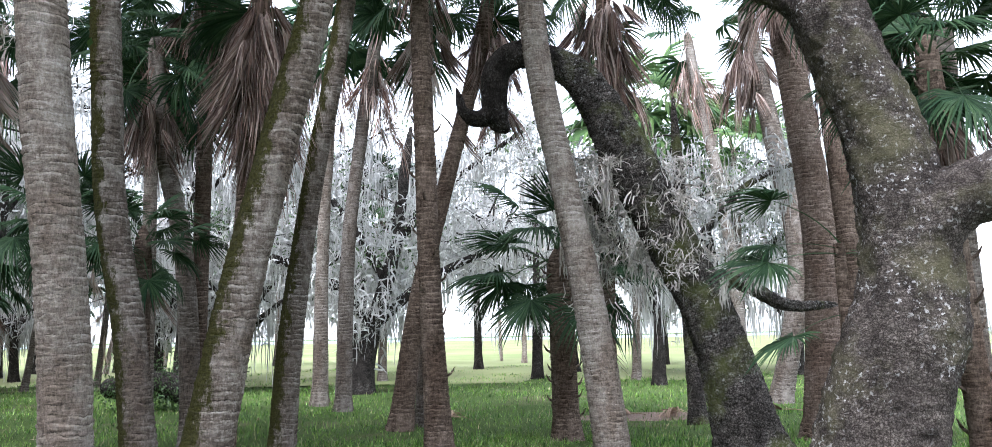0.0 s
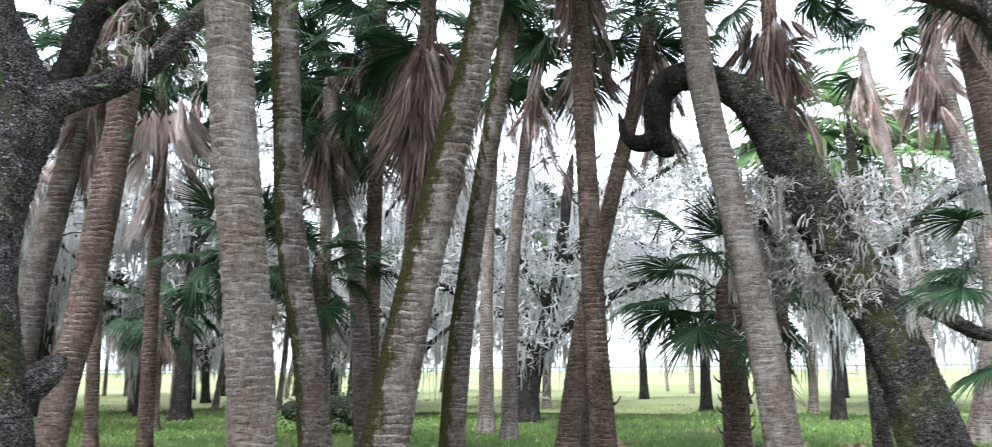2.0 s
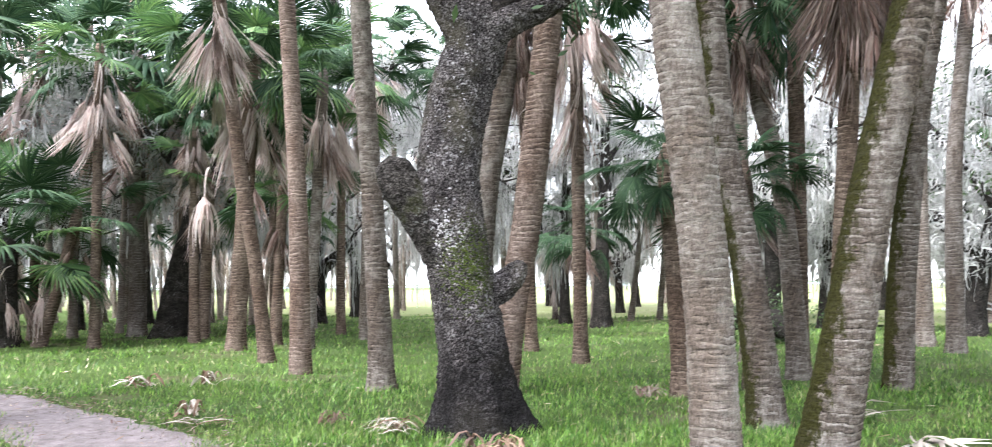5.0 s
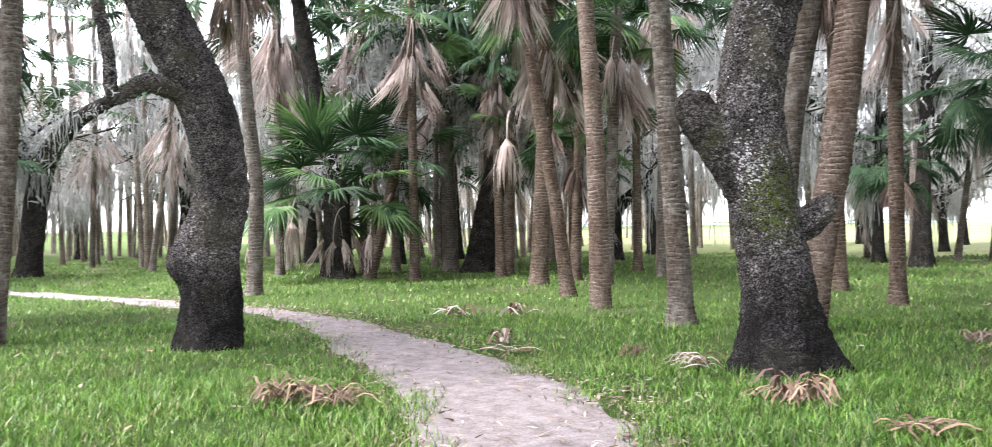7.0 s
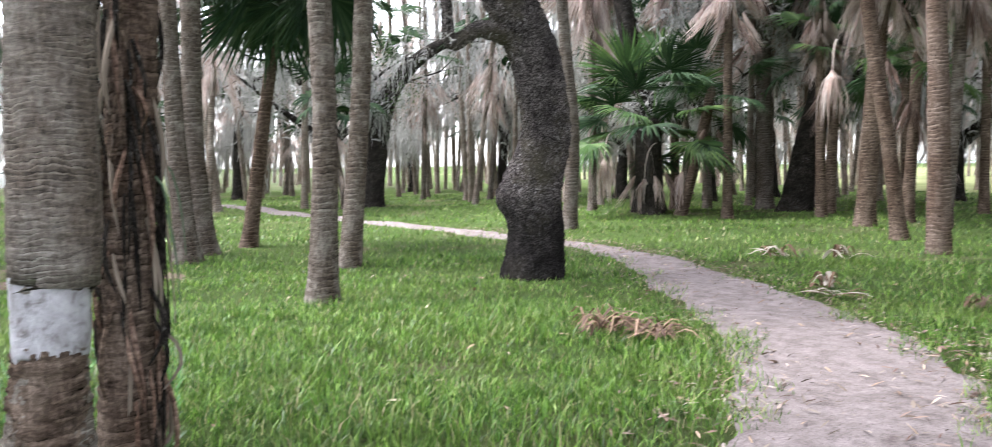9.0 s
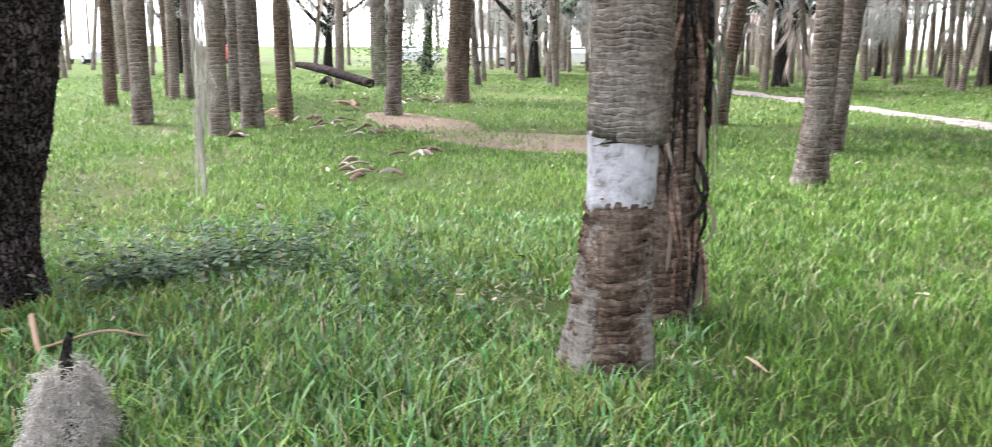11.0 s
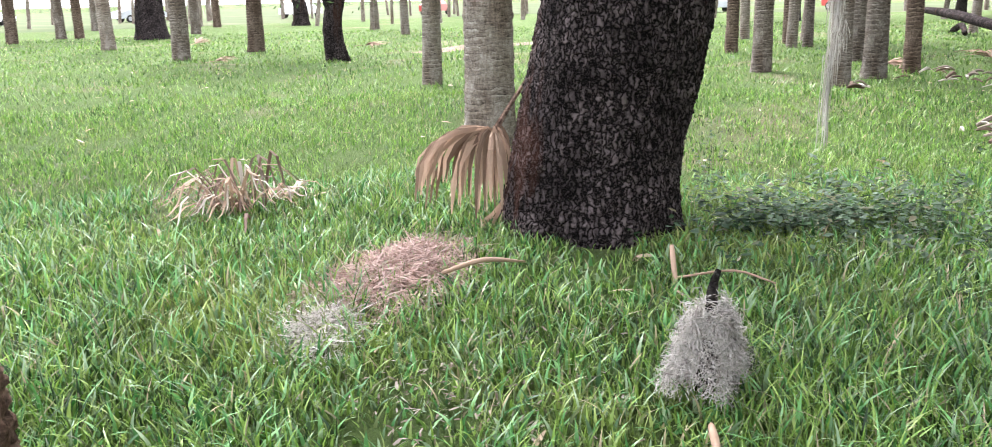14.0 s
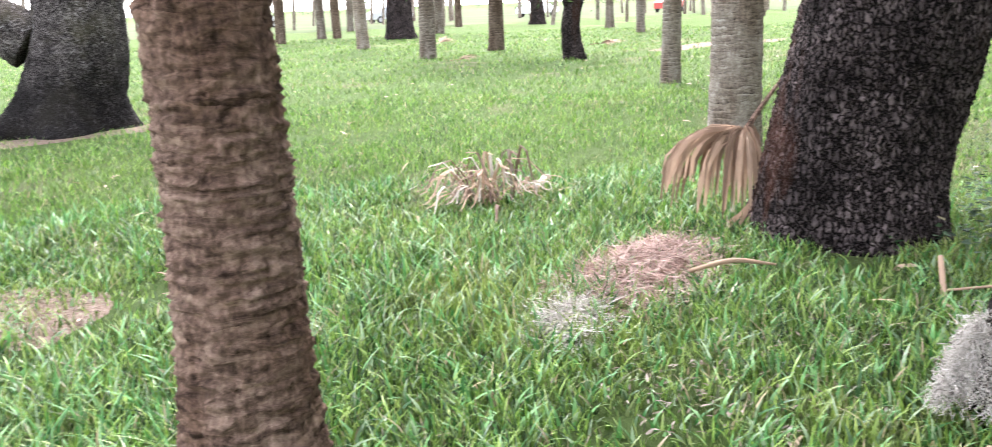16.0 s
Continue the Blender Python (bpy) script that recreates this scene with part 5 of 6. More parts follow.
oak((-4.4, 26.4), [[(-4.4, 26.4, -0.2, 0.42), (-4.25, 26.5, 1.0, 0.3), (-3.9, 26.56, 2.3, 0.26), (-3.4, 26.6, 4.2, 0.2), (-3.0, 26.6, 7.0, 0.14)],
    [(-4.0, 26.5, 2.0, 0.2), (-2.4, 26.8, 3.3, 0.15), (-0.4, 27.2, 4.3, 0.1)], [(-4.1, 26.5, 2.2, 0.2), (-5.8, 26.4, 3.6, 0.15), (-8.5, 26.0, 4.4, 0.1)], [(-3.7, 26.6, 3.4, 0.15), (-5.0, 27.0, 5.4, 0.12), (-6.8, 27.4, 7.4, 0.08)], [(-3.4, 26.6, 4.4, 0.15), (-1.6, 26.4, 6.2, 0.1), (0.4, 26.2, 7.6, 0.07)]], OAK_BLACK, "spreading oak hung thickly with grey moss at the meadow's edge", seed=11, near=False, leaves=30, beards=420, beard_size=1.1, moss_from=1.6)
oak((-12.0, 33.0), [[(-12.0, 33.0, -0.2, 0.4), (-11.8, 33.0, 2.5, 0.3), (-11.4, 33.0, 5.5, 0.2)], [(-11.9, 33, 2.2, 0.2), (-9.8, 33.0, 4.0, 0.14), (-7.2, 33.2, 5.5, 0.08)], [(-11.9, 33, 2.5, 0.2), (-14.0, 33.0, 4.6, 0.14), (-17.0, 32.5, 6.2, 0.08)], [(-11.5, 33, 5.0, 0.15), (-10.0, 33.0, 7.5, 0.1)]], OAK_BLACK, "spreading mossy oak at the meadow's edge", seed=12, near=False, leaves=30, beards=420, beard_size=1.2, moss_from=1.8)
oak((8.5, 36.0), [[(8.5, 36.0, -0.2, 0.4), (8.3, 36.0, 2.5, 0.3), (8.0, 36.0, 6.0, 0.2)], [(8.4, 36, 2.4, 0.2), (6.5, 36, 4.0, 0.14), (4.0, 36, 5.2, 0.08)], [(8.3, 36, 3.0, 0.2), (10.5, 36, 5.0, 0.14), (12.5, 36, 6.4, 0.08)]], OAK_BLACK, "mossy oak at the meadow's edge", seed=13, near=False, leaves=120, beards=200, beard_size=1.2)
oak((3.325, 16.13), [[(3.325, 16.13, -0.2, 0.16), (3.225, 16.13, 2.5, 0.13), (3.125, 16.03, 5.0, 0.09)], [(3.225, 16.13, 3.0, 0.08), (4.325, 15.93, 4.2, 0.06), (5.325, 15.73, 4.6, 0.03)], [(3.225, 16.13, 3.6, 0.08), (2.125, 15.93, 4.6, 0.05), (1.325, 15.73, 4.7, 0.03)]], OAK, "slim bare tree draped with grey moss", seed=14, near=False, beards=90, beard_size=0.9)
for k, (x, y, r, lean) in enumerate([(-12.63, -21.46, 0.26, 0.6), (-15.4, -41.8, 0.7, 0.1), (-29.9, -54.6, 0.5, -0.3)]):
    oak((x, y), [[(x, y, -0.2, r), (x + 0.1 * lean, y, 1.1, r * 0.9), (x - lean, y + 0.2 * lean, 3.0, r * 0.7), (x - 1.6 * lean, y, 5.5, r * 0.5)], [(x, y, 1.0, r * 0.6), (x + 0.5 * abs(lean) + 0.3, y, 2.6, r * 0.5), (x + 1.5, y, 4.6, r * 0.3)]], OAK_DARK, "small forked dark oak in the turf", seed=20 + k, near=False, leaves=60, beards=8)

# ---- the woods behind: more palms and mossy oaks, thinning with distance ----
def woods():
    g = np.random.default_rng(3)
    taken = [(-23.5, 11.0), (-25.7, 11.7), (-34, 4.2), (-24.6, 16.0)]
    kinds = []
    for k, (tall, r, green, dead, size) in enumerate([(12.0, 0.15, 5, 6, 1.2), (6.4, 0.12, 7, 30, 1.2), (11.0, 0.12, 5, 20, 1.2), (12.4, 0.11, 5, 6, 1.1), (8.0, 0.13, 6, 34, 1.25), (12.5, 0.1, 5, 6, 1.1), (11.5, 0.13, 5, 8, 1.2), (3.8, 0.12, 9, 18, 0.95)]):
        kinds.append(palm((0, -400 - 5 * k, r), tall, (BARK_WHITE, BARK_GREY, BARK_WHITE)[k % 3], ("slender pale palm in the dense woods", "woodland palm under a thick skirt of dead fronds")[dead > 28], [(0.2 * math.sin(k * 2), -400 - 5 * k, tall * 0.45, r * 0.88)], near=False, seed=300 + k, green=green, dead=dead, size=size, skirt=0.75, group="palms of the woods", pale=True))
    spots = []
    for az0, az1, d0, d1, count in ((34, 62, 28, 60, 60), (62, 104, 28, 64, 150), (45, 104, 56, 92, 230), (104, 128, 34, 90, 22), (8, 34, 34, 62, 12), (-24, 8, 44, 62, 5), (128, 205, 42, 95, 46), (120, 205, 56, 95, 70)):
        for k in range(count):
            az, d = radians(g.uniform(az0, az1)), math.sqrt(g.uniform(d0 * d0, d1 * d1))
            x, y = -0.4 - math.sin(az) * d, -0.3 + math.cos(az) * d
            if path_gap(np.array(x), np.array(y)) < 0.8 or any(math.hypot(x - a, y - b) < 1.1 for a, b in taken):
                continue
            taken.append((x, y))
            spots.append((x, y))
    far = [s for s in spots if math.hypot(*s) > 53]
    spots = [s for s in spots if math.hypot(*s) <= 53]
    poles, skirts = Heap(), Heap()
    for x, y in far:
        tall, r, lean = g.uniform(6, 13), g.uniform(0.1, 0.17), g.normal(0, 0.3, 2)
        v, f = tube([(x, y, -0.1, r * 1.1), (x + lean[0], y + lean[1], tall * 0.5, r * 0.9), (x + lean[0] * 1.6, y + lean[1] * 1.6, tall, r * 0.85)], 8, 0.5, close=False)
        poles.put((v, np.array(f)), Matrix())
        for k in range(14):
            skirts.put(FAR_DEAD[k % 2], Matrix.LocRotScale((x + lean[0] * 1.6, y + lean[1] * 1.6, tall - g.uniform(0, 2.4)), Euler((radians(g.uniform(-55, 18)), g.normal(0, 0.3), k * 2.4)), Vector((1.2,) * 3)))
    tagged(new("far_palm_trunks", poles.mesh("far_palm_trunks", BARK_WHITE)), "slender pale palm trunks crowding the far woods", "palm trunks", kind="stuff")
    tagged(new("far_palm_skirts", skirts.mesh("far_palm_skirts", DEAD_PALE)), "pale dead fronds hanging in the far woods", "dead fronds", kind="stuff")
    for k, (x, y) in enumerate(spots):
        copy_thing(kinds[(k * 5 + k // 8) % 8], pose(x, y, 0, g.normal(0, 3.5), g.normal(0, 3.5), g.uniform(0, 360)))
    for ob in kinds:
        x, y = spots.pop()
        ob.matrix_basis = pose(x + 0.9, y + 0.9, 0, 0, 0, 0)
    oaks = [spreading_oak(0.0, -440.0 - 12 * k, "dark oak of the woods draped with grey moss", 60 + k, 9.0, 5.0, 0.26, 16, 220, 1.1, 2.4, "oaks of the woods") for k in range(3)]
    pale = [spreading_oak(30.0, -440.0 - 12 * k, "bare spreading oak shrouded in pale grey moss", 70 + k, 8.5, 5.5, 0.2, 4, 300, 1.0, 1.4, "mossy oaks at the meadow") for k in range(3)]
    for k, (x, y) in enumerate([(-9.0, 29.5), (1.0, 33.0), (4.6, 28.0), (-14.5, 37.0), (-6.5, 39.0), (-1.5, 43.0), (10.5, 33.0), (14.5, 40.0), (-18.5, 29.0), (-21.0, 38.0), (7.5, 44.0), (-11.0, 46.0)]):
        copy_thing(pale[k % 3], pose(x, y, 0, 0, 0, g.uniform(0, 360)))
    tall = spreading_oak(60.0, -440.0, "tall oak hung with pale grey moss", 80, 11.0, 6.0, 0.28, 20, 320, 1.1, 3.0, "mossy oaks at the meadow")
    for x, y in ((-30.5, 30.0), (-15.5, 26.5), (-10.2, 28.0), (-21.5, 27.0), (-27.5, 24.0), (-5.5, 33.0)):
        copy_thing(tall, pose(x, y, 0, 0, 0, g.uniform(0, 360)))
    tall.matrix_basis = pose(2.6, 38.0, 0, 0, 0, 60)
    for k, ob in enumerate(pale):
        ob.matrix_basis = pose(-24 - 5 * k, 42 + 3 * k, 0, 0, 0, 40 * k)
    places = []
    for az0, az1, d0, d1, count in ((34, 104, 30, 60, 12), (6, 34, 38, 60, 6), (104, 125, 45, 85, 5)):
        for k in range(count):
            az, d = radians(az0 + (az1 - az0) * (k + g.uniform(0.1, 0.9)) / count), g.uniform(d0, d1)
            places.append((-0.4 - math.sin(az) * d, -0.3 + math.cos(az) * d))
    for k, (x, y) in enumerate(places):
        copy_thing(oaks[k % 3], pose(x, y, 0, 0, 0, g.uniform(0, 360)))
    for k, ob in enumerate(oaks):
        ob.matrix_basis = pose(-70 - 6 * k, 38 + 9 * k, 0, 0, 0, 0)


woods()


def moss_curtain(az0, az1, d0, d1, low, high, count, long, seed):
    """Grey moss hanging in ragged drapes from the far branches, thickest round the boughs that carry it."""
    g = np.random.default_rng(seed)
    h = Heap()
    boughs = [(radians(g.uniform(az0, az1)), g.uniform(d0, d1), g.uniform(low + 1, high), g.uniform(1.0, 3.5)) for k in range(count // 22)]
    for k in range(count):
        az, d, top, reach = boughs[g.integers(len(boughs))]
        along = g.normal(0, 0.5) * reach
        x, y = -0.4 - math.sin(az) * d + math.cos(az) * along, -0.3 + math.cos(az) * d + math.sin(az) * along
        z = max(low, top + g.normal(0, 0.35) - 0.12 * along * along)
        h.put(FAR_BEARDS[g.integers(4)], Matrix.LocRotScale((x + g.normal(0, 0.4), y + g.normal(0, 0.4), z), Euler((0, 0, g.uniform(0, 6.28))), Vector((1.5, 1.5, long * g.uniform(0.5, 1.4)))))
    return tagged(new("moss_drapes", h.mesh("moss_drapes", MOSS)), "grey moss hanging in drapes through the far woods", "moss", kind="stuff")


moss_curtain(36, 108, 44, 80, 1.5, 11.5, 2400, 1.7, 1)
moss_curtain(48, 78, 30, 46, 1.2, 9.5, 700, 0.9, 3)
moss_curtain(-26, 36, 34, 60, 2.0, 9.5, 1300, 1.3, 2)

# ---- the banded palm and its dead neighbour ----
tree = palm((-4.5, -1.15, 0.19), 9.0, BARK_LINED, "grey ringed palm with a painted white band and shaggy foot", [(-4.51, -1.13, 0.35, 0.17), (-4.51, -1.11, 0.7, 0.145), (-4.51, -1.1, 0.98, 0.148), (-4.51, -1.09, 1.06, 0.17), (-4.51, -1.08, 1.12, 0.182), (-4.52, -1.06, 2.0, 0.178), (-4.55, -1.0, 4.0, 0.17)], seed=60, flare=0.25, fine=48)
v, f = tube([(0.0, 0.04, 0.73, 0.14), (0.0, 0.04, 0.75, 0.149), (0.0, 0.045, 0.78, 0.151), (0.0, 0.05, 0.9, 0.152), (0.0, 0.052, 1.0, 0.155), (0.0, 0.055, 1.06, 0.16)], 48, 0.02, ringed(61, 0.02, 0.01), close=False)
turn = np.arange(48) * np.pi / 24
v[:48, 2] += 0.03 * np.sin(2 * turn + 1) + 0.02 * np.sin(5 * turn) - 0.012 * np.sin(7 * turn + 2)
v[-48:, 2] += 0.012 * np.sin(3 * turn)
part("paint_band", mesh_of("paint_band", v, f, BAND, True), tree, "flaking whitewashed band")
v, f = tube([(0, -0.01, -0.1, 0.24), (0.0, 0.01, 0.15, 0.2), (0.0, 0.02, 0.4, 0.176), (0.0, 0.035, 0.62, 0.158), (0.0, 0.04, 0.73, 0.152), (0.0, 0.04, 0.8, 0.132)], 64, 0.014, ringed(66, 0.03, 0.02), close=False)
part("foot", mesh_of("foot", relief(v, 64, 0.02, 0.05, 0.7), f, BARK_BROWN, True), tree, "rough brown fibrous foot")
palm((-5.35, -0.92, 0.15), 4.6, BARK_BROWN, "dead dark palm wrapped in shaggy fibre and vines", [(-5.36, -0.9, 0.87, 0.135), (-5.38, -0.84, 2.07, 0.13)], seed=62, green=0, dead=6, size=0.8, flare=0.2, fine=40)
ob = new("dead_vines")
ob.matrix_basis = pose(-5.36, -0.88, 0)
tagged(ob, "dry brown vines and leaf strips clinging round a dead palm", "vine")
g = np.random.default_rng(12)
for k in range(170):
    az, z0 = g.uniform(0, 6.28), g.uniform(0.35, 3.0)
    long, off, turn = g.uniform(0.2, 0.7), abs(g.normal(0, 0.05)), g.normal(0, 0.5)
    pts = [(math.cos(az + turn * t / 3) * (0.125 + off * math.sin(t)), math.sin(az + turn * t / 3) * (0.125 + off * math.sin(t)), max(0.02, z0 - long * t / 3), r) for t, r in ((0, 0.008), (1, 0.014), (2, 0.012), (3, 0.004))]
    v, f = tube(pts, 4, 0.12, gnarled(k, 0.2, 0))
    part("vine", mesh_of("vine", v, f, (TWIG, OAK_BLACK, BARK_BROWN, OAK_BLACK, BARK_FIBRE)[k % 5]), ob)
for k in range(9):
    az, z0, long = 1.9 + g.normal(0, 0.35), g.uniform(1.1, 1.9), g.uniform(0.35, 0.7)
    d, out = np.array((math.cos(az), math.sin(az))), g.uniform(0.05, 0.16)
    pts = [(*(d * (0.12 + out * u)), z0 - long * w, r) for u, w, r in ((0, 0, 0.006), (0.7, 0.2, 0.008), (1.0, 0.6, 0.006), (1.1, 1.0, 0.002))]
    v, f = tube(pts, 4, 0.12)
    part("vine", mesh_of("vine", v, f, (WEED, TWIG, OAK_BLACK)[k % 3]), ob, "trailing stem")

# ---- things on the ground ----
def fallen_frond(x, y, z, turn, size, label, seed, tip=0, roll=0, material=None):
    """A dry fan lying on the ground: a stalk and its curled leaflets."""
    g = np.random.default_rng(seed)
    ob = new("fallen_frond")
    ob.matrix_basis = pose(x, y, z, tip, roll, turn)
    tagged(ob, label, "palm frond", "fallen fronds")
    v, f = tube([(0, 0, 0, 0.016), (0.02, 0.25, 0.03, 0.013), (0.0, 0.5, 0.02, 0.01)], 5, 0.1)
    part("stalk", mesh_of("stalk", v * size, f, material or STRAW), ob)
    for k in range(32):
        a = ((k + 0.5) / 32 * 2 - 1) * 0.5 + g.normal(0, 0.1)
        long, curl, lift = g.uniform(0.6, 1.15), g.normal(0, 0.4), g.uniform(0.05, 0.24)
        vs, fs = [], []
        for t, w in ((0, 0.008), (0.3, 0.028), (0.6, 0.026), (0.85, 0.016), (1.0, 0.003)):
            b = a + curl * t * t
            q = np.array((math.sin(b) * long * t, 0.5 + math.cos(b) * long * t, lift * long * math.sin(t * 2.9) - 0.06 * t))
            s = np.array((math.cos(b), -math.sin(b), g.uniform(-0.5, 0.5))) * w
            vs += [(q - s) * size, (q + s) * size]
        for t in range(4):
            fs.append((2 * t, 2 * t + 1, 2 * t + 3, 2 * t + 2))
        part("leaflet", mesh_of("leaflet", vs, fs, material or STRAW), ob)
    return ob


def ribbon(parent, points, widths, across, material, name="leaflet"):
    """One leaflet: a creased strip along points, across its width."""
    vs, fs = [], []
    for p, w, a in zip(points, widths, across):
        a = np.array(a) / (np.linalg.norm(a) + 1e-6)
        vs += [p - a * w, p + np.array((0, 0, 0.35 * w)), p + a * w]
    for t in range(len(points) - 1):
        a = 3 * t
        fs += [(a, a + 1, a + 4, a + 3), (a + 1, a + 2, a + 5, a + 4)]
    return part(name, mesh_of(name, vs, fs, material), parent)


def sprawl(x, y, label, seed, count, long, rise, heading, spread, material=None, name="dry_frond_tuft", both=0.0, width=0.01):
    """A dry fan lying in the grass: leaflets arch up from its foot and curl over."""
    g = np.random.default_rng(seed)
    ob = thing(name, x, y, float(lumps(x, y)), label, "palm frond", "fallen fronds")
    for k in range(count):
        az = heading + g.normal(0, spread) + (math.pi if g.random() < both else 0)
        d, reach, up = np.array((math.cos(az), math.sin(az), 0)), long * g.uniform(0.5, 1.15), rise * g.uniform(0.3, 1.2)
        side = np.array((-d[1], d[0], g.uniform(-0.3, 0.3)))
        bend, foot = g.normal(0, 0.22) * long, np.append(g.normal(0, 0.11, 2) * long * 2, 0.04)
        pts = []
        for t in (0, 0.2, 0.42, 0.64, 0.84, 1.0):
            q = foot + d * reach * t * (1 - 0.12 * t) + side * bend * t * t + np.array((0, 0, up * math.sin(min(1.0, t * 1.15) * 2.75)))
            q[2] = max(q[2], 0.035)
            pts.append(q)
        w = width * g.uniform(0.6, 1.3)
        ribbon(ob, pts, [w * 0.5, w, w * 1.05, w * 0.9, w * 0.6, 0.002], [side] * 6, (material or (STRAW, STRAW, BLEACHED, DEAD))[k % len(material or "four")])
    return ob


sprawl(-2.95, -6.83, "dry straw-coloured frond tuft curling out of the grass", 71, 54, 0.5, 0.3, 0.3, 1.0)
sprawl(-2.98, -6.86, "upright dry leaflets of a torn frond", 73, 22, 0.5, 0.36, 2.9, 1.2, (DEAD, STRAW, TWIG))
sprawl(-3.42, -7.02, "broken straw-coloured frond beside a dry tuft", 72, 26, 0.3, 0.1, 3.3, 1.2, (STRAW, BLEACHED))

# frond leaning against the dark oak: stalk up to the trunk, leaflets arching out and hanging to the ground
ob = thing("leaning_frond", -4.02, -5.4, 0, "dry tan frond hung by its stalk against the oak", "palm frond", "fallen fronds")
g = np.random.default_rng(5)
away, facing = np.array((0.82, -0.57, 0)), np.array((0.57, 0.82, 0))
hub = np.array((-0.11, 0.03, 0.62))
v, f = tube([(*(hub - away * 0.24 + (0, 0, 0.36)), 0.013), (*(hub - away * 0.1 + (0, 0, 0.16)), 0.016), (*hub, 0.022), (*(hub + away * 0.04 - (0, 0, 0.04)), 0.012)], 6, 0.05)
part("stalk", mesh_of("stalk", v, f, BARK_FIBRE), ob, "reddish brown stalk")
for k in range(52):
    reach = 0.66 * ((k * 23 % 52 + g.uniform(0, 1)) / 52) - 0.12
    drop, front, twist = g.uniform(0.36, 0.6) - 0.3 * max(reach, 0), g.uniform(-0.05, 0.26), g.uniform(-0.9, 0.9)
    wide, fall = g.uniform(0.011, 0.024), g.uniform(1.1, 2.4)
    pts, across = [], []
    for t in (0, 0.18, 0.36, 0.56, 0.78, 1.0):
        q = hub + away * reach * math.sin(t * 1.57) + facing * front * math.sin(t * 1.4) + np.array((0, 0, 0.07 * math.sin(t * 3.0) - drop * t**fall))
        q[2] = max(q[2], 0.04)
        pts.append(q)
        across.append((away + facing * twist) * (0.3 + t) + np.array((0, 0, 0.9 * (1 - t))))
    ribbon(ob, pts, [0.007, wide * 0.8, wide, wide, wide * 0.8, 0.004], across, (DRY_TAN, DRY_TAN, STRAW, DRY_TAN, TAN)[k % 5])
for k in range(7):
    top = hub + away * (-0.16 + 0.03 * k) + facing * 0.12 + np.array((0, 0, -0.18 - 0.07 * k))
    end = top + away * (0.1 + 0.03 * k) + facing * 0.1 - np.array((0, 0, 0.32))
    end[2] = max(end[2], 0.03)
    ribbon(ob, [top, top * 0.5 + end * 0.5, end], [0.008, 0.019, 0.012], [away + facing * 0.4] * 3, DRY_TAN)


def boot_pile(x, y, spread, count, label, seed):
    """Broken leaf bases and strips of palm heaped on the ground."""
    g = np.random.default_rng(seed)
    ob = thing("palm_debris", x, y, float(lumps(x, y)), label, "debris", "palm debris")
    for k in range(count):
        px, py = g.normal(0, spread, 2)
        az, long, r = g.uniform(0, 6.28), g.uniform(0.14, 0.36), g.uniform(0.012, 0.034)
        d = np.array((math.cos(az), math.sin(az))) * long
        z = 0.04 + abs(g.normal(0, 0.07))
        v, f = tube([(px, py, z, r * 0.5), (px + d[0] * 0.4, py + d[1] * 0.4, z + 0.02, r), (px + d[0], py + d[1], z * 0.7, r * 0.6)], 7, 0.06, gnarled(seed * 50 + k, 0.15, 0))
        part("leaf_base", mesh_of("leaf_base", v, f, (DEAD, BLEACHED, TWIG, DEAD)[k % 4]), ob)
    return ob


for k, (x, y, spread, count) in enumerate([(-9.95, -4.3, 0.2, 11), (-12.1, -4.3, 0.16, 8), (-14.2, -5.7, 0.25, 8), (-15.6, -7.0, 0.25, 9), (-16.9, -8.1, 0.3, 10), (-12.8, -7.5, 0.15, 4), (-22.6, -7.6, 0.6, 20)]):
    boot_pile(x, y, spread, count, "heap of pale broken palm leaf bases on the turf", 10 + k)


def heap_of_strands(x, y, a, b, turn, tall, count, material, name, label, category, seed, long=0.16, width=0.0022):
    """A loose mat of thin curling strands."""
    g = np.random.default_rng(seed)
    h = Heap()
    for k in range(count):
        u, w = g.normal(0, 0.42, 2)
        rr = math.hypot(u, w)
        if rr > 1:
            continue
        px = u * a * math.cos(turn) - w * b * math.sin(turn)
        py = u * a * math.sin(turn) + w * b * math.cos(turn)
        z = tall * (1 - rr**1.5) * g.uniform(0.3, 1.0) + 0.01
        az = g.uniform(0, 6.28)
        p = np.array((px, py, z))
        d = np.array((math.cos(az), math.sin(az), g.normal(0, 0.2)))
        vs, fs = [], []
        across = np.array((-d[1], d[0], g.normal(0, 0.5)))
        for t in range(5):
            ww = width * (1 if t < 4 else 0.3)
            vs += [p - across * ww, p + across * ww]
            p = p + d * long * g.uniform(0.15, 0.3)
            d = d + g.normal(0, 0.5, 3) * (1, 1, 0.6)
            p[2] = max(p[2], 0.008)
        for t in range(4):
            fs.append((2 * t, 2 * t + 1, 2 * t + 3, 2 * t + 2))
        h.put((np.array(vs), np.array(fs)), Matrix())
    ob = new(name, h.mesh(name, material))
    ob.matrix_basis = pose(x, y, float(lumps(x, y)))
    return tagged(ob, label, category, kind="stuff")


heap_of_strands(-3.0, -4.87, 0.95, 0.46, 0.5, 0.11, 8000, THATCH, "moss_mat", "flat heap of dried reddish-brown moss on the grass", "moss", 1, 0.09, 0.0024)
heap_of_strands(-2.25, -4.42, 0.42, 0.2, 0.8, 0.09, 2200, MOSS_DRY, "moss_mat", "small heap of grey moss on the grass", "moss", 2, 0.1, 0.0018)


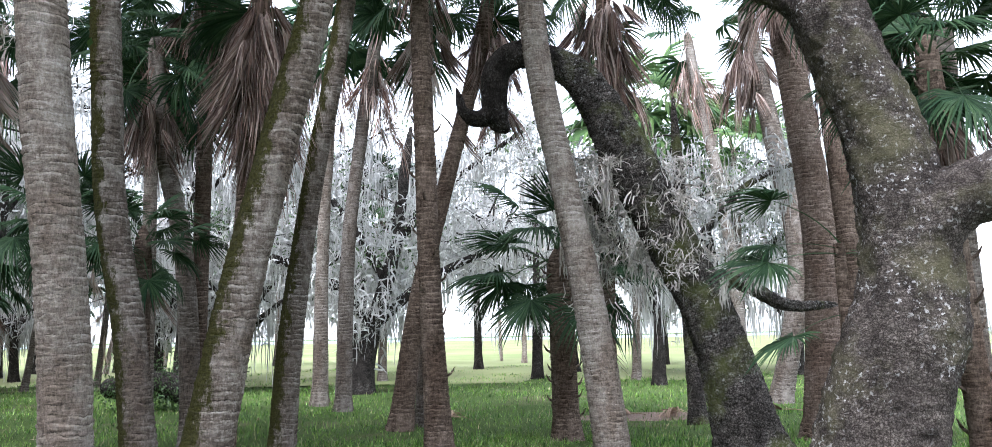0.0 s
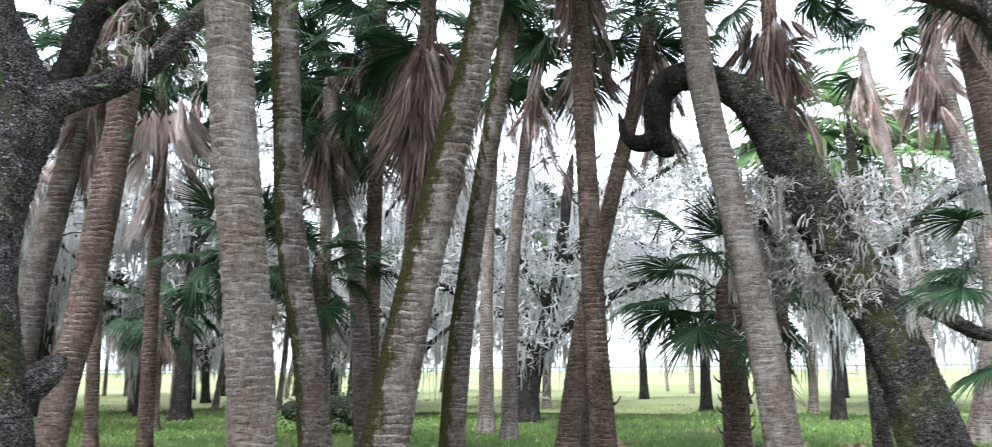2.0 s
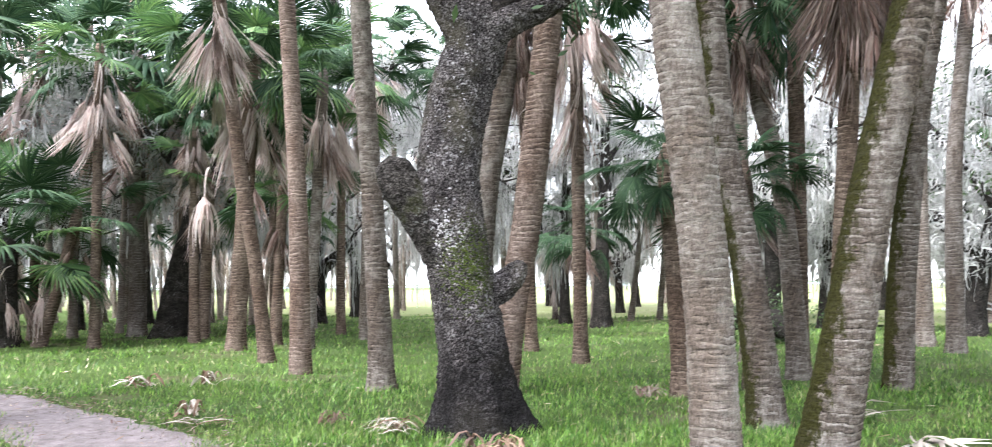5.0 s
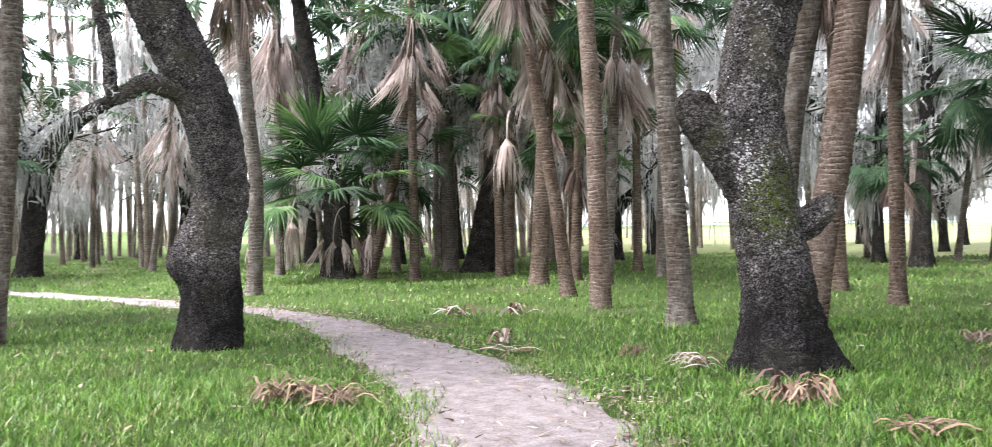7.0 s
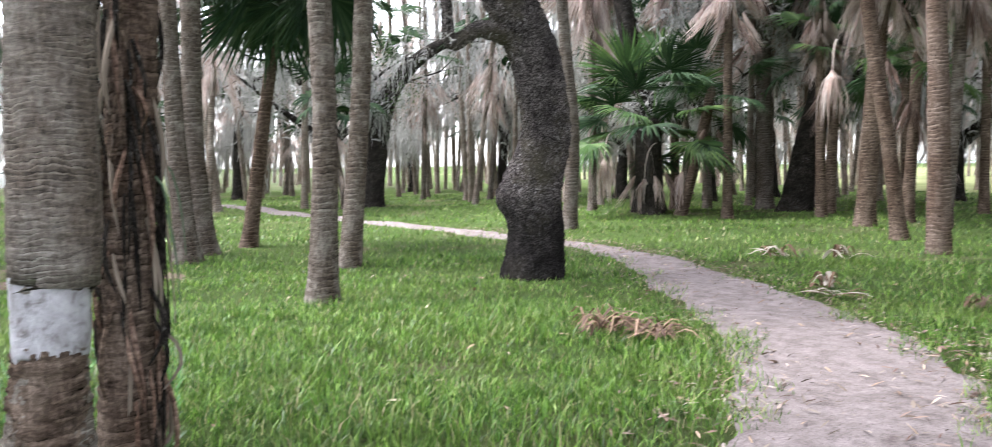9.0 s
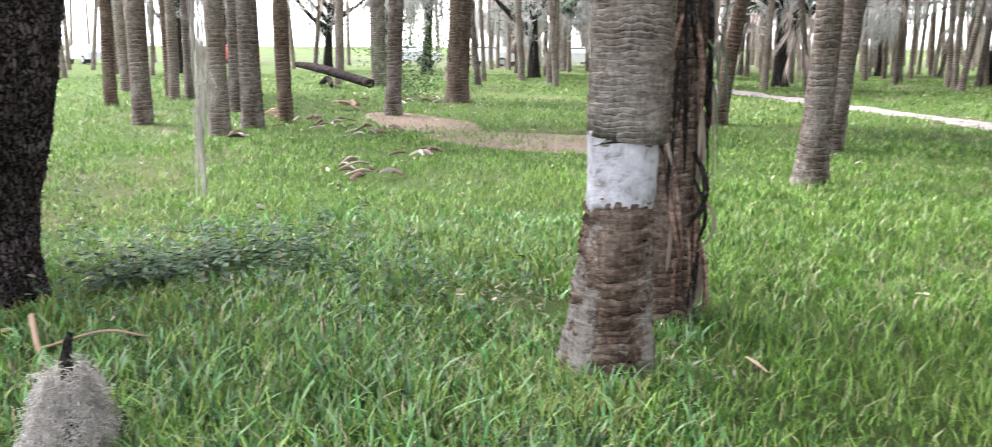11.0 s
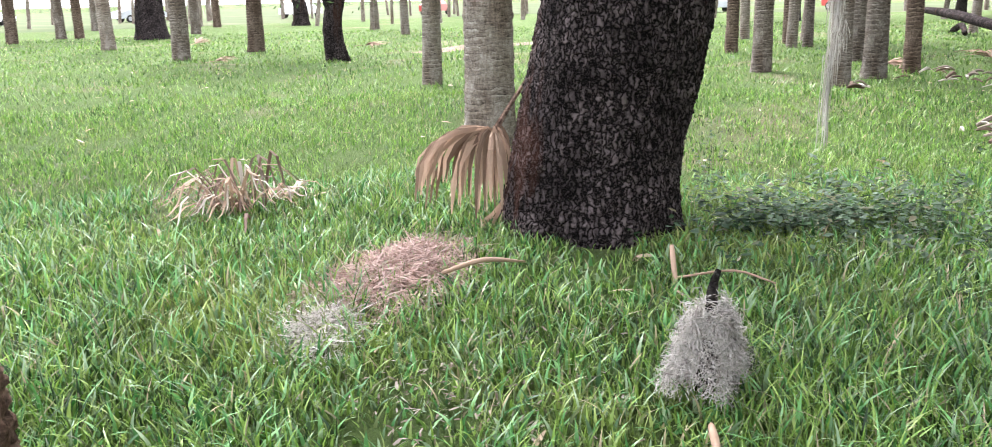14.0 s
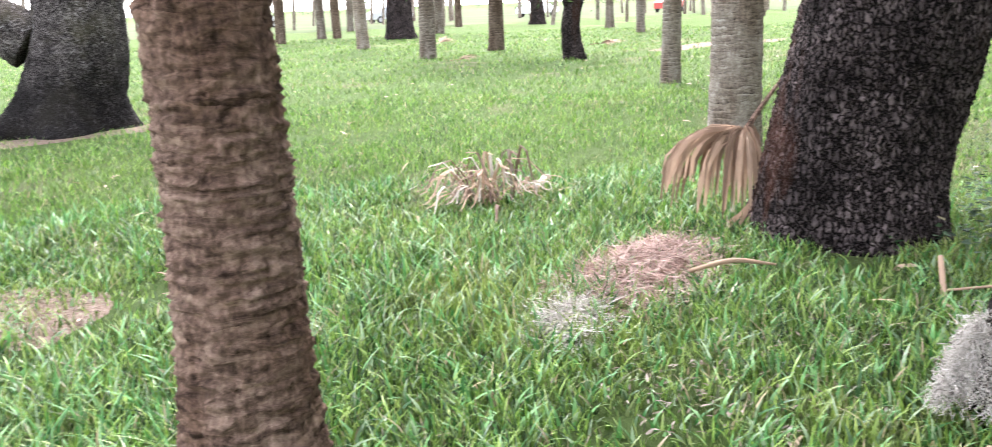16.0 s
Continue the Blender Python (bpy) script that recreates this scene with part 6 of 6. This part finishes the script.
def moss_mound(x, y):
    """Grey moss hung over a short stump."""
    ob = thing("moss_covered_stump", x, y, -0.02, "short dark stump draped with a mound of grey moss", "stump")
    v, f = tube([(0.02, 0, -0.05, 0.05), (0.0, 0.01, 0.2, 0.03), (0.0, 0.0, 0.42, 0.018), (-0.02, 0.01, 0.5, 0.009)], 9, 0.03, gnarled(8, 0.12, 0.2))
    part("stump", mesh_of("stump", v, f, OAK_BLACK), ob)
    g = np.random.default_rng(9)
    h = Heap()
    for k in range(8200):
        az, t0 = g.uniform(0, 6.28), g.uniform(0, 0.75)
        r0 = (0.088 + 0.135 * t0**1.1) * (1 + 0.45 * math.cos(2 * az - 1.1)) * (1 + 0.2 * math.sin(3 * az + 1) + 0.12 * math.sin(7 * az + 4 * t0))
        p = np.array((math.cos(az) * r0, math.sin(az) * r0, 0.32 - 0.06 * math.cos(az + 2.4) - 0.33 * t0**1.2 + 0.04 * math.sin(5 * az) + g.normal(0, 0.02)))
        vs, fs = [], []
        across = np.array((-math.sin(az), math.cos(az), g.normal(0, 0.6)))
        for t in range(5):
            vs += [p - across * 0.0011, p + across * 0.0011]
            p = p + np.array((g.normal(0, 0.012) - math.cos(az) * 0.002, g.normal(0, 0.012) - math.sin(az) * 0.002, -0.004 + g.normal(0, 0.011)))
            p[2] = max(p[2], 0.01)
        for t in range(4):
            fs.append((2 * t, 2 * t + 1, 2 * t + 3, 2 * t + 2))
        h.put((np.array(vs), np.array(fs)), Matrix())
    tagged(part("moss", h.mesh("moss", MOSS_DRY), ob, "tangled grey moss"), kind="stuff")


moss_mound(-3.0, -2.85)

h = Heap()
g = np.random.default_rng(77)
for k in range(16):
    h.put(BEARDS[k % 4], Matrix.LocRotScale((g.normal(0, 0.03), g.normal(0, 0.03), 5.1 - 0.28 * k), Euler((0, 0, k)), Vector((0.26, 0.26, 0.8))))
ob = new("hanging_moss", h.mesh("hanging_moss", MOSS_DRY))
ob.matrix_basis = pose(-8.27, -5.34, 0)
tagged(ob, "long thin rope of grey moss hanging from a branch", "moss", kind="stuff")


def weeds(x, y, a, b, count, seed, low=0.08, high=0.3, leaf=0.024):
    """Broad-leaved weeds: thin upright stems with oval leaves all the way up."""
    g = np.random.default_rng(seed)
    h = Heap()
    for k in range(count):
        px, py = x + g.normal(0, a), y + g.normal(0, b)
        if math.hypot(px + 4.52, py + 4.87) < 0.62:
            continue
        tall, lean, z0 = g.uniform(low, high), g.normal(0, 0.12, 2), float(lumps(px, py))
        top = np.array((px + lean[0] * tall, py + lean[1] * tall, z0 + tall))
        foot = np.array((px, py, z0 - 0.02))
        side = np.array((0.003, 0.002, 0))
        h.put((np.array([foot - side, foot + side, top + side * 0.4, top - side * 0.4]), np.array([[0, 1, 2, 3]])), Matrix())
        for t in range(5 + int(tall * 16)):
            az, s = t * 2.4 + g.normal(0, 0.4), leaf * g.uniform(0.5, 1.25)
            d = np.array((math.cos(az), math.sin(az), g.uniform(-0.35, 0.45)))
            e = np.array((-d[1], d[0], g.uniform(-0.4, 0.4))) * s * 0.62
            q = foot + (top - foot) * (0.25 + 0.75 * g.uniform(0, 1))
            m = np.array((0, 0, -0.12 * s))
            h.put((np.array([q, q + d * s * 0.8 + e, q + d * s * 1.7 + e * 0.8 + m, q + d * s * 2.5 + m * 3, q + d * s * 1.7 - e * 0.8 + m, q + d * s * 0.8 - e]), np.array([[0, 1, 2, 3], [0, 3, 4, 5]])), Matrix())
    ob = new("weeds", h.mesh("weeds", WEED))
    return tagged(ob, "dark green broad-leaved weeds in the grass", "weeds", kind="stuff")


weeds(-5.15, -4.1, 0.35, 0.2, 100, 1)
weeds(-5.5, -3.8, 0.4, 0.2, 120, 2)
weeds(-5.9, -3.4, 0.4, 0.25, 110, 3)
weeds(-6.3, -3.9, 0.6, 0.45, 60, 4)
weeds(-5.5, -4.65, 0.2, 0.14, 14, 5, 0.3, 0.75, 0.017)
weeds(-5.3, -2.5, 0.4, 0.35, 50, 6)

for k, (pts, label) in enumerate([
    ([(-3.95, -3.78, 0.2, 0.012), (-3.87, -3.7, 0.12, 0.014), (-3.75, -3.58, 0.03, 0.012)], "pale dry stalk stuck in the grass"),
    ([(-3.8, -3.62, 0.1, 0.006), (-3.95, -3.4, 0.15, 0.006), (-4.0, -3.2, 0.12, 0.004)], "thin dry stalk lying on the grass"),
    ([(-3.05, -4.55, 0.08, 0.012), (-3.25, -4.45, 0.13, 0.014), (-3.45, -4.35, 0.1, 0.006)], "pale strip of dead leaf stalk on the grass"),
    ([(-2.7, -2.62, 0.05, 0.012), (-2.55, -2.5, 0.1, 0.014), (-2.45, -2.4, 0.06, 0.01)], "pale strip of dead leaf stalk in the grass"),
    ([(-35.1, -16.5, 0.7, 0.13), (-32.0, -14.2, 0.62, 0.17), (-28.5, -11.0, 0.25, 0.16)], "fallen grey log lying across the turf"),
    ([(-33.0, -14.6, 0.05, 0.09), (-31.0, -13.5, 0.3, 0.1), (-29.6, -12.8, 0.12, 0.08)], "shorter fallen branch beside a log"),
]):
    v, f = tube(pts, 10, 0.05, gnarled(80 + k, 0.08, 0.0))
    tagged(new("log" if "grey log" in label else "fallen_branch" if "branch" in label else "dry_stalk", mesh_of("stick", v, f, STRAW if k < 4 else OAK_DARK, True)), label, "log" if k > 3 else "stalk")

for k, (x, y, turn, size, label) in enumerate([
    (-3.0, 9.6, 20, 0.8, "dark weathered frond on bare ground"), (-2.3, 8.9, 200, 0.9, "grey weathered frond on bare ground"),
    (2.6, 17.6, 40, 0.9, "pale fallen frond by the leaning oak"), (3.4, 18.1, 150, 0.8, "pale fallen frond by the leaning oak"), (5.6, 17.4, 60, 0.9, "pale fallen frond by the leaning oak"), (-1.2, 17.5, 0, 0.7, "dry frond in the grass"),
    (-17.3, -9.6, 30, 0.7, "dry frond in the turf"), (-19.5, -8.0, 130, 0.9, "dry frond in the turf"), (-16.0, -26.0, 30, 0.9, "dry frond in the far turf"), (-13.5, -33.0, 130, 0.9, "dry frond in the far turf"), (-9.5, -22.5, 60, 0.6, "dry frond in the far turf"),
]):
    fallen_frond(x, y, float(lumps(x, y)) + 0.07 * size, turn, size * 0.85, label, 90 + k, tip=-4 + (k * 13) % 12, roll=(k * 29) % 30 - 15, material=BLEACHED if k < 2 else STRAW)

for x, y, count, long, rise, heading, spread, both, mats, label in [
    (-7.62, 2.75, 57, 0.42, 0.17, 0.85, 0.7, 0.4, (TAN, STRAW, DEAD), "heap of curled tan fronds in the path-side grass"),
    (-7.3, 3.02, 51, 0.36, 0.13, 0.8, 0.8, 0.4, (TAN, STRAW, DEAD), "flattened end of a tan frond heap in the grass"),
    (-4.98, 6.1, 60, 0.5, 0.2, -1.2, 0.75, 0.0, (TAN, STRAW, DEAD), "dry frond fanned out before the oak's foot"),
    (-6.52, 6.72, 40, 0.45, 0.14, 4.0, 0.5, 0.0, (BLEACHED, TAN), "dry frond caught at the oak's foot"),
    (-3.72, 5.62, 40, 0.32, 0.07, 0.8, 0.6, 0.5, (TAN, STRAW, DEAD), "brown dry frond flat on the grass"),
    (-12.26, 7.69, 13, 0.5, 0.16, 3.9, 0.6, 0.0, (TAN, BLEACHED), "bleached fan standing up from the turf"),
    (-12.0, 8.24, 12, 0.45, 0.18, 0.8, 0.6, 0.0, (BLEACHED, TAN), "bleached broken fan on the turf"),
    (-9.1, 6.12, 16, 0.42, 0.07, 0.9, 0.5, 0.5, (BLEACHED, TAN), "bleached broken frond in the grass beside the path"),
    (-9.49, 6.33, 12, 0.26, 0.18, 1.5, 1.6, 0.0, (BLEACHED, TAN), "curled bleached scrap of frond in the grass"),
    (-7.88, 6.94, 20, 0.26, 0.12, 1.5, 0.8, 0.0, (DEAD, TAN), "small brown scrap of frond in the grass"),
    (-5.94, 10.74, 27, 0.4, 0.12, 1.5, 1.2, 0.0, (TWIG, DEAD), "dark weathered frond in the turf"),
]:
    sprawl(x, y, label, int(900 + 10 * x), count, long, rise, heading, spread, mats, "fallen_frond", both, 0.026 if count < 14 else 0.012)

# dark fallen crown with low leaves beyond the leaning palms
heap = Heap()
g = np.random.default_rng(31)
for k in range(60):
    heap.put(CLUMPS[k % 3], Matrix.LocRotScale((g.normal(0, 0.9), g.normal(0, 0.5), abs(g.normal(0.3, 0.35))), Euler(g.uniform(0, 6.28, 3)), Vector((0.7,) * 3)))
ob = new("low_bush", heap.mesh("low_bush", LEAF))
ob.matrix_basis = pose(-8.3, 21.5, 0.1)
tagged(ob, "low dark green bush heaped against a fallen trunk", "bush")
heap = Heap()
for k in range(46):
    heap.put(CLUMPS[k % 3], Matrix.LocRotScale((g.normal(0, 0.5), g.normal(0, 0.5), abs(g.normal(0.7, 0.6))), Euler(g.uniform(0, 6.28, 3)), Vector((0.7,) * 3)))
ob = new("bush", heap.mesh("bush", LEAF))
ob.matrix_basis = pose(-24.6, -8.4, 0.1)
tagged(ob, "grey-green leafy bush beside the booted palm", "bush")
v, f = tube([(-7.2, 21.2, 0.2, 0.3), (-8.3, 21.6, 0.6, 0.35), (-9.8, 21.9, 0.5, 0.25)], 14, 0.1, gnarled(99, 0.08, 0))
tagged(new("fallen_tree", mesh_of("fallen_tree", v, f, OAK_BLACK, True)), "black fallen trunk in the grass", "log")


# ---- parked cars far off by the road ----
def car(x, y, turn, paint, label, tall=1.45):
    ob = thing("car", x, y, 0.05, label, "car", "parked cars", turn)
    half = [(-2.2, 0.35), (-2.25, 0.75), (-1.9, 0.95), (-1.3, 1.0), (-0.6, tall), (0.9, tall), (1.7, 0.98), (2.15, 0.9), (2.2, 0.35)]
    v = [(x, s * (0.86 if z < 1.1 else 0.66), z) for s in (-1, 1) for x, z in half]
    k = len(half)
    f = [(a, a + 1, k + a + 1, k + a) for a in range(k - 1)] + [(k - 1, 0, k, 2 * k - 1), tuple(range(k))[::-1], tuple(range(k, 2 * k))]
    part("body", mesh_of("body", v, f, paint), ob)
    for s in (-1, 1):
        w = [(-1.1, s * 0.82, 1.04), (-0.62, s * 0.7, tall - 0.08), (0.85, s * 0.7, tall - 0.08), (1.4, s * 0.82, 1.02)]
        part("window", mesh_of("window", w + [(a, b - s * 0.03, c) for a, b, c in w], [(0, 1, 2, 3), (7, 6, 5, 4), (0, 4, 5, 1), (1, 5, 6, 2), (2, 6, 7, 3), (3, 7, 4, 0)], CAR_GLASS), ob)
        for wx in (-1.4, 1.35):
            v, f = tube([(wx, s * 0.7, 0.32, 0.32), (wx, s * 0.9, 0.32, 0.32)], 16, 0.1)
            wheel = part("wheel", mesh_of("wheel", v, f, TYRE), ob)
            v, f = tube([(wx, s * 0.85, 0.32, 0.2), (wx, s * 0.91, 0.32, 0.19)], 12, 0.1)
            part("rim", mesh_of("rim", v, f, RIM), wheel, "grey metal rim")
    return ob


def paint(name, c, rough=0.3):
    n = Nodes(name, rough, 0.5)
    n.colour(n.ramp(n.noise(2.0, 3), (0.3, tuple(x * 0.9 for x in c)), (0.7, c)))
    return n.mat


CAR_GLASS, TYRE = paint("car_glass", (0.03, 0.035, 0.04), 0.1), paint("tyre_rubber", (0.02, 0.02, 0.02), 0.8)
RIM = paint("wheel_rim", (0.4, 0.4, 0.42))
WHITE, RED, SILVER = paint("car_paint_white", (0.8, 0.8, 0.8)), paint("car_paint_red", (0.45, 0.05, 0.04)), paint("car_paint_silver", (0.5, 0.52, 0.55))
for x, y, turn, p, label in [(-66, -9, 80, WHITE, "white parked car beyond the trees"), (-67, -15.5, 80, WHITE, "white parked car beyond the trees"), (-68, -22, 78, SILVER, "silver parked car beyond the trees"), (-66, -36, 70, RED, "red parked car beyond the trees"), (-62, -46, 60, SILVER, "silver parked car beyond the trees"), (-54, -72, 35, RED, "red parked car beyond the trees"), (-44, -80, 20, WHITE, "white parked car beyond the trees"), (-30, -84, 10, SILVER, "silver parked car beyond the trees"), (-18, -86, 0, WHITE, "white parked car beyond the trees")]:
    car(x, y, turn, p, label)


# ---- grass and litter ----
def grass():
    g = np.random.default_rng(17)
    eye = (-0.3, -0.5)

    def spread(n, r0, r1, az0, az1, power):
        u = g.random(n)
        r = (r0 ** (2 - power) + u * (r1 ** (2 - power) - r0 ** (2 - power))) ** (1 / (2 - power)) if power != 2 else r0 * (r1 / r0) ** u
        a = np.radians(g.uniform(az0, az1, n))
        return eye[0] - np.sin(a) * r, eye[1] + np.cos(a) * r, r

    def blades(name, x, y, r, tall, wide, segs, label, material=GRASS):
        keep = (path_gap(x, y) + 0.15 * np.sin(5 * x + 3 * y) > g.uniform(-0.3, 0.08, len(x)) + 0.4 * g.random(len(x)) ** 3) & (bare_gap(x, y) > g.uniform(-1.7, 0.35, len(x)))
        clump = np.sin(2.3 * x + 1.1 * y) + np.sin(1.7 * y - 0.9 * x + 2) + np.sin(5.1 * x - 4.3 * y)
        keep &= clump > g.uniform(-3.4, -0.9, len(x))
        weedy = ((x + 5.5 + 0.75 * (y + 3.8)) / 0.45) ** 2 + ((y + 3.8 - 0.75 * (x + 5.5)) / 0.9) ** 2
        keep &= weedy > g.uniform(-0.5, 1.6, len(x)) ** 2
        x, y, r, clump = x[keep], y[keep], r[keep], clump[keep]
        n = len(x)
        hgt = tall * g.uniform(0.45, 1.15, n) * (0.85 + 0.12 * clump)
        w = wide * g.uniform(0.6, 1.3, n) * np.maximum(1, r / 10)
        az, lean = g.uniform(0, 2 * np.pi, n), g.uniform(0.15, 1.0, n)
        d = np.stack([np.cos(az), np.sin(az)], -1)
        turn = az + np.pi / 2 + g.normal(0, 0.5, n)
        side = np.stack([np.cos(turn), np.sin(turn)], -1)
        z0 = lumps(x, y) - 0.01
        rows = []
        for s in range(segs + 1):
            t = s / segs
            off = hgt * lean * t**2
            zz = z0 + hgt * (t - 0.35 * lean * t**2)
            ww = w * (1 - t**1.5) + 0.0006
            for sg in (-1, 1):
                rows.append(np.stack([x + d[:, 0] * off + sg * side[:, 0] * ww, y + d[:, 1] * off + sg * side[:, 1] * ww, zz], -1))
        v = np.stack(rows, 1).reshape(-1, 3)
        b = np.arange(n)[:, None] * (2 * segs + 2)
        f = np.concatenate([b + np.array([[2 * s, 2 * s + 1, 2 * s + 3, 2 * s + 2]]) for s in range(segs)], 0)
        h = Heap()
        h.put((v, f), Matrix())
        return tagged(new(name, h.mesh(name, material)), label, "grass", kind="stuff")

    blades("grass", *spread(58000, 1.2, 7.5, 95, 190, 0.9), 0.14, 0.0045, 2, "fine green undergrass between coarse blades")
    blades("grass", *spread(34000, 1.2, 7.5, 95, 190, 0.9), 0.17, 0.0065, 4, "lush green blades of coarse grass")
    blades("grass", *spread(19000, 1.2, 8, 92, 190, 0.9), 0.17, 0.0098, 5, "broad pale blades standing out of the grass", GRASS_BROAD)
    blades("grass", *spread(45000, 0.4, 9, 190, 375, 0.9), 0.16, 0.006, 2, "green grass round the trodden path")
    blades("grass", *spread(40000, 8, 40, 200, 320, 1.75), 0.19, 0.007, 2, "green turf in the open clearing")
    blades("grass", *spread(6000, 0.2, 1.3, 0, 360, 0.5), 0.12, 0.006, 2, "short grass beside the trodden path")
    blades("grass", *spread(60000, 2.5, 10, 15, 97, 0.8), 0.16, 0.0048, 2, "lush green grass on both sides of the footpath", GRASS_LUSH)
    blades("grass", *spread(240000, 5.5, 15, -40, 200, 1.3), 0.12, 0.0045, 2, "fine green turf under the nearer trees", GRASS_LUSH)
    blades("grass", *spread(170000, 14, 48, -40, 200, 1.75), 0.15, 0.0055, 1, "green turf spreading under the trees", GRASS_LUSH)


grass()


def scatter(name, count, place, material, size, label, category, seed):
    """Small dry leaf bits lying about."""
    g = np.random.default_rng(seed)
    h = Heap()
    chip = np.array([(-1, -0.12, 0), (0, -0.2, 0.08), (1, -0.05, 0), (1, 0.05, 0.02), (0, 0.2, 0.1), (-1, 0.12, 0)])
    faces = np.array([[0, 1, 4, 5], [1, 2, 3, 4]])
    for k in range(count):
        x, y = place(g)
        s = size * g.uniform(0.4, 1.6)
        h.put((chip, faces), Matrix.LocRotScale((x, y, float(lumps(x, y)) + 0.035), Euler((g.normal(0, 0.25), g.normal(0, 0.25), g.uniform(0, 6.28))), Vector((s, s * g.uniform(0.5, 1.6), s))))
    return tagged(new(name, h.mesh(name, material)), label, category, kind="stuff")


def beside_path(g):
    k = g.integers(4, 12)
    t = g.random()
    c = PATH_LINE[k] * (1 - t) + PATH_LINE[k + 1] * t
    d = PATH_LINE[k + 1] - PATH_LINE[k]
    side = np.array((-d[1], d[0])) / np.linalg.norm(d)
    half = PATH_HALF[k] * (1 - t) + PATH_HALF[k + 1] * t
    q = c + side * (g.choice((-1, -1, 1)) * (half + g.normal(0.1, 0.25)))
    return q[0], q[1]


def on_turf(g):
    a, r = radians(g.uniform(10, 190)), 2.0 + 22 * g.random() ** 0.8
    return -0.3 - math.sin(a) * r, -0.5 + math.cos(a) * r


scatter("path_litter", 3200, beside_path, DEAD, 0.03, "dry leaf bits strewn along the footpath's edges", "leaf litter", 1)
scatter("path_litter", 700, lambda g: (lambda q: (q[0] + g.normal(0, 0.15), q[1] + g.normal(0.1, 0.2)))(beside_path(g)), STRAW, 0.026, "pale dry strips of leaf along the footpath", "leaf litter", 5)
scatter("leaf_litter", 1100, on_turf, STRAW, 0.04, "scattered dry leaf bits on the turf", "leaf litter", 2)
scatter("path_litter", 1800, lambda g: (lambda q: (q[0] + g.normal(0, 0.4), q[1] + g.normal(0, 0.4)))(beside_path(g)), TWIG, 0.03, "small dark twigs strewn on the footpath", "leaf litter", 3)


def worn_spots(g):
    cx, cy, a, b, turn = BARE[(2, 3, 4, 5, 6, 11, 12, 14, 15, 16)[g.integers(10)]]
    return cx + g.normal(0, 0.24), cy + g.normal(0, 0.2)


scatter("leaf_litter", 1500, worn_spots, TWIG, 0.016, "brown leaf bits in worn spots of the turf", "leaf litter", 4)
